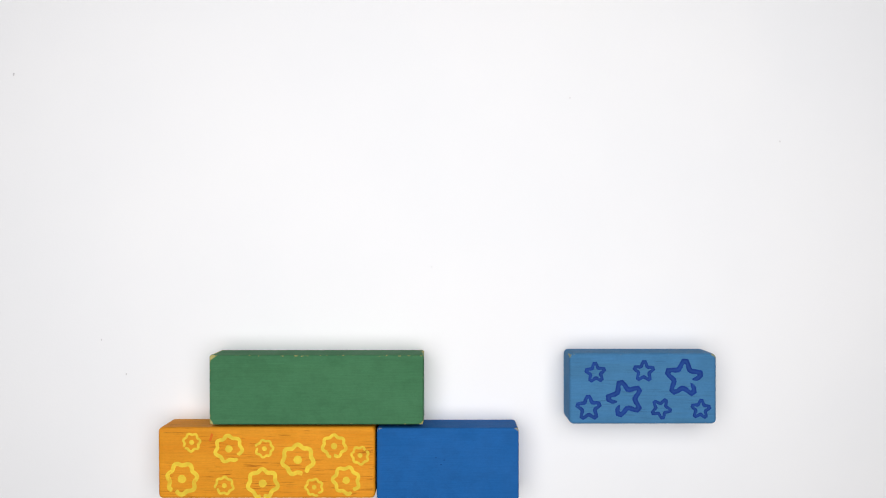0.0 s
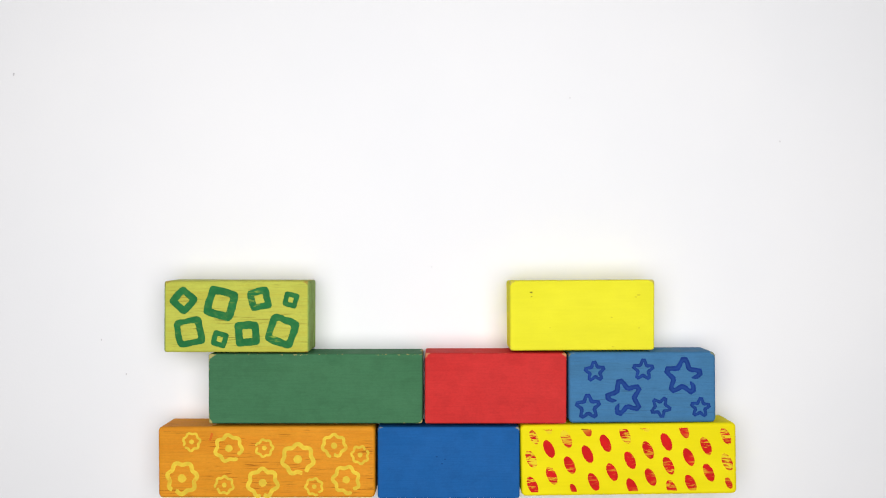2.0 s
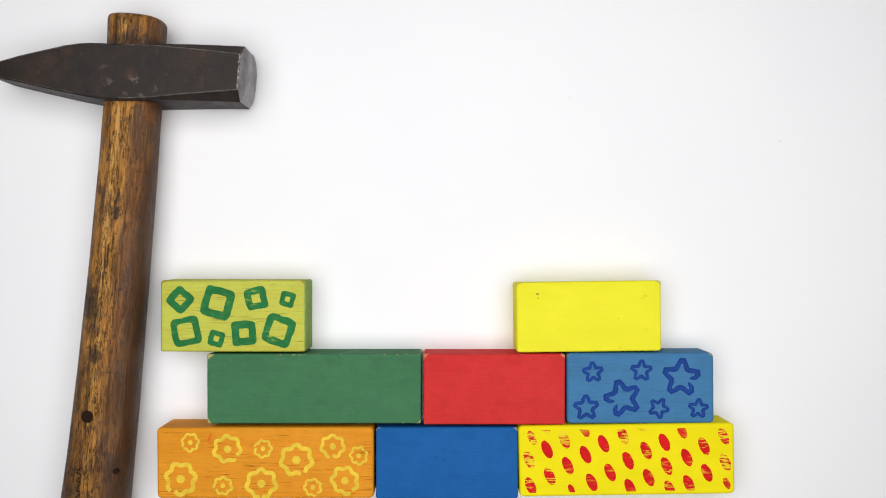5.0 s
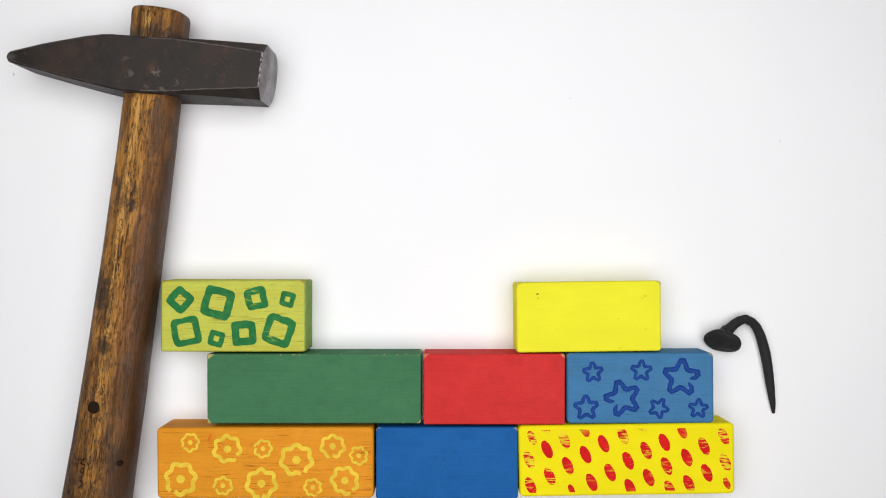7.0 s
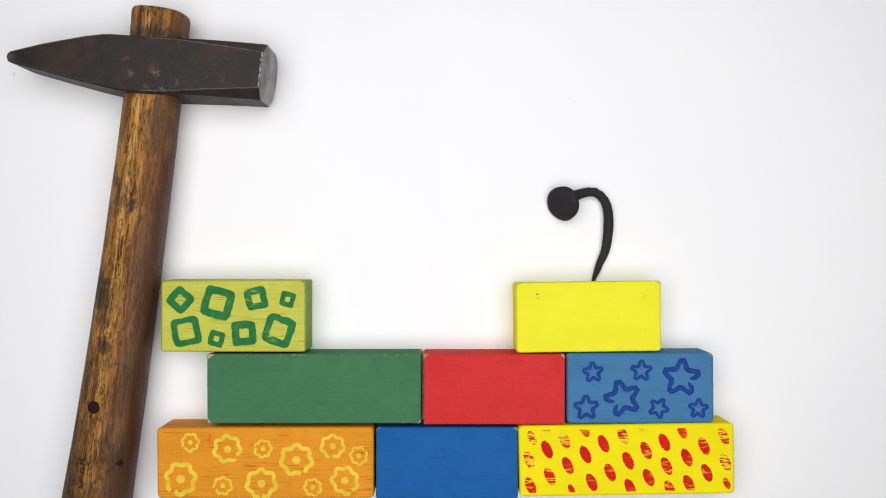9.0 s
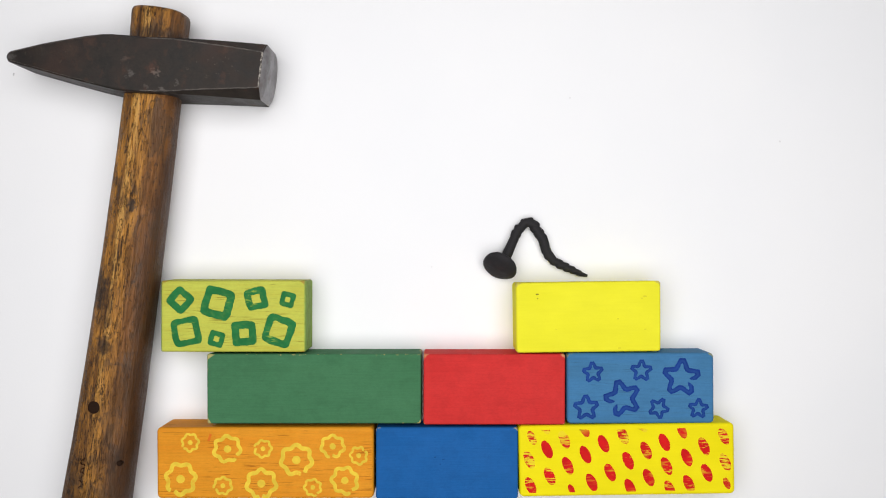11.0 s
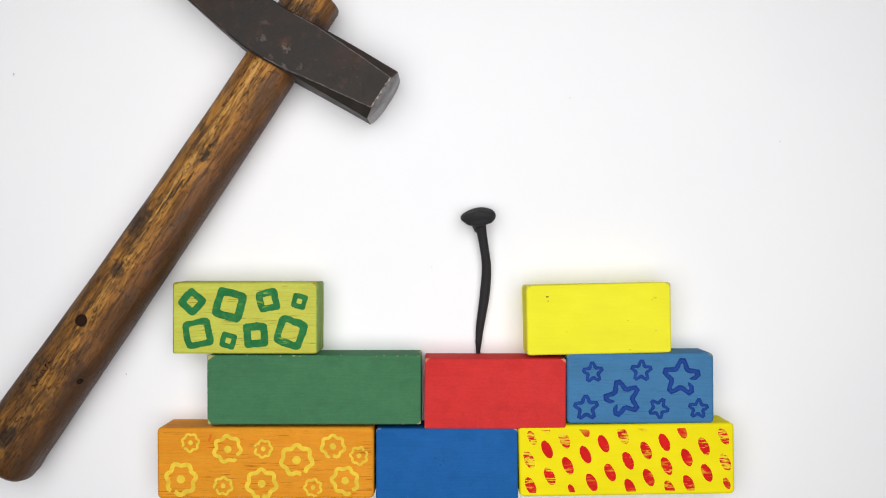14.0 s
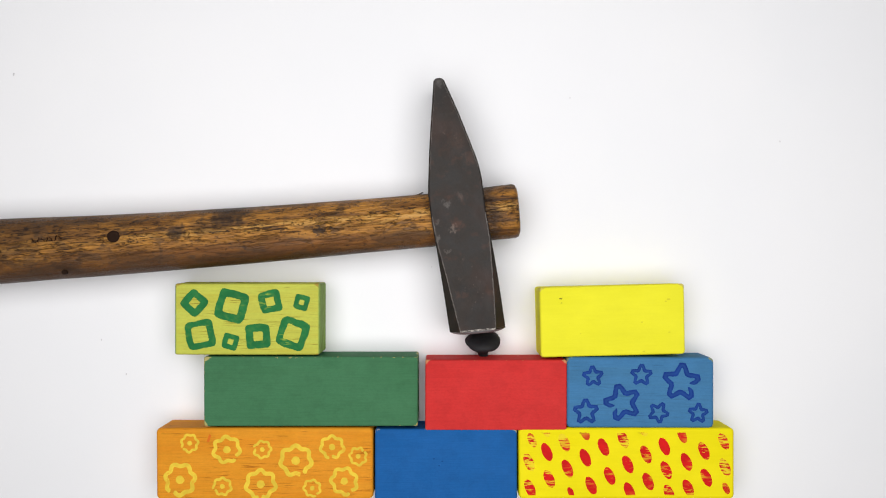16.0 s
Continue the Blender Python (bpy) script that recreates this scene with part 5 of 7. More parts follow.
    walk(shaft[5], [
        (0, at(3.23, -21.91, -86.7, 3.25, -9)), (5.2, at(3.23, -21.91, -86.7, 3.25, -9)), (6.1, at(2.36, -21.91, -88.6, 3.25, -9)),
        (6.5, at(2.36, -21.91, -88.6, 3.25, -9)), (6.6, at(13.95, -18.37, -79.8, 2.64, -4.2)), (6.7, at(17.94, -8.42, -82.5, 2.24, -0.7)),
        (6.8, at(17.84, -5.81, -79.4, 2.24, -0.6)), (6.9, at(18.93, 0.88, -66.7, 2.64, -4.1)), (7, at(16.61, 4.32, -60.8, 3, -7)),
        (7.1, at(18.46, 0.69, -67.4, 2.64, -4.1)), (7.2, at(18.21, -3.8, -75.4, 2.24, -0.6)), (7.3, at(18.59, -7.08, -79, 2.33, -1.4)),
        (7.4, at(18.12, -10.57, -76.2, 2.09, 1.4)), (7.5, at(16.02, -14.78, -79.4, 2.09, 1.3)), (7.6, at(17.17, -15.97, -77.2, 2.09, 1.3)),
        (7.7, at(18.15, -9.94, -76.4, 2.09, 1.4)), (7.8, at(19.43, -1.99, -70.9, 2.24, -0.6)), (7.9, at(19.18, -4.42, -72.7, 2.24, -0.6)),
        (8, at(17.91, -5.91, -85.8, 2.16)), (8.1, at(19.82, -6.94, -70.8, 2.24, -0.6)), (8.2, at(21.75, -4.64, -52.5, 2.24, -0.6)),
        (8.3, at(20.22, 5.12, -39.5, 2.56, -3.4)), (8.4, at(20.22, 7.29, -36.6, 2.64, -4.5)), (8.5, at(14.05, 14.6, -13.7, 3, -7.2)),
        (8.6, at(18.06, 8.98, -42, 2.82, -6.2)), (8.7, at(18.8, 5.07, -50.1, 2.56, -3.5)), (8.8, at(18.76, 3.54, -58.4, 2.56, -3.7)),
        (8.9, at(19.51, -1.37, -71.2, 2.45, -2.7)), (9, at(19, 0.06, -66.3, 2.45, -2.5)), (9.1, at(19.08, 2.32, -65.4, 2.56, -3.7)),
        (9.2, at(15.56, 5.02, -64.6, 2.64, -4.5)), (9.9, at(14.6, 5.98, -63.1, 2.64, -4.9)), (10.6, at(12.79, 15.65, -18.6, 2.71, -5.8)),
        (11.3, at(9.64, 20.68, 40, 2.86, -6.2)), (11.4, at(7.1, 21.55, 55.6, 2.93, -7)), (11.5, at(3.85, 21.82, 70.6, 3, -7.4)),
        (11.6, at(9.88, 19.31, 67.8, 2.86, -6.9)), (11.7, at(11.27, 16.29, 81.3, 2.79, -5.5)), (11.8, at(6.59, 18.61, 91.1, 2.79, -6.4)),
        (11.9, at(5.49, 20.63, 83.3, 2.79, -6.3)), (12, at(8.09, 20, 69.9, 2.71, -4.8)), (12.1, at(12.65, 19.07, 33.6, 2.64, -4.9)),
        (12.2, at(10.06, 18.12, 49.2, 2.64, -4.1)), (12.3, at(13.06, 16.84, -16.5, 2.79, -6.7)), (12.4, at(13.94, 11.79, -44.8, 3, -8.1)),
        (12.5, at(11.64, 13.28, -29.4, 3, -7.2)), (12.9, at(11.64, 13.28, -29.4, 3, -7.2)), (13, at(16.35, 2.82, -74.4, 2.64, -4.1)),
        (13.1, at(14.02, -13.21, -92.4, 3.61, -12)), (13.2, at(3.58, -21.18, -87.2, 3.19, -8.4)), (14.8, at(3.58, -21.18, -87.2, 3.19, -8.4)),
        (14.9, at(3.59, -20.95, -87.2, 3.19, -8.4)), (15, at(-0.5, -21.5, -100.3, 3.13, -8)), (15.1, at(0.12, -20.77, -95.7, 3.19, -8.5)),
        (15.2, at(-0.84, -20.21, -90, 3.06, -7.3)), (15.3, at(-0.81, -19.84, -89.8, 3.06, -7.3)), (15.7, at(-0.81, -19.84, -89.8, 3.06, -7.3)),
        (15.8, at(0.48, -15.82, -89.5, 3.19, -8.4)), (16, at(0.48, -15.57, -89.5, 3.19, -8.4)),
    ])
    walk(shaft[6], [
        (0, at(3.43, -24.99, -85.9, 2.77, -8.7)), (5.2, at(3.43, -24.99, -85.9, 2.77, -8.7)), (6.1, at(2.46, -24.99, -87.8, 2.77, -8.7)),
        (6.5, at(2.46, -24.99, -87.8, 2.77, -8.7)), (6.6, at(14.39, -21.1, -81.8, 2.44, -4.1)), (6.7, at(18.22, -10.89, -84.7, 2.22)),
        (6.8, at(18.26, -8.53, -83.3, 2.22)), (6.9, at(20.01, -1.78, -69.1, 2.44, -3.9)), (7, at(17.93, 1.61, -67.3, 2.64, -6.9)),
        (7.1, at(19.39, -1.99, -74.2, 2.44, -4)), (7.2, at(18.8, -6.62, -80.6, 2.22)), (7.3, at(19.03, -9.69, -82, 2.27, -1.2)),
        (7.4, at(18.6, -13.07, -81.9, 2.15, 1.2)), (7.5, at(16.4, -17.49, -84.8, 2.15, 1.2)), (7.6, at(17.61, -18.58, -83.5, 2.15, 1.2)),
        (7.7, at(18.68, -12.41, -79.9, 2.15, 1.2)), (7.8, at(20.23, -4.73, -76.5, 2.22)), (7.9, at(19.77, -7.04, -82.2, 2.22)),
        (8, at(17.86, -8.73, -96.2, 2.18, 0.5)), (8.1, at(20.54, -9.54, -78.3, 2.22)), (8.2, at(23.33, -6.94, -58.6, 2.22)),
        (8.3, at(22.34, 3.24, -43.8, 2.4, -3.2)), (8.4, at(22.25, 5.61, -42.8, 2.44, -4.2)), (8.5, at(16.85, 13.69, -22.3, 2.64, -7)),
        (8.6, at(20, 7.11, -46, 2.54, -5.9)), (8.7, at(20.46, 2.85, -56.3, 2.4, -3.3)), (8.8, at(20.04, 1.24, -63.7, 2.4, -3.5)),
        (8.9, at(20.11, -3.91, -81.9, 2.33, -2.4)), (9, at(19.83, -2.6, -79, 2.33, -2.3)), (9.1, at(20.08, -0.12, -70, 2.4, -3.5)),
        (9.2, at(16.48, 2.57, -74.2, 2.44, -4.3)), (9.9, at(15.56, 3.77, -70.1, 2.44, -4.6)), (10.6, at(14.95, 14.4, -41, 2.48, -5.2)),
        (11.3, at(12.23, 21.89, 10, 2.56, -6.1)), (11.4, at(8.82, 23.75, 48.5, 2.6, -6.9)), (11.5, at(5.13, 24.37, 56.2, 2.64, -7.3)),
        (11.6, at(10.92, 21.63, 63.8, 2.56, -6.6)), (11.7, at(11.92, 19.09, 72.5, 2.52, -5.4)), (11.8, at(7.17, 21.02, 62.1, 2.52, -6.1)),
        (11.9, at(6.43, 23, 53.9, 2.52, -6)), (12, at(9.64, 22.39, 44.1, 2.48, -4.8)), (12.1, at(14.96, 19.45, -16.2, 2.44, -5)),
        (12.2, at(12.37, 19.8, 22.9, 2.44, -4.2)), (12.3, at(15.32, 15.69, -37.4, 2.52, -6.2)), (12.4, at(15.53, 9.7, -60.9, 2.64, -7.9)),
        (12.5, at(14.05, 11.53, -42.8, 2.64, -7)), (12.9, at(14.05, 11.53, -42.8, 2.64, -7)), (13, at(17.13, 0.02, -74.5, 2.44, -3.8)),
        (13.1, at(13.77, -16.26, -97.1, 2.97, -11.7)), (13.2, at(3.61, -24.3, -91.6, 2.74, -8.1)), (14.8, at(3.61, -24.3, -91.6, 2.74, -8.1)),
        (14.9, at(3.62, -24.07, -91.4, 2.74, -8.1)), (15, at(-1.04, -24.53, -99.6, 2.71, -7.7)), (15.1, at(-0.13, -23.86, -93.6, 2.74, -8.2)),
        (15.2, at(-0.84, -23.32, -90, 2.67, -7.1)), (15.3, at(-0.8, -22.95, -89.7, 2.67, -7.1)), (15.7, at(-0.8, -22.95, -89.7, 2.67, -7.1)),
        (15.8, at(0.5, -18.94, -89.5, 2.74, -8.1)), (16, at(0.5, -18.7, -89.5, 2.74, -8.1)),
    ])
    walk(shaft[7], [
        (0, at(3.56, -28.03, -89.3, 2.31, -4.9)), (5.2, at(3.56, -28.03, -89.3, 2.31, -4.9)), (6.1, at(2.53, -28.03, -89.6, 2.31, -4.9)),
        (6.5, at(2.53, -28.03, -89.6, 2.31, -4.9)), (6.6, at(14.72, -23.82, -84.6, 2.25, -2)), (6.7, at(18.42, -13.37, -86, 2.22, 0.3)),
        (6.8, at(18.49, -11.27, -87, 2.22, 0.3)), (6.9, at(20.92, -4.48, -73.5, 2.25, -1.9)), (7, at(18.95, -1.18, -72.6, 2.28, -3.8)),
        (7.1, at(20.04, -4.73, -79.3, 2.25, -1.9)), (7.2, at(19.11, -9.47, -87.2, 2.22, 0.3)), (7.3, at(19.33, -12.32, -84.8, 2.22)),
        (7.4, at(18.88, -15.61, -85.7, 2.2, 1.1)), (7.5, at(16.59, -20.22, -87.3, 2.2, 1)), (7.6, at(17.85, -21.21, -86.2, 2.2, 1.1)),
        (7.7, at(19.07, -14.92, -82.3, 2.2, 1.1)), (7.8, at(20.69, -7.54, -85, 2.22, 0.3)), (7.9, at(19.89, -9.72, -92.3, 2.22, 0.3)),
        (8, at(17.42, -11.53, -102, 2.21, 0.7)), (8.1, at(20.9, -12.2, -86.3, 2.22, 0.3)), (8.2, at(24.69, -9.38, -62.8, 2.22, 0.3)),
        (8.3, at(24.31, 1.22, -47.5, 2.24, -1.5)), (8.4, at(24.1, 3.75, -47.5, 2.25, -2.1)), (8.5, at(19.47, 12.43, -29, 2.28, -3.9)),
        (8.6, at(21.74, 5.09, -52.5, 2.27, -3.1)), (8.7, at(21.9, 0.48, -61.1, 2.24, -1.6)), (8.8, at(21.03, -1.2, -72, 2.24, -1.6)),
        (8.9, at(20.32, -6.52, -89.1, 2.23, -0.9)), (9, at(20.19, -5.37, -86.4, 2.23, -0.8)), (9.1, at(20.84, -2.64, -76.2, 2.24, -1.6)),
        (9.2, at(17, 0, -82.9, 2.25, -2.1)), (9.9, at(16.25, 1.47, -76.4, 2.25, -2.3)), (10.6, at(16.67, 12.54, -53.6, 2.26, -2.6)),
        (11.3, at(15.08, 21.64, -19.8, 2.27, -3.2)), (11.4, at(11.01, 25.2, 17.2, 2.28, -4.2)), (11.5, at(7.1, 26.41, 36.1, 2.28, -4.1)),
        (11.6, at(12.22, 23.8, 54.2, 2.27, -3.6)), (11.7, at(13.33, 21.51, 47, 2.26, -2.8)), (11.8, at(8.69, 23.07, 44.9, 2.26, -3.2)),
        (11.9, at(8.33, 24.82, 33.7, 2.26, -3.1)), (12, at(12.13, 23.56, 6.2, 2.26, -2.5)), (12.1, at(17, 18.05, -51.7, 2.25, -2.2)),
        (12.2, at(15.1, 19.9, -18.9, 2.25, -2.1)), (12.3, at(16.86, 13.74, -66.1, 2.26, -3.3)), (12.4, at(16.54, 7.27, -74, 2.28, -4.3)),
        (12.5, at(15.92, 9.25, -58.4, 2.28, -3.9)), (12.9, at(15.92, 9.25, -58.4, 2.28, -3.9)), (13, at(17.88, -2.78, -75.5, 2.25, -1.9)),
        (13.1, at(13.38, -19.31, -97.2, 2.34, -6.7)), (13.2, at(3.46, -27.41, -94.2, 2.3, -4.5)), (14.8, at(3.46, -27.41, -94.2, 2.3, -4.5)),
        (14.9, at(3.47, -27.19, -94, 2.3, -4.5)), (15, at(-1.55, -27.55, -99.7, 2.3, -4.3)), (15.1, at(-0.24, -26.93, -90.5, 2.3, -4.6)),
        (15.2, at(-0.85, -26.4, -90.3, 2.29, -3.9)), (15.3, at(-0.79, -26.03, -90, 2.29, -3.9)), (15.7, at(-0.79, -26.03, -90, 2.29, -3.9)),
        (15.8, at(0.52, -22.04, -90, 2.3, -4.6)), (16, at(0.52, -21.79, -90, 2.3, -4.6)),
    ])
    walk(shaft[8], [
        (0, at(3.6, -31.02, -89.2, 2.25)), (5.2, at(3.6, -31.02, -89.2, 2.25)), (6.1, at(2.57, -31.02, -89, 2.25)),
        (6.5, at(2.57, -31.02, -89, 2.25)), (6.6, at(14.95, -26.52, -85.6, 2.25, 0.5)), (6.7, at(18.59, -15.83, -85.9, 2.25, 0.9)),
        (6.8, at(18.6, -14.01, -88.2, 2.25, 0.8)), (6.9, at(21.63, -7.19, -77.2, 2.25, 0.5)), (7, at(19.73, -3.99, -76.6, 2.25)),
        (7.1, at(20.5, -7.49, -81.7, 2.25, 0.5)), (7.2, at(19.15, -12.34, -91.2, 2.25, 0.8)), (7.3, at(19.49, -14.95, -88.4, 2.25, 0.9)),
        (7.4, at(18.99, -18.15, -89.2, 2.25, 1.1)), (7.5, at(16.66, -22.96, -89.6, 2.25, 1)), (7.6, at(18.02, -23.85, -86.5, 2.25, 1.1)),
        (7.7, at(19.32, -17.44, -86.2, 2.25, 1.1)), (7.8, at(20.78, -10.38, -91.2, 2.25, 0.8)), (7.9, at(19.65, -12.4, -98.1, 2.25, 0.9)),
        (8, at(16.77, -14.29, -104.4, 2.25, 0.9)), (8.1, at(20.84, -14.89, -96, 2.25, 0.9)), (8.2, at(25.87, -11.9, -67.3, 2.25, 0.8)),
        (8.3, at(26.15, -0.89, -50.4, 2.25, 0.6)), (8.4, at(25.8, 1.79, -50.9, 2.25, 0.6)), (8.5, at(21.89, 10.91, -35.3, 2.25)),
        (8.6, at(23.23, 2.9, -59.2, 2.25, 0.3)), (8.7, at(23.15, -1.98, -64.8, 2.25, 0.6)), (8.8, at(21.64, -3.75, -81.1, 2.25, 0.7)),
        (8.9, at(20.26, -9.14, -93.6, 2.25, 0.8)), (9, at(20.26, -8.17, -90.7, 2.25, 0.7)), (9.1, at(21.29, -5.24, -84.2, 2.25, 0.7)),
        (9.2, at(17.17, -2.61, -89.6, 2.25, 0.5)), (9.9, at(16.71, -0.89, -81.6, 2.25, 0.6)), (10.6, at(17.93, 10.35, -66.6, 2.25, 0.5)),
        (11.3, at(17.58, 20.19, -40.6, 2.25, 0.3)), (11.4, at(13.45, 24.87, -31.1, 2.25)), (11.5, at(9.66, 27.48, 8.9, 2.25)),
        (11.6, at(14.09, 25.37, 26, 2.25, 0.4)), (11.7, at(15.62, 23.19, 25.6, 2.25, 0.4)), (11.8, at(10.83, 24.22, 10.7, 2.25, 0.5)),
        (11.9, at(10.72, 25.42, -6.3, 2.25, 0.5)), (12, at(14.83, 22.99, -29.9, 2.25, 0.4)), (12.1, at(18.45, 15.84, -61.8, 2.25, 0.5)),
        (12.2, at(17.28, 18.22, -56.7, 2.25, 0.5)), (12.3, at(17.13, 11.32, -101, 2.25, 0.5)), (12.4, at(16.97, 4.68, -87, 2.25)),
        (12.5, at(16.91, 6.51, -81.8, 2.25)), (12.9, at(16.91, 6.51, -81.8, 2.25)), (13, at(18.13, -5.61, -94.4, 2.25, 0.5)),
        (13.1, at(13.04, -22.35, -95.7, 2.25, -0.4)), (13.2, at(3.2, -30.51, -95.4, 2.25)), (14.8, at(3.2, -30.51, -95.4, 2.25)),
        (14.9, at(3.21, -30.29, -95.5, 2.25)), (15, at(-2.07, -30.56, -99.8, 2.25)), (15.1, at(-0.26, -29.98, -90.4, 2.25)),
        (15.2, at(-0.86, -29.45, -90.3, 2.25)), (15.3, at(-0.79, -29.08, -90, 2.25)), (15.7, at(-0.79, -29.08, -90, 2.25)),
        (15.8, at(0.52, -25.09, -90.1, 2.25)), (16, at(0.52, -24.84, -90.1, 2.25)),
    ])
    walk(shaft[9], [
        (0, at(3.71, -34, -86.6, 2.3)), (5.2, at(3.71, -34, -86.6, 2.3)), (6.1, at(2.68, -34, -86.9, 2.3)), (6.5, at(2.68, -34, -86.9, 2.3)),
        (6.6, at(15.18, -29.23, -84.5, 2.3)), (6.7, at(18.82, -18.31, -83.8, 2.3)), (6.8, at(18.73, -16.76, -86.8, 2.3)),
        (6.9, at(22.24, -9.94, -78, 2.3)), (7, at(20.36, -6.85, -78.2, 2.3)), (7.1, at(20.9, -10.27, -82, 2.3)), (7.2, at(19.04, -15.22, -92.9, 2.3)),
        (7.3, at(19.5, -17.59, -91.3, 2.3)), (7.4, at(18.97, -20.71, -91.9, 2.3)), (7.5, at(16.66, -25.7, -90.5, 2.3)),
        (7.6, at(18.23, -26.49, -84.5, 2.3)), (7.7, at(19.43, -19.97, -88.7, 2.3)), (7.8, at(20.71, -13.24, -91.7, 2.3)),
        (7.9, at(19.25, -15.07, -98.8, 2.3)), (8, at(16.05, -17.03, -105, 2.3)), (8.1, at(20.42, -17.55, -101.8, 2.3)),
        (8.2, at(26.81, -14.53, -73.1, 2.3)), (8.3, at(27.88, -3.09, -53.3, 2.3)), (8.4, at(27.39, -0.27, -53.4, 2.3)),
        (8.5, at(24.11, 9.12, -42.6, 2.3)), (8.6, at(24.46, 0.55, -65.4, 2.3)), (8.7, at(24.26, -4.51, -68.2, 2.3)),
        (8.8, at(21.89, -6.36, -87.9, 2.3)), (8.9, at(20.03, -11.75, -96.4, 2.3)), (9, at(20.16, -10.97, -93.3, 2.3)),
        (9.1, at(21.39, -7.86, -91.2, 2.3)), (9.2, at(17.1, -5.24, -93.7, 2.3)), (9.9, at(16.98, -3.28, -85.4, 2.3)),
        (10.6, at(18.74, 7.95, -76.1, 2.3)), (11.3, at(19.19, 17.84, -70.8, 2.3)), (11.4, at(15.74, 23.3, -38, 2.3)),
        (11.5, at(12.41, 27.2, -20.2, 2.3)), (11.6, at(16.48, 25.86, -2.5, 2.3)), (11.7, at(18.36, 23.92, 4.4, 2.3)),
        (11.8, at(13.16, 23.77, -31.7, 2.3)), (11.9, at(13.05, 24.43, -38.9, 2.3)), (12, at(16.91, 21.03, -56.6, 2.3)),
        (12.1, at(19.54, 13.41, -69.9, 2.3)), (12.2, at(18.06, 15.54, -90.3, 2.3)), (12.3, at(16.44, 8.85, -110.2, 2.3)),
        (12.4, at(16.8, 2.07, -100.5, 2.3)), (12.5, at(16.88, 3.58, -99.4, 2.3)), (12.9, at(16.88, 3.58, -99.4, 2.3)),
        (13, at(17.6, -8.42, -107.1, 2.3)), (13.1, at(12.75, -25.39, -95.2, 2.3)), (13.2, at(2.88, -33.61, -96.2, 2.3)),
        (14.8, at(2.88, -33.61, -96.2, 2.3)), (14.9, at(2.87, -33.39, -97.1, 2.3)), (15, at(-2.64, -33.56, -101.9, 2.3)),
        (15.1, at(-0.28, -33.03, -90.1, 2.3)), (15.2, at(-0.88, -32.5, -90.2, 2.3)), (15.3, at(-0.79, -32.13, -89.9, 2.3)),
        (15.7, at(-0.79, -32.13, -89.9, 2.3)), (15.8, at(0.51, -28.14, -90, 2.3)), (16, at(0.51, -27.89, -90, 2.3)),
    ])
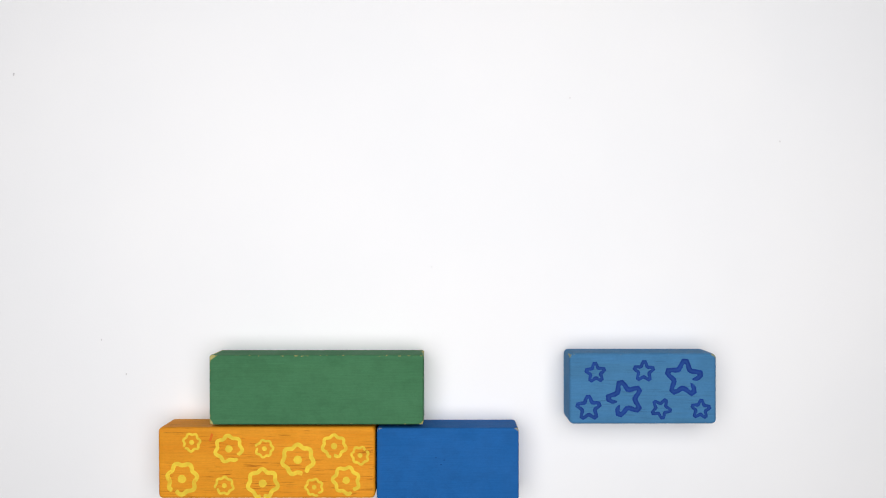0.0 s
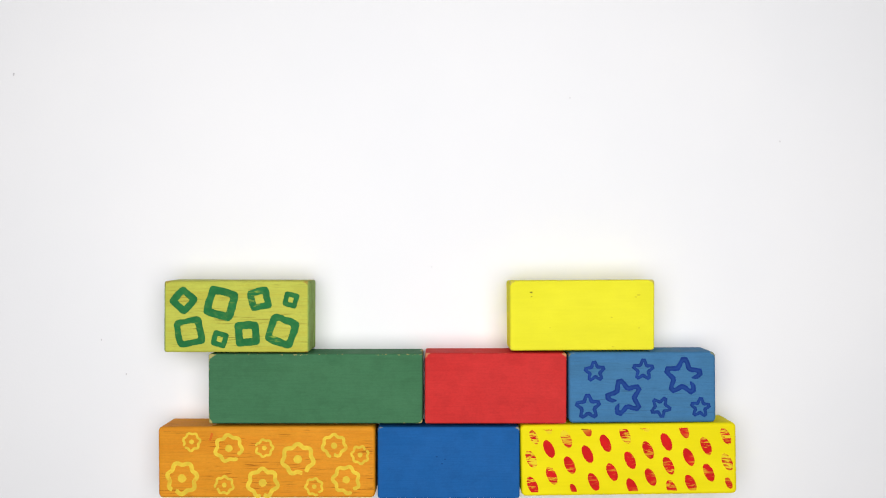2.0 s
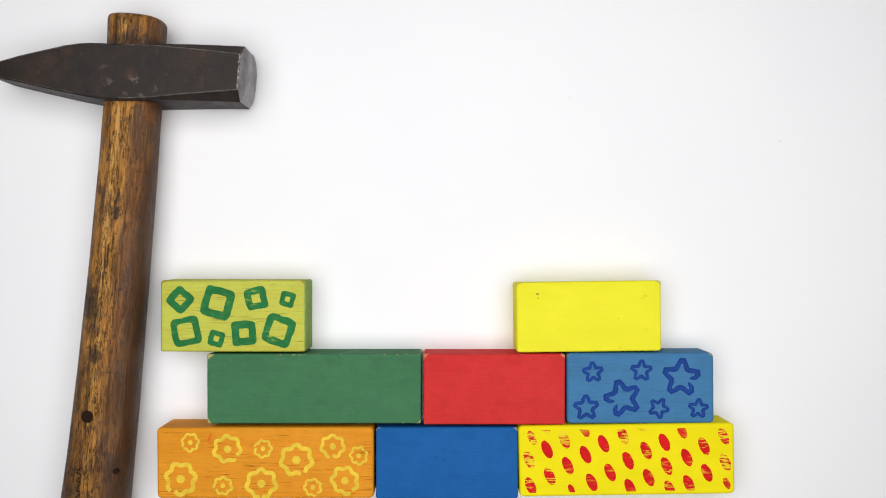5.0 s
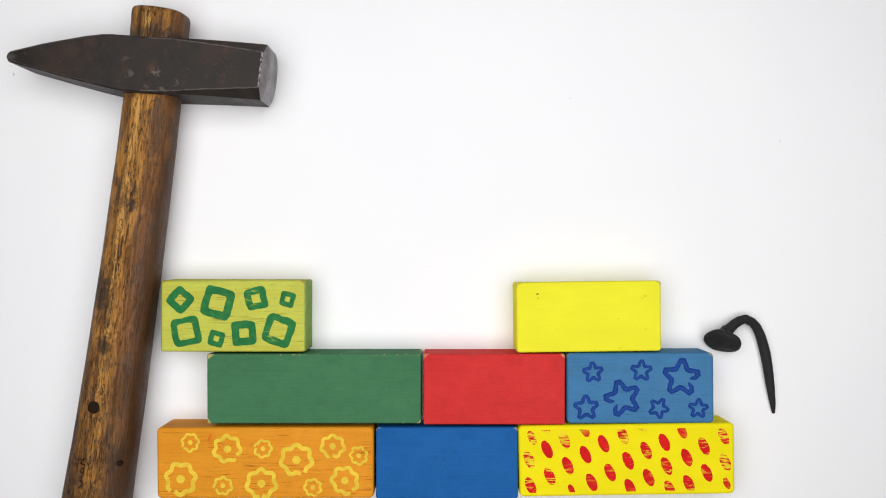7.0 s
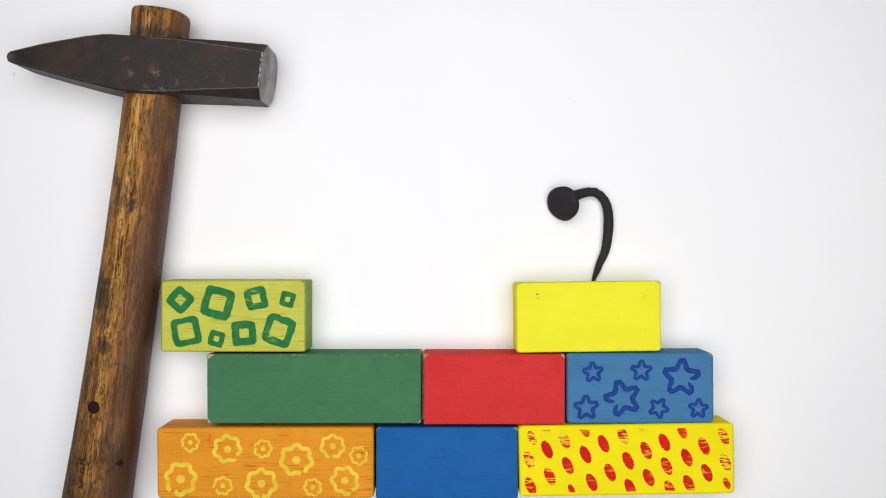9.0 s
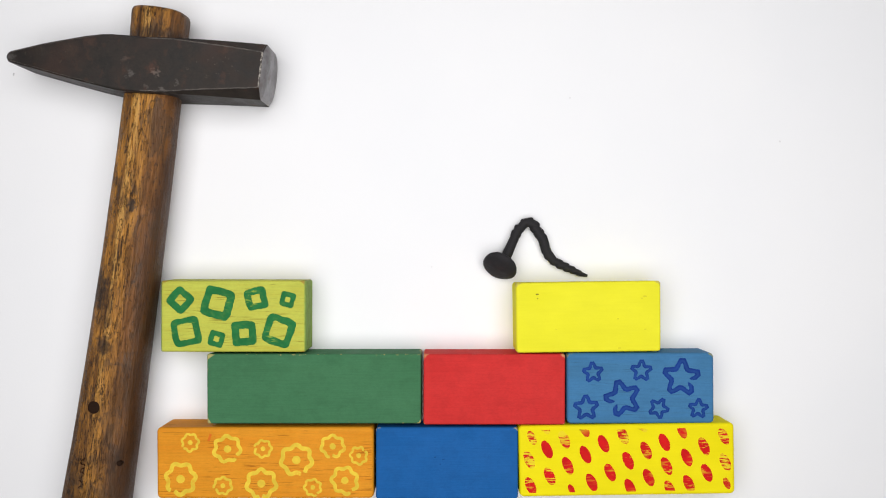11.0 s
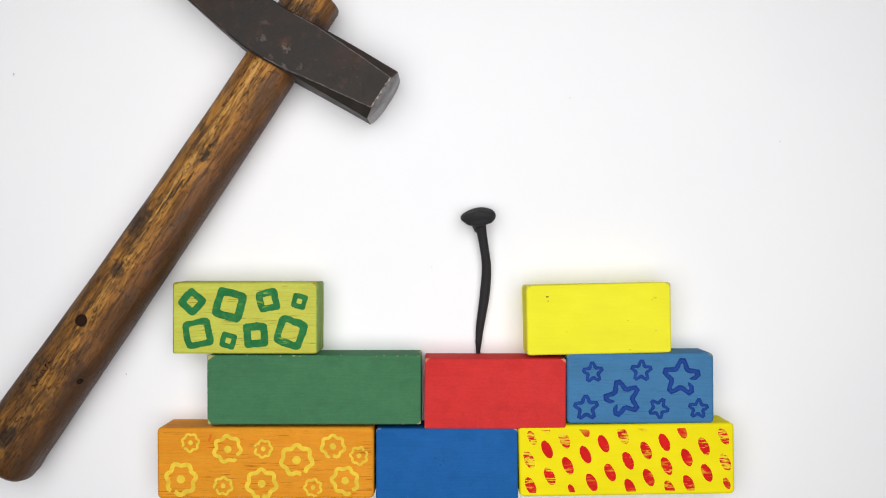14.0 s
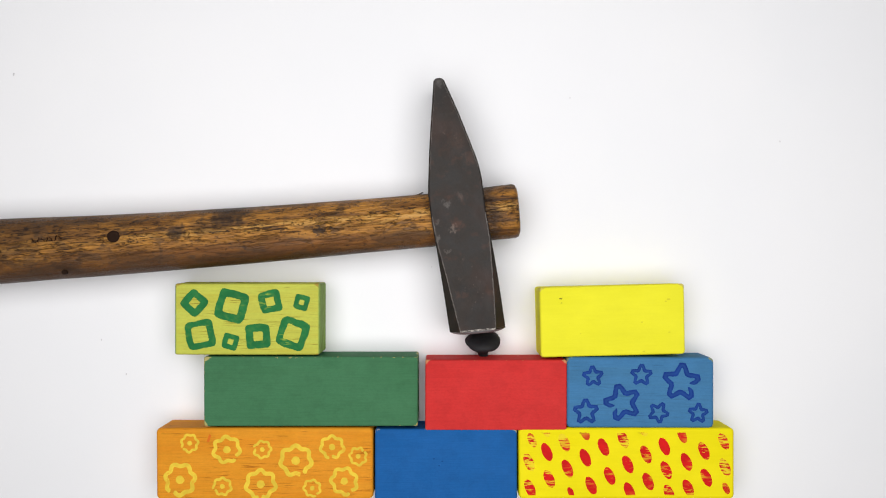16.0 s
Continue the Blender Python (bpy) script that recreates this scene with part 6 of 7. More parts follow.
    walk(shaft[10], [
        (0, at(3.9, -37, -86, 2.24, -1.1)), (5.2, at(3.9, -37, -86, 2.24, -1.1)), (6.1, at(2.86, -37, -86.3, 2.24, -1.1)),
        (6.5, at(2.86, -37, -86.3, 2.24, -1.1)), (6.6, at(15.46, -31.95, -84, 2.24, -1.3)), (6.7, at(19.1, -20.8, -83.2, 2.24, -1.4)),
        (6.8, at(18.91, -19.53, -85.4, 2.24, -1.2)), (6.9, at(22.81, -12.71, -78.8, 2.24, -1.2)), (7, at(20.92, -9.73, -79.7, 2.24, -1.2)),
        (7.1, at(21.27, -13.06, -82.7, 2.24, -1.2)), (7.2, at(18.86, -18.1, -94.2, 2.24, -1.2)), (7.3, at(19.38, -20.23, -93.9, 2.24, -1.3)),
        (7.4, at(18.82, -23.27, -94.7, 2.24, -1.3)), (7.5, at(16.61, -28.45, -91.5, 2.24, -1.2)), (7.6, at(18.48, -29.13, -84.6, 2.24, -1.3)),
        (7.7, at(19.44, -22.51, -90.8, 2.24, -1.4)), (7.8, at(20.6, -16.09, -92.6, 2.24, -1.2)), (7.9, at(18.85, -17.73, -98.5, 2.24, -1.3)),
        (8, at(15.28, -19.76, -106.3, 2.24, -1.2)), (8.1, at(19.79, -20.17, -105.4, 2.24, -1.3)), (8.2, at(27.47, -17.25, -79.8, 2.24, -1.2)),
        (8.3, at(29.45, -5.43, -59, 2.24, -1.2)), (8.4, at(28.89, -2.41, -56.7, 2.24, -1.3)), (8.5, at(26.11, 7.05, -49.3, 2.24, -1.2)),
        (8.6, at(25.41, -1.92, -72.2, 2.24, -1.3)), (8.7, at(25.17, -7.12, -73.4, 2.24, -1.2)), (8.8, at(21.85, -8.99, -93.8, 2.24, -1.3)),
        (8.9, at(19.66, -14.35, -99.6, 2.24, -1.3)), (9, at(19.94, -13.76, -95.7, 2.24, -1.2)), (9.1, at(21.19, -10.48, -97.8, 2.24, -1.3)),
        (9.2, at(16.85, -7.85, -97.2, 2.24, -1.3)), (9.9, at(17.09, -5.69, -89.2, 2.24, -1.4)), (10.6, at(19.34, 5.47, -76.8, 2.24, -1.3)),
        (11.3, at(19.98, 15, -78.1, 2.24, -1.2)), (11.4, at(18.01, 21.67, -33.1, 2.24, -1.2)), (11.5, at(14.97, 25.91, -33.5, 2.24, -1.2)),
        (11.6, at(19.01, 25.59, -9.7, 2.24, -1.4)), (11.7, at(21.2, 23.69, -13.6, 2.24, -1.2)), (11.8, at(15.34, 22.35, -34.1, 2.24, -1.3)),
        (11.9, at(15.2, 22.82, -34.9, 2.24, -1.3)), (12, at(18.34, 18.45, -65.2, 2.24, -1.2)), (12.1, at(20.23, 10.85, -79.7, 2.24, -1.3)),
        (12.2, at(17.5, 12.68, -111.7, 2.24, -1.2)), (12.3, at(15.57, 6.41, -108.7, 2.24, -1.3)), (12.4, at(16.24, -0.52, -103.8, 2.24, -1.3)),
        (12.5, at(16.19, 0.69, -107.6, 2.24, -1.2)), (12.9, at(16.19, 0.69, -107.6, 2.24, -1.2)), (13, at(16.76, -11.2, -106.5, 2.24, -1.2)),
        (13.1, at(12.48, -28.44, -94.8, 2.24, -1.1)), (13.2, at(2.49, -36.7, -98.3, 2.24, -1.1)), (14.8, at(2.49, -36.7, -98.3, 2.24, -1.1)),
        (14.9, at(2.4, -36.47, -100.2, 2.24, -1.1)), (15, at(-3.15, -36.57, -97.3, 2.24, -1.1)), (15.1, at(-0.28, -36.09, -90, 2.24, -1.1)),
        (15.2, at(-0.89, -35.56, -90.2, 2.24, -1.1)), (15.3, at(-0.78, -35.2, -89.9, 2.24, -1.1)), (15.7, at(-0.78, -35.2, -89.9, 2.24, -1.1)),
        (15.8, at(0.52, -31.2, -90, 2.24, -1.1)), (16, at(0.52, -30.96, -90, 2.24, -1.1)),
    ])
    walk(shaft[11], [
        (0, at(4.13, -40, -85.6, 2.18, -1.2)), (5.2, at(4.13, -40, -85.6, 2.18, -1.2)), (6.1, at(3.06, -40, -85.9, 2.18, -1.2)),
        (6.5, at(3.06, -40, -85.9, 2.18, -1.2)), (6.6, at(15.78, -34.66, -82.6, 2.18, -1.4)), (6.7, at(19.4, -23.3, -83.4, 2.18, -1.5)),
        (6.8, at(19.16, -22.29, -84.1, 2.18, -1.3)), (6.9, at(23.36, -15.49, -78.8, 2.18, -1.3)), (7, at(21.41, -12.63, -81.1, 2.18, -1.3)),
        (7.1, at(21.63, -15.85, -82.8, 2.18, -1.3)), (7.2, at(18.64, -20.97, -94.8, 2.18, -1.3)), (7.3, at(19.16, -22.88, -95.2, 2.18, -1.4)),
        (7.4, at(18.56, -25.82, -97, 2.18, -1.4)), (7.5, at(16.52, -31.2, -91.9, 2.18, -1.4)), (7.6, at(18.72, -31.78, -85.2, 2.18, -1.4)),
        (7.7, at(19.39, -25.05, -91.7, 2.18, -1.5)), (7.8, at(20.44, -18.94, -93.8, 2.18, -1.3)), (7.9, at(18.43, -20.4, -99.3, 2.18, -1.4)),
        (8, at(14.46, -22.47, -107.6, 2.18, -1.3)), (8.1, at(19.04, -22.76, -106.9, 2.18, -1.4)), (8.2, at(27.81, -20.02, -86, 2.18, -1.3)),
        (8.3, at(30.73, -7.93, -66.4, 2.18, -1.3)), (8.4, at(30.25, -4.64, -60.7, 2.18, -1.4)), (8.5, at(27.9, 4.8, -54, 2.18, -1.3)),
        (8.6, at(26.11, -4.48, -77.2, 2.18, -1.4)), (8.7, at(25.82, -9.81, -79, 2.18, -1.3)), (8.8, at(21.6, -11.6, -97.3, 2.18, -1.4)),
        (8.9, at(19.15, -16.91, -102.9, 2.18, -1.4)), (9, at(19.61, -16.54, -98.1, 2.18, -1.3)), (9.1, at(20.72, -13.07, -102.5, 2.18, -1.4)),
        (9.2, at(16.44, -10.44, -100.4, 2.18, -1.4)), (9.9, at(17.05, -8.09, -93, 2.18, -1.5)), (10.6, at(20.03, 3.02, -71.8, 2.18, -1.5)),
        (11.3, at(21.04, 12.27, -59.2, 2.18, -1.3)), (11.4, at(20.36, 20.16, -32.3, 2.18, -1.3)), (11.5, at(17.26, 24.16, -41.2, 2.18, -1.3)),
        (11.6, at(21.54, 25.34, -1.4, 2.18, -1.5)), (11.7, at(23.99, 22.87, -19, 2.18, -1.3)), (11.8, at(17.62, 21.14, -21.7, 2.18, -1.4)),
        (11.9, at(17.59, 21.68, -16.2, 2.18, -1.4)), (12, at(19.27, 15.66, -78, 2.18, -1.3)), (12.1, at(20.67, 8.21, -81.4, 2.18, -1.4)),
        (12.2, at(16.41, 9.93, -111.6, 2.18, -1.3)), (12.3, at(14.91, 3.91, -101.1, 2.18, -1.4)), (12.4, at(15.69, -3.11, -100.3, 2.18, -1.4)),
        (12.5, at(15.42, -2.2, -102.4, 2.18, -1.2)), (12.9, at(15.42, -2.2, -102.4, 2.18, -1.2)), (13, at(15.95, -13.98, -105.8, 2.18, -1.3)),
        (13.1, at(12.25, -31.5, -94.1, 2.18, -1.2)), (13.2, at(2.03, -39.79, -98.8, 2.18, -1.2)), (14.8, at(2.03, -39.79, -98.8, 2.18, -1.2)),
        (14.9, at(1.84, -39.54, -100.5, 2.18, -1.2)), (15, at(-3.45, -39.61, -94.1, 2.18, -1.2)), (15.1, at(-0.28, -39.15, -89.9, 2.18, -1.2)),
        (15.2, at(-0.9, -38.63, -90.1, 2.18, -1.2)), (15.3, at(-0.78, -38.26, -89.9, 2.18, -1.2)), (15.7, at(-0.78, -38.26, -89.9, 2.18, -1.2)),
        (15.8, at(0.52, -34.27, -90, 2.18, -1.2)), (16, at(0.52, -34.02, -90, 2.18, -1.2)),
    ])
    walk(shaft[12], [
        (0, at(4.39, -43, -84.2, 2.11, -1.7)), (5.2, at(4.39, -43, -84.2, 2.11, -1.7)), (6.1, at(3.31, -43, -84.6, 2.11, -1.7)),
        (6.5, at(3.31, -43, -84.6, 2.11, -1.7)), (6.6, at(16.18, -37.38, -80.7, 2.11, -1.9)), (6.7, at(19.69, -25.8, -83.1, 2.11, -2)),
        (6.8, at(19.47, -25.05, -83.2, 2.11, -1.9)), (6.9, at(23.92, -18.28, -78.3, 2.11, -1.8)), (7, at(21.86, -15.54, -81.5, 2.11, -1.8)),
        (7.1, at(21.97, -18.65, -83.4, 2.11, -1.8)), (7.2, at(18.4, -23.86, -94.6, 2.11, -1.8)), (7.3, at(18.92, -25.52, -95.2, 2.11, -1.9)),
        (7.4, at(18.2, -28.37, -99, 2.11, -2)), (7.5, at(16.43, -33.96, -91.8, 2.11, -1.9)), (7.6, at(18.94, -34.43, -85.3, 2.11, -1.9)),
        (7.7, at(19.32, -27.6, -91.3, 2.11, -2)), (7.8, at(20.22, -21.79, -95.1, 2.11, -1.8)), (7.9, at(17.98, -23.06, -99.8, 2.11, -1.9)),
        (8, at(13.57, -25.16, -108.8, 2.11, -1.8)), (8.1, at(18.27, -25.35, -106.4, 2.11, -1.9)), (8.2, at(27.9, -22.82, -90.7, 2.11, -1.8)),
        (8.3, at(31.71, -10.57, -72.8, 2.11, -1.8)), (8.4, at(31.43, -6.98, -65.7, 2.11, -2)), (8.5, at(29.51, 2.41, -57.9, 2.11, -1.8)),
        (8.6, at(26.64, -7.09, -79.8, 2.11, -1.9)), (8.7, at(26.24, -12.54, -83.8, 2.11, -1.9)), (8.8, at(21.22, -14.2, -99, 2.11, -2)),
        (8.9, at(18.48, -19.44, -106.9, 2.11, -2)), (9, at(19.11, -19.3, -102.1, 2.11, -1.8)), (9.1, at(20.1, -15.63, -104.9, 2.11, -2)),
        (9.2, at(15.93, -13.01, -102.1, 2.11, -2)), (9.9, at(16.88, -10.49, -95.2, 2.11, -2.1)), (10.6, at(21.06, 0.7, -60.3, 2.11, -2)),
        (11.3, at(22.98, 10.11, -37.1, 2.11, -1.8)), (11.4, at(22.77, 18.72, -29.3, 2.11, -1.8)), (11.5, at(19.7, 22.7, -20.3, 2.11, -1.8)),
        (11.6, at(24.08, 25.49, 8, 2.11, -2)), (11.7, at(26.79, 22.51, 4.3, 2.11, -1.9)), (11.8, at(20.12, 20.47, -8.5, 2.11, -2)),
        (11.9, at(20.22, 21.32, 0.6, 2.11, -1.9)), (12, at(20.19, 12.87, -65.4, 2.11, -1.8)), (12.1, at(21.16, 5.59, -77.4, 2.11, -1.9)),
        (12.2, at(15.8, 7.06, -92.4, 2.11, -1.8)), (12.3, at(14.65, 1.34, -90.2, 2.11, -2)), (12.4, at(15.41, -5.74, -91.7, 2.11, -2)),
        (12.5, at(14.89, -5.14, -98, 2.11, -1.7)), (12.9, at(14.89, -5.14, -98, 2.11, -1.7)), (13, at(15.29, -16.81, -100.5, 2.11, -1.8)),
        (13.1, at(12.06, -34.56, -93, 2.11, -1.7)), (13.2, at(1.56, -42.87, -98.5, 2.11, -1.7)), (14.8, at(1.56, -42.87, -98.5, 2.11, -1.7)),
        (14.9, at(1.31, -42.62, -99, 2.11, -1.6)), (15, at(-3.64, -42.67, -93, 2.11, -1.7)), (15.1, at(-0.27, -42.22, -89.9, 2.11, -1.7)),
        (15.2, at(-0.9, -41.7, -90.1, 2.11, -1.7)), (15.3, at(-0.77, -41.33, -89.8, 2.11, -1.7)), (15.7, at(-0.77, -41.33, -89.8, 2.11, -1.7)),
        (15.8, at(0.52, -37.34, -89.9, 2.11, -1.7)), (16, at(0.52, -37.09, -89.9, 2.11, -1.7)),
    ])
    walk(shaft[13], [
        (0, at(4.71, -46.01, -83.7, 2, -2.1)), (5.2, at(4.71, -46.01, -83.7, 2, -2.1)), (6.1, at(3.61, -46.01, -84.1, 2, -2.1)),
        (6.5, at(3.61, -46.01, -84.1, 2, -2.1)), (6.6, at(16.65, -40.1, -79.8, 2, -2.3)), (6.7, at(19.99, -28.3, -83.2, 2, -2.5)),
        (6.8, at(19.81, -27.82, -82.9, 2, -2.3)), (6.9, at(24.49, -21.07, -78.9, 2, -2.2)), (7, at(22.29, -18.45, -81.7, 2, -2.1)),
        (7.1, at(22.26, -21.46, -84.6, 2, -2.2)), (7.2, at(18.17, -26.74, -94.7, 2, -2.2)), (7.3, at(18.66, -28.17, -96, 2, -2.4)),
        (7.4, at(17.73, -30.89, -102.2, 2, -2.5)), (7.5, at(16.33, -36.72, -92.5, 2, -2.3)), (7.6, at(19.15, -37.09, -85.5, 2, -2.4)),
        (7.7, at(19.27, -30.14, -91.2, 2, -2.5)), (7.8, at(19.9, -24.63, -97.8, 2, -2.2)), (7.9, at(17.52, -25.73, -100.2, 2, -2.3)),
        (8, at(12.61, -27.82, -110.8, 2, -2.2)), (8.1, at(17.5, -27.94, -106.6, 2, -2.3)), (8.2, at(27.8, -25.62, -93.3, 2, -2.2)),
        (8.3, at(32.45, -13.29, -76.7, 2, -2.2)), (8.4, at(32.42, -9.4, -70, 2, -2.4)), (8.5, at(30.93, -0.1, -63.3, 2, -2.2)),
        (8.6, at(27.08, -9.71, -81.4, 2, -2.4)), (8.7, at(26.45, -15.3, -87.4, 2, -2.3)), (8.8, at(20.79, -16.79, -100.1, 2, -2.4)),
        (8.9, at(17.66, -21.92, -109.8, 2, -2.4)), (9, at(18.34, -21.98, -110.3, 2, -2.3)), (9.1, at(19.39, -18.17, -106.3, 2, -2.4)),
        (9.2, at(15.36, -15.58, -103.1, 2, -2.4)), (9.9, at(16.63, -12.89, -96.6, 2, -2.6)), (10.6, at(22.55, -1.36, -47.9, 2, -2.5)),
        (11.3, at(25.61, 8.92, -11.5, 2, -2.2)), (11.4, at(25.3, 17.52, -21.5, 2, -2.3)), (11.5, at(22.5, 22.18, -0.9, 2, -2.2)),
        (11.6, at(26.59, 25.96, 13.2, 2, -2.5)), (11.7, at(29.5, 23.29, 27.5, 2, -2.2)), (11.8, at(22.71, 20.19, -3.9, 2, -2.4)),
        (11.9, at(22.9, 21.49, 6.8, 2, -2.3)), (12, at(21.88, 10.52, -43.4, 2, -2.2)), (12.1, at(21.97, 3.04, -67.5, 2, -2.4)),
        (12.2, at(15.92, 4.1, -82.9, 2, -2.1)), (12.3, at(14.76, -1.25, -85, 2, -2.4)), (12.4, at(15.49, -8.39, -84.9, 2, -2.4)),
        (12.5, at(14.67, -8.12, -90.7, 2, -2.1)), (12.9, at(14.67, -8.12, -90.7, 2, -2.1)), (13, at(14.91, -19.68, -94.7, 2, -2.2)),
        (13.1, at(11.91, -37.63, -92.4, 2, -2)), (13.2, at(1.09, -45.96, -98.7, 2, -2)), (14.8, at(1.09, -45.96, -98.7, 2, -2)),
        (14.9, at(0.84, -45.71, -98.5, 2, -2)), (15, at(-3.79, -45.73, -92.5, 2, -2.1)), (15.1, at(-0.26, -45.29, -89.8, 2, -2)),
        (15.2, at(-0.91, -44.78, -90.1, 2, -2)), (15.3, at(-0.76, -44.41, -89.8, 2, -2)), (15.7, at(-0.76, -44.41, -89.8, 2, -2)),
        (15.8, at(0.53, -40.42, -89.9, 2, -2)), (16, at(0.53, -40.17, -89.9, 2, -2)),
    ])
    walk(shaft[14], [
        (0, at(5.07, -49.03, -83, 1.89, -2.5)), (5.2, at(5.07, -49.03, -83, 1.89, -2.5)), (6.1, at(3.93, -49.03, -83.7, 1.89, -2.5)),
        (6.5, at(3.93, -49.03, -83.7, 1.89, -2.5)), (6.6, at(17.16, -42.82, -78.6, 1.89, -2.8)), (6.7, at(20.3, -30.82, -82.7, 1.89, -3)),
        (6.8, at(20.17, -30.6, -82.4, 1.89, -2.8)), (6.9, at(25.04, -23.88, -78.9, 1.89, -2.7)), (7, at(22.74, -21.38, -81.1, 1.89, -2.6)),
        (7.1, at(22.52, -24.29, -85, 1.89, -2.7)), (7.2, at(17.93, -29.64, -94.7, 1.89, -2.7)), (7.3, at(18.36, -30.81, -97, 1.89, -2.9)),
        (7.4, at(17.1, -33.38, -106.2, 1.89, -3)), (7.5, at(16.21, -39.48, -92.4, 1.89, -2.8)), (7.6, at(19.37, -39.75, -85.2, 1.89, -2.9)),
        (7.7, at(19.2, -32.69, -91.8, 1.89, -3)), (7.8, at(19.44, -27.46, -100.8, 1.89, -2.7)), (7.9, at(17.04, -28.39, -100, 1.89, -2.9)),
        (8, at(11.56, -30.45, -113, 1.89, -2.7)), (8.1, at(16.7, -30.52, -107.9, 1.89, -2.9)), (8.2, at(27.61, -28.42, -94.3, 1.89, -2.7)),
        (8.3, at(33.04, -16.05, -79.3, 1.89, -2.7)), (8.4, at(33.27, -11.88, -72.2, 1.89, -2.9)), (8.5, at(32.16, -2.71, -66.4, 1.89, -2.7)),
        (8.6, at(27.46, -12.34, -81.9, 1.89, -2.9)), (8.7, at(26.49, -18.07, -90.7, 1.89, -2.8)), (8.8, at(20.32, -19.38, -100.3, 1.89, -2.9)),
        (8.9, at(16.74, -24.37, -111.1, 1.89, -3)), (9, at(17.27, -24.56, -114.5, 1.89, -2.8)), (9.1, at(18.65, -20.69, -106.7, 1.89, -2.9)),
        (9.2, at(14.75, -18.13, -103.4, 1.89, -2.9)), (9.9, at(16.34, -15.28, -97, 1.89, -3.2)), (10.6, at(24.38, -3.15, -40.8, 1.89, -3)),
        (11.3, at(28.57, 8.56, -2.5, 1.89, -2.6)), (11.4, at(27.99, 16.75, -10.5, 1.89, -2.8)), (11.5, at(25.41, 22.22, 2.5, 1.89, -2.7)),
        (11.6, at(29.04, 26.71, 20.7, 1.89, -3)), (11.7, at(32.06, 24.69, 30, 1.89, -2.6)), (11.8, at(25.32, 20.06, -1.8, 1.89, -3)),
        (11.9, at(25.58, 21.87, 9.5, 1.89, -2.9)), (12, at(24.16, 8.63, -35.7, 1.89, -2.6)), (12.1, at(23.18, 0.66, -58.4, 1.89, -2.9)),
        (12.2, at(16.46, 1.17, -76.2, 1.89, -2.6)), (12.3, at(15.05, -3.83, -82.2, 1.89, -3)), (12.4, at(15.81, -11.03, -81.5, 1.89, -2.9)),
        (12.5, at(14.84, -11.11, -82.5, 1.89, -2.6)), (12.9, at(14.84, -11.11, -82.5, 1.89, -2.6)), (13, at(14.8, -22.59, -89.5, 1.89, -2.7)),
        (13.1, at(11.78, -40.7, -92.5, 1.89, -2.5)), (13.2, at(0.67, -49.07, -96.7, 1.89, -2.5)), (14.8, at(0.67, -49.07, -96.7, 1.89, -2.5)),
        (14.9, at(0.43, -48.81, -96.6, 1.89, -2.5)), (15, at(-3.92, -48.8, -92.2, 1.89, -2.5)), (15.1, at(-0.25, -48.37, -89.8, 1.89, -2.5)),
        (15.2, at(-0.91, -47.86, -90.1, 1.89, -2.5)), (15.3, at(-0.75, -47.5, -89.8, 1.89, -2.5)), (15.7, at(-0.75, -47.5, -89.8, 1.89, -2.5)),
        (15.8, at(0.53, -43.5, -89.9, 1.89, -2.5)), (16, at(0.53, -43.26, -89.9, 1.89, -2.5)),
    ])
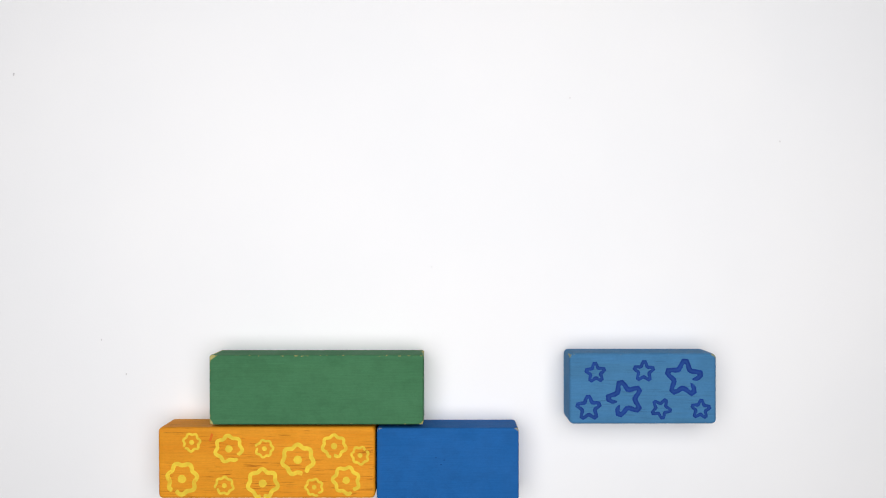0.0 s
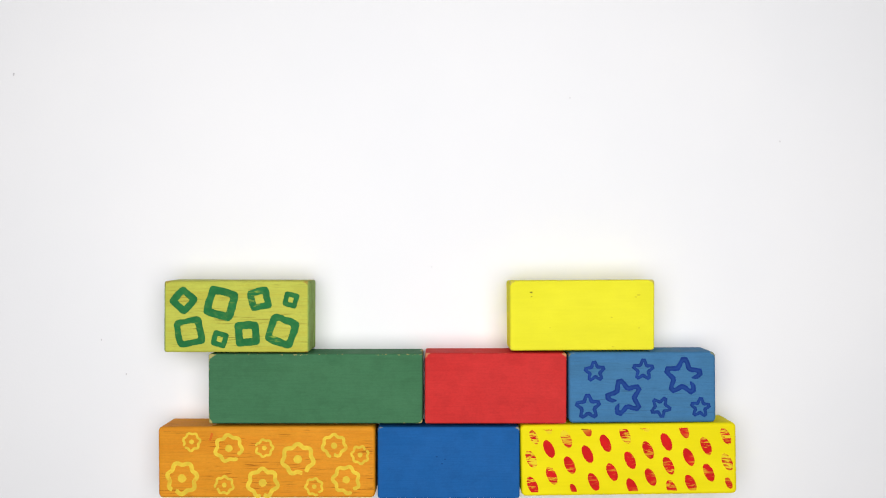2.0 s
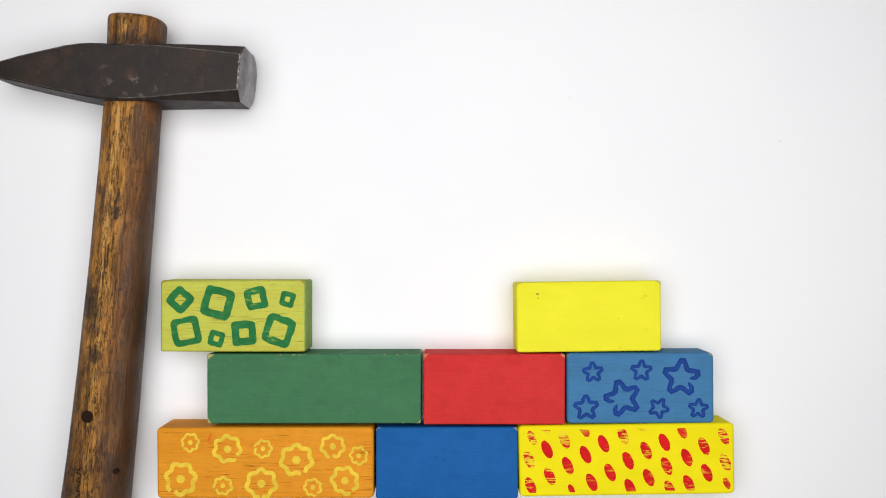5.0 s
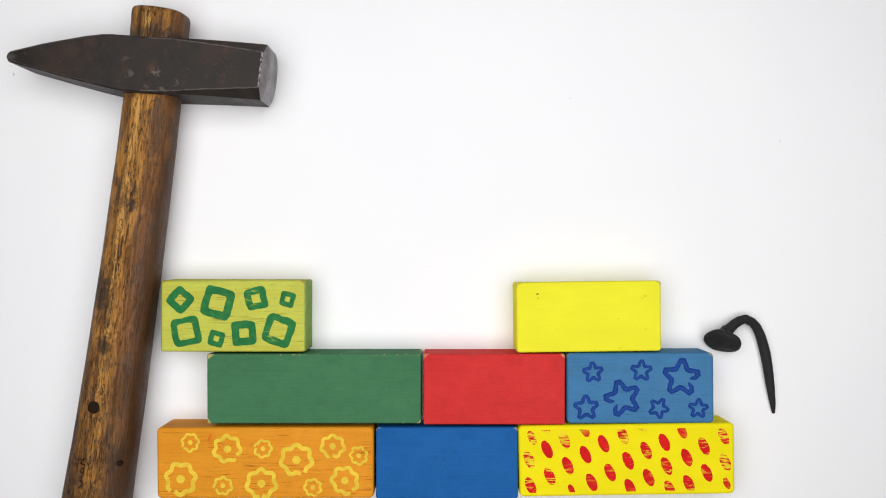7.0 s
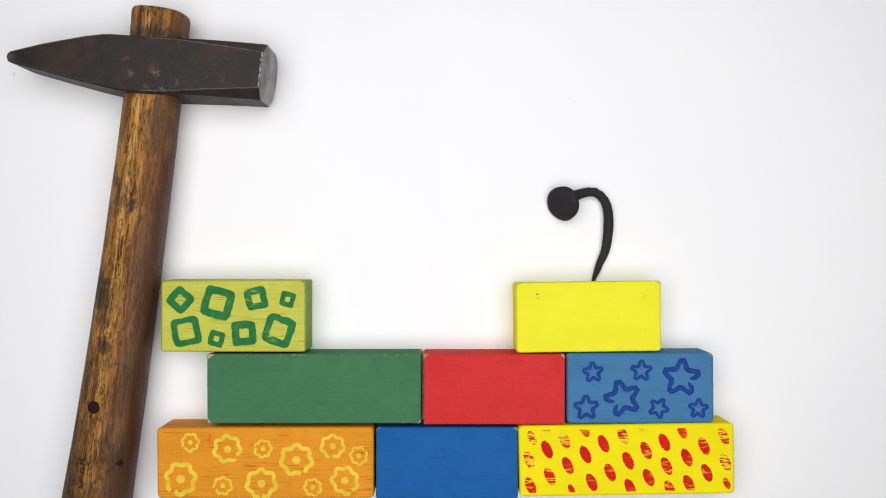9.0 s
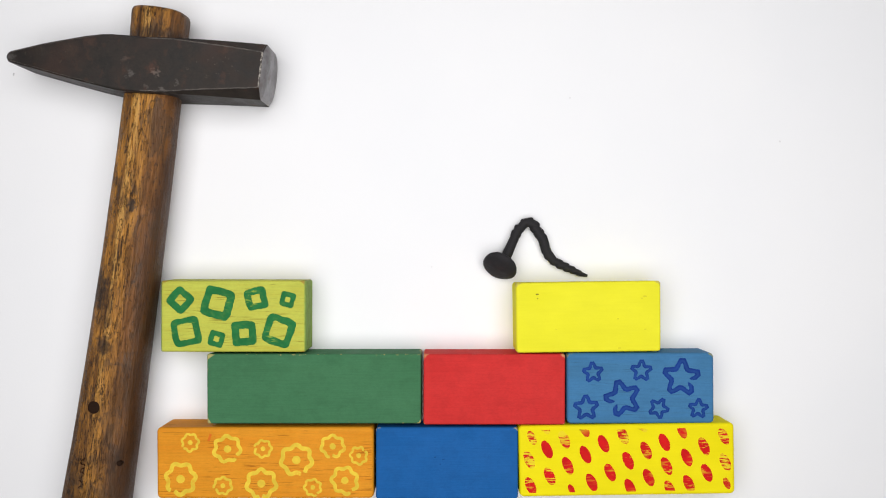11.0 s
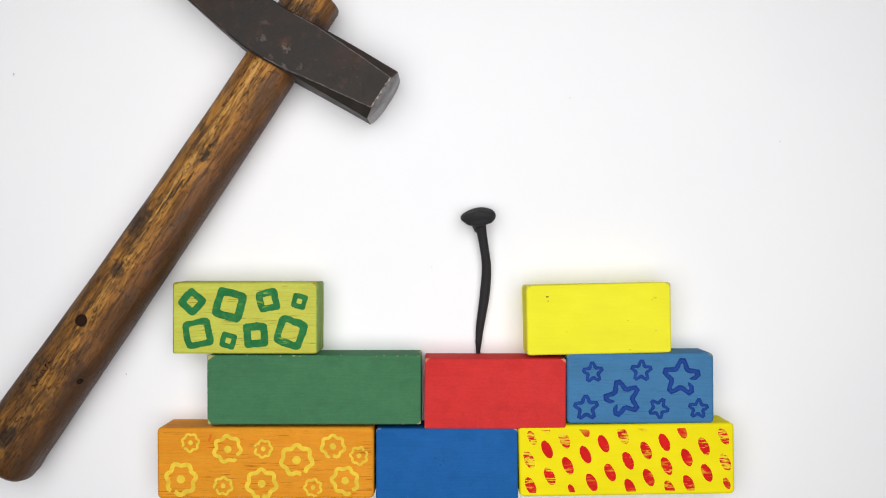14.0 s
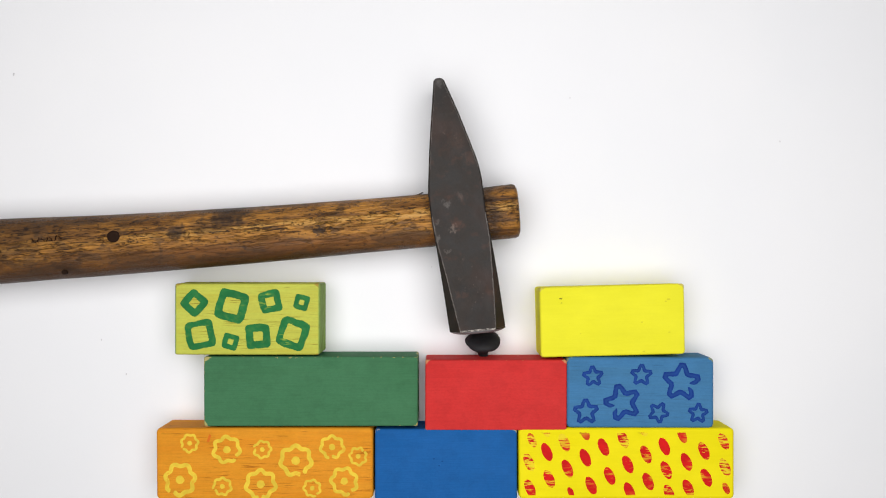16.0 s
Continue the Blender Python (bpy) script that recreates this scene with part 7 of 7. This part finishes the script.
    walk(shaft[15], [
        (0, at(5.43, -52.07, -83.3, 1.73, -3.3)), (5.2, at(5.43, -52.07, -83.3, 1.73, -3.3)), (6.1, at(4.26, -52.07, -84.1, 1.73, -3.3)),
        (6.5, at(4.26, -52.07, -84.1, 1.73, -3.3)), (6.6, at(17.73, -45.55, -77.9, 1.73, -3.6)), (6.7, at(20.63, -33.35, -82.4, 1.73, -3.9)),
        (6.8, at(20.54, -33.39, -82.4, 1.73, -3.5)), (6.9, at(25.59, -26.7, -78.9, 1.73, -3.5)), (7, at(23.2, -24.32, -80.8, 1.73, -3.4)),
        (7.1, at(22.77, -27.12, -85.1, 1.73, -3.5)), (7.2, at(17.69, -32.54, -94.6, 1.73, -3.4)), (7.3, at(18.03, -33.47, -97.5, 1.73, -3.7)),
        (7.4, at(16.33, -35.83, -108.8, 1.73, -3.9)), (7.5, at(16.1, -42.25, -92.3, 1.73, -3.6)), (7.6, at(19.6, -42.42, -84.9, 1.73, -3.7)),
        (7.7, at(19.11, -35.25, -92.2, 1.73, -3.9)), (7.8, at(18.85, -30.26, -102.9, 1.73, -3.5)), (7.9, at(16.58, -31.06, -99.8, 1.73, -3.7)),
        (8, at(10.42, -33.05, -114.4, 1.73, -3.5)), (8.1, at(15.85, -33.08, -108.8, 1.73, -3.7)), (8.2, at(27.39, -31.23, -94.6, 1.73, -3.6)),
        (8.3, at(33.51, -18.84, -81.5, 1.73, -3.5)), (8.4, at(34.05, -14.4, -73.1, 1.73, -3.8)), (8.5, at(33.29, -5.38, -67.5, 1.73, -3.5)),
        (8.6, at(27.84, -14.98, -81.9, 1.73, -3.8)), (8.7, at(26.4, -20.84, -93, 1.73, -3.6)), (8.8, at(19.85, -21.97, -100.2, 1.73, -3.8)),
        (8.9, at(15.79, -26.8, -111.6, 1.73, -3.8)), (9, at(16.19, -27.14, -111, 1.73, -3.6)), (9.1, at(17.89, -23.21, -106.7, 1.73, -3.8)),
        (9.2, at(14.15, -20.69, -103.4, 1.73, -3.8)), (9.9, at(16.04, -17.67, -97.1, 1.73, -4.1)), (10.6, at(26.38, -4.78, -37.5, 1.73, -3.9)),
        (11.3, at(31.56, 8.4, -3.8, 1.73, -3.3)), (11.4, at(30.78, 16.41, -3.4, 1.73, -3.5)), (11.5, at(28.33, 22.38, 3.7, 1.73, -3.4)),
        (11.6, at(31.35, 27.81, 30.3, 1.73, -3.9)), (11.7, at(34.64, 26.07, 26.3, 1.73, -3.4)), (11.8, at(27.93, 20, -1, 1.73, -3.8)),
        (11.9, at(28.24, 22.34, 10.5, 1.73, -3.7)), (12, at(26.64, 6.96, -32.2, 1.73, -3.3)), (12.1, at(24.69, -1.57, -53.7, 1.73, -3.7)),
        (12.2, at(17.35, -1.69, -69.3, 1.73, -3.3)), (12.3, at(15.43, -6.42, -81, 1.73, -3.8)), (12.4, at(16.24, -13.67, -80, 1.73, -3.7)),
        (12.5, at(15.35, -14.08, -78.3, 1.73, -3.3)), (12.9, at(15.35, -14.08, -78.3, 1.73, -3.3)), (13, at(14.99, -25.5, -82.9, 1.73, -3.4)),
        (13.1, at(11.64, -43.79, -92.8, 1.73, -3.2)), (13.2, at(0.39, -52.19, -93.8, 1.73, -3.2)), (14.8, at(0.39, -52.19, -93.8, 1.73, -3.2)),
        (14.9, at(0.14, -51.94, -93.8, 1.73, -3.2)), (15, at(-4.03, -51.89, -92.1, 1.73, -3.2)), (15.1, at(-0.24, -51.46, -89.8, 1.73, -3.2)),
        (15.2, at(-0.91, -50.96, -90, 1.73, -3.2)), (15.3, at(-0.73, -50.6, -89.7, 1.73, -3.2)), (15.7, at(-0.73, -50.6, -89.7, 1.73, -3.2)),
        (15.8, at(0.54, -46.61, -89.8, 1.73, -3.2)), (16, at(0.54, -46.36, -89.8, 1.73, -3.2)),
    ])
    walk(shaft[16], [
        (0, at(5.78, -55.13, -83.8, 1.54, -4.5)), (5.2, at(5.78, -55.13, -83.8, 1.54, -4.5)), (6.1, at(4.55, -55.13, -85, 1.54, -4.5)),
        (6.5, at(4.55, -55.13, -85, 1.54, -4.5)), (6.6, at(18.35, -48.3, -77, 1.54, -4.9)), (6.7, at(21, -35.91, -81.4, 1.54, -5.3)),
        (6.8, at(20.94, -36.21, -81.5, 1.54, -4.8)), (6.9, at(26.17, -29.55, -78, 1.54, -4.7)), (7, at(23.7, -27.27, -80.2, 1.54, -4.6)),
        (7.1, at(23.03, -29.97, -84.3, 1.54, -4.8)), (7.2, at(17.48, -35.46, -93.9, 1.54, -4.7)), (7.3, at(17.69, -36.13, -96.8, 1.54, -5.1)),
        (7.4, at(15.5, -38.27, -108.8, 1.54, -5.3)), (7.5, at(16, -45.04, -91.5, 1.54, -4.9)), (7.6, at(19.86, -45.1, -84.1, 1.54, -5.1)),
        (7.7, at(19.03, -37.81, -91.5, 1.54, -5.4)), (7.8, at(18.21, -33.05, -103, 1.54, -4.8)), (7.9, at(16.13, -33.73, -99, 1.54, -5.1)),
        (8, at(9.25, -35.63, -114.2, 1.54, -4.8)), (8.1, at(14.99, -35.65, -108.3, 1.54, -5.1)), (8.2, at(27.19, -34.04, -93.8, 1.54, -4.9)),
        (8.3, at(33.93, -21.65, -81.6, 1.54, -4.8)), (8.4, at(34.84, -16.93, -72.4, 1.54, -5.2)), (8.5, at(34.34, -8.09, -70.2, 1.54, -4.7)),
        (8.6, at(28.24, -17.62, -80.9, 1.54, -5.1)), (8.7, at(26.25, -23.6, -93.3, 1.54, -5)), (8.8, at(19.41, -24.56, -99.3, 1.54, -5.2)),
        (8.9, at(14.84, -29.24, -111, 1.54, -5.2)), (9, at(15.24, -29.77, -109, 1.54, -4.9)), (9.1, at(17.15, -25.74, -105.9, 1.54, -5.2)),
        (9.2, at(13.55, -23.25, -102.7, 1.54, -5.2)), (9.9, at(15.76, -20.07, -96.4, 1.54, -5.7)), (10.6, at(28.45, -6.34, -36.7, 1.54, -5.3)),
        (11.3, at(34.58, 8.19, -4, 1.54, -4.6)), (11.4, at(33.62, 16.31, -1, 1.54, -4.8)), (11.5, at(31.26, 22.61, 5, 1.54, -4.7)),
        (11.6, at(33.51, 29.2, 35.4, 1.54, -5.3)), (11.7, at(37.29, 27.34, 25.2, 1.54, -4.7)), (11.8, at(30.56, 19.95, -1.1, 1.54, -5.2)),
        (11.9, at(30.91, 22.83, 10.2, 1.54, -5.1)), (12, at(29.23, 5.46, -27.7, 1.54, -4.6)), (12.1, at(26.32, -3.73, -52.2, 1.54, -5.1)),
        (12.2, at(18.49, -4.47, -66.2, 1.54, -4.6)), (12.3, at(15.85, -9.01, -80.9, 1.54, -5.2)), (12.4, at(16.71, -16.31, -79.7, 1.54, -5.1)),
        (12.5, at(16.07, -17.01, -73.9, 1.54, -4.6)), (12.9, at(16.07, -17.01, -73.9, 1.54, -4.6)), (13, at(15.47, -28.39, -78.3, 1.54, -4.7)),
        (13.1, at(11.49, -46.88, -92.7, 1.54, -4.4)), (13.2, at(0.22, -55.34, -92.2, 1.54, -4.4)), (14.8, at(0.22, -55.34, -92.2, 1.54, -4.4)),
        (14.9, at(-0.02, -55.09, -92.2, 1.54, -4.4)), (15, at(-4.15, -54.99, -92, 1.54, -4.4)), (15.1, at(-0.23, -54.57, -89.7, 1.54, -4.4)),
        (15.2, at(-0.91, -54.09, -89.9, 1.54, -4.4)), (15.3, at(-0.72, -53.72, -89.7, 1.54, -4.4)), (15.7, at(-0.72, -53.72, -89.7, 1.54, -4.4)),
        (15.8, at(0.55, -49.73, -89.7, 1.54, -4.4)), (16, at(0.55, -49.49, -89.7, 1.54, -4.4)),
    ])
    walk(shaft[17], [
        (0, at(5.98, -58.17, -88.5, 1.25, -5.4)), (5.2, at(5.98, -58.17, -88.5, 1.25, -5.4)), (6.1, at(4.72, -58.17, -88.5, 1.25, -5.4)),
        (6.5, at(4.72, -58.17, -88.5, 1.25, -5.4)), (6.6, at(18.91, -51.03, -79.9, 1.25, -5.9)), (6.7, at(21.32, -38.44, -84.4, 1.25, -6.5)),
        (6.8, at(21.28, -39, -84.3, 1.25, -5.9)), (6.9, at(26.71, -32.37, -80.4, 1.25, -5.8)), (7, at(24.14, -30.21, -82.6, 1.25, -5.6)),
        (7.1, at(23.27, -32.81, -86.2, 1.25, -5.8)), (7.2, at(17.23, -38.36, -96.1, 1.25, -5.7)), (7.3, at(17.32, -38.78, -99, 1.25, -6.2)),
        (7.4, at(14.63, -40.69, -110.4, 1.25, -6.4)), (7.5, at(15.88, -47.81, -93.8, 1.25, -6)), (7.6, at(20.08, -47.77, -86.2, 1.25, -6.2)),
        (7.7, at(18.91, -40.37, -93.7, 1.25, -6.5)), (7.8, at(17.53, -35.83, -104.4, 1.25, -5.8)), (7.9, at(15.66, -36.41, -100.9, 1.25, -6.1)),
        (8, at(8.05, -38.2, -115.7, 1.25, -5.8)), (8.1, at(14.1, -38.2, -110, 1.25, -6.1)), (8.2, at(26.98, -36.85, -94.7, 1.25, -5.9)),
        (8.3, at(34.31, -24.45, -83.1, 1.25, -5.9)), (8.4, at(35.62, -19.44, -73, 1.25, -6.3)), (8.5, at(35.25, -10.84, -73.5, 1.25, -5.7)),
        (8.6, at(28.64, -20.26, -81.7, 1.25, -6.2)), (8.7, at(26.06, -26.37, -94.5, 1.25, -6)), (8.8, at(18.97, -27.15, -100.1, 1.25, -6.3)),
        (8.9, at(13.9, -31.68, -111.4, 1.25, -6.3)), (9, at(14.3, -32.41, -110.1, 1.25, -5.9)), (9.1, at(16.42, -28.28, -106.3, 1.25, -6.3)),
        (9.2, at(12.96, -25.81, -103.3, 1.25, -6.3)), (9.9, at(15.48, -22.47, -97, 1.25, -6.8)), (10.6, at(30.49, -7.92, -39.2, 1.25, -6.4)),
        (11.3, at(37.57, 7.99, -3.7, 1.25, -5.5)), (11.4, at(36.44, 16.23, -2, 1.25, -5.9)), (11.5, at(34.17, 22.86, 5.1, 1.25, -5.7)),
        (11.6, at(35.6, 30.7, 35.7, 1.25, -6.4)), (11.7, at(39.93, 28.6, 25.6, 1.25, -5.7)), (11.8, at(33.18, 19.88, -1.9, 1.25, -6.3)),
        (11.9, at(33.58, 23.28, 9.2, 1.25, -6.1)), (12, at(31.88, 4.09, -26.9, 1.25, -5.6)), (12.1, at(27.94, -5.88, -53.5, 1.25, -6.1)),
        (12.2, at(19.83, -7.15, -60.6, 1.25, -5.5)), (12.3, at(16.23, -11.59, -82.3, 1.25, -6.3)), (12.4, at(17.16, -18.94, -80.9, 1.25, -6.2)),
        (12.5, at(17.06, -19.85, -67.8, 1.25, -5.5)), (12.9, at(17.06, -19.85, -67.8, 1.25, -5.5)), (13, at(16.07, -31.25, -78.2, 1.25, -5.7)),
        (13.1, at(11.33, -49.96, -93, 1.25, -5.4)), (13.2, at(0.09, -58.48, -92.5, 1.25, -5.3)), (14.8, at(0.09, -58.48, -92.5, 1.25, -5.3)),
        (14.9, at(-0.15, -58.23, -92.5, 1.25, -5.3)), (15, at(-4.26, -58.07, -92.4, 1.25, -5.4)), (15.1, at(-0.22, -57.66, -90, 1.25, -5.4)),
        (15.2, at(-0.92, -57.18, -90.2, 1.25, -5.4)), (15.3, at(-0.71, -56.82, -89.9, 1.25, -5.3)), (15.7, at(-0.71, -56.82, -89.9, 1.25, -5.3)),
        (15.8, at(0.56, -52.83, -90, 1.25, -5.3)), (16, at(0.56, -52.59, -90, 1.25, -5.3)),
    ])


motions()
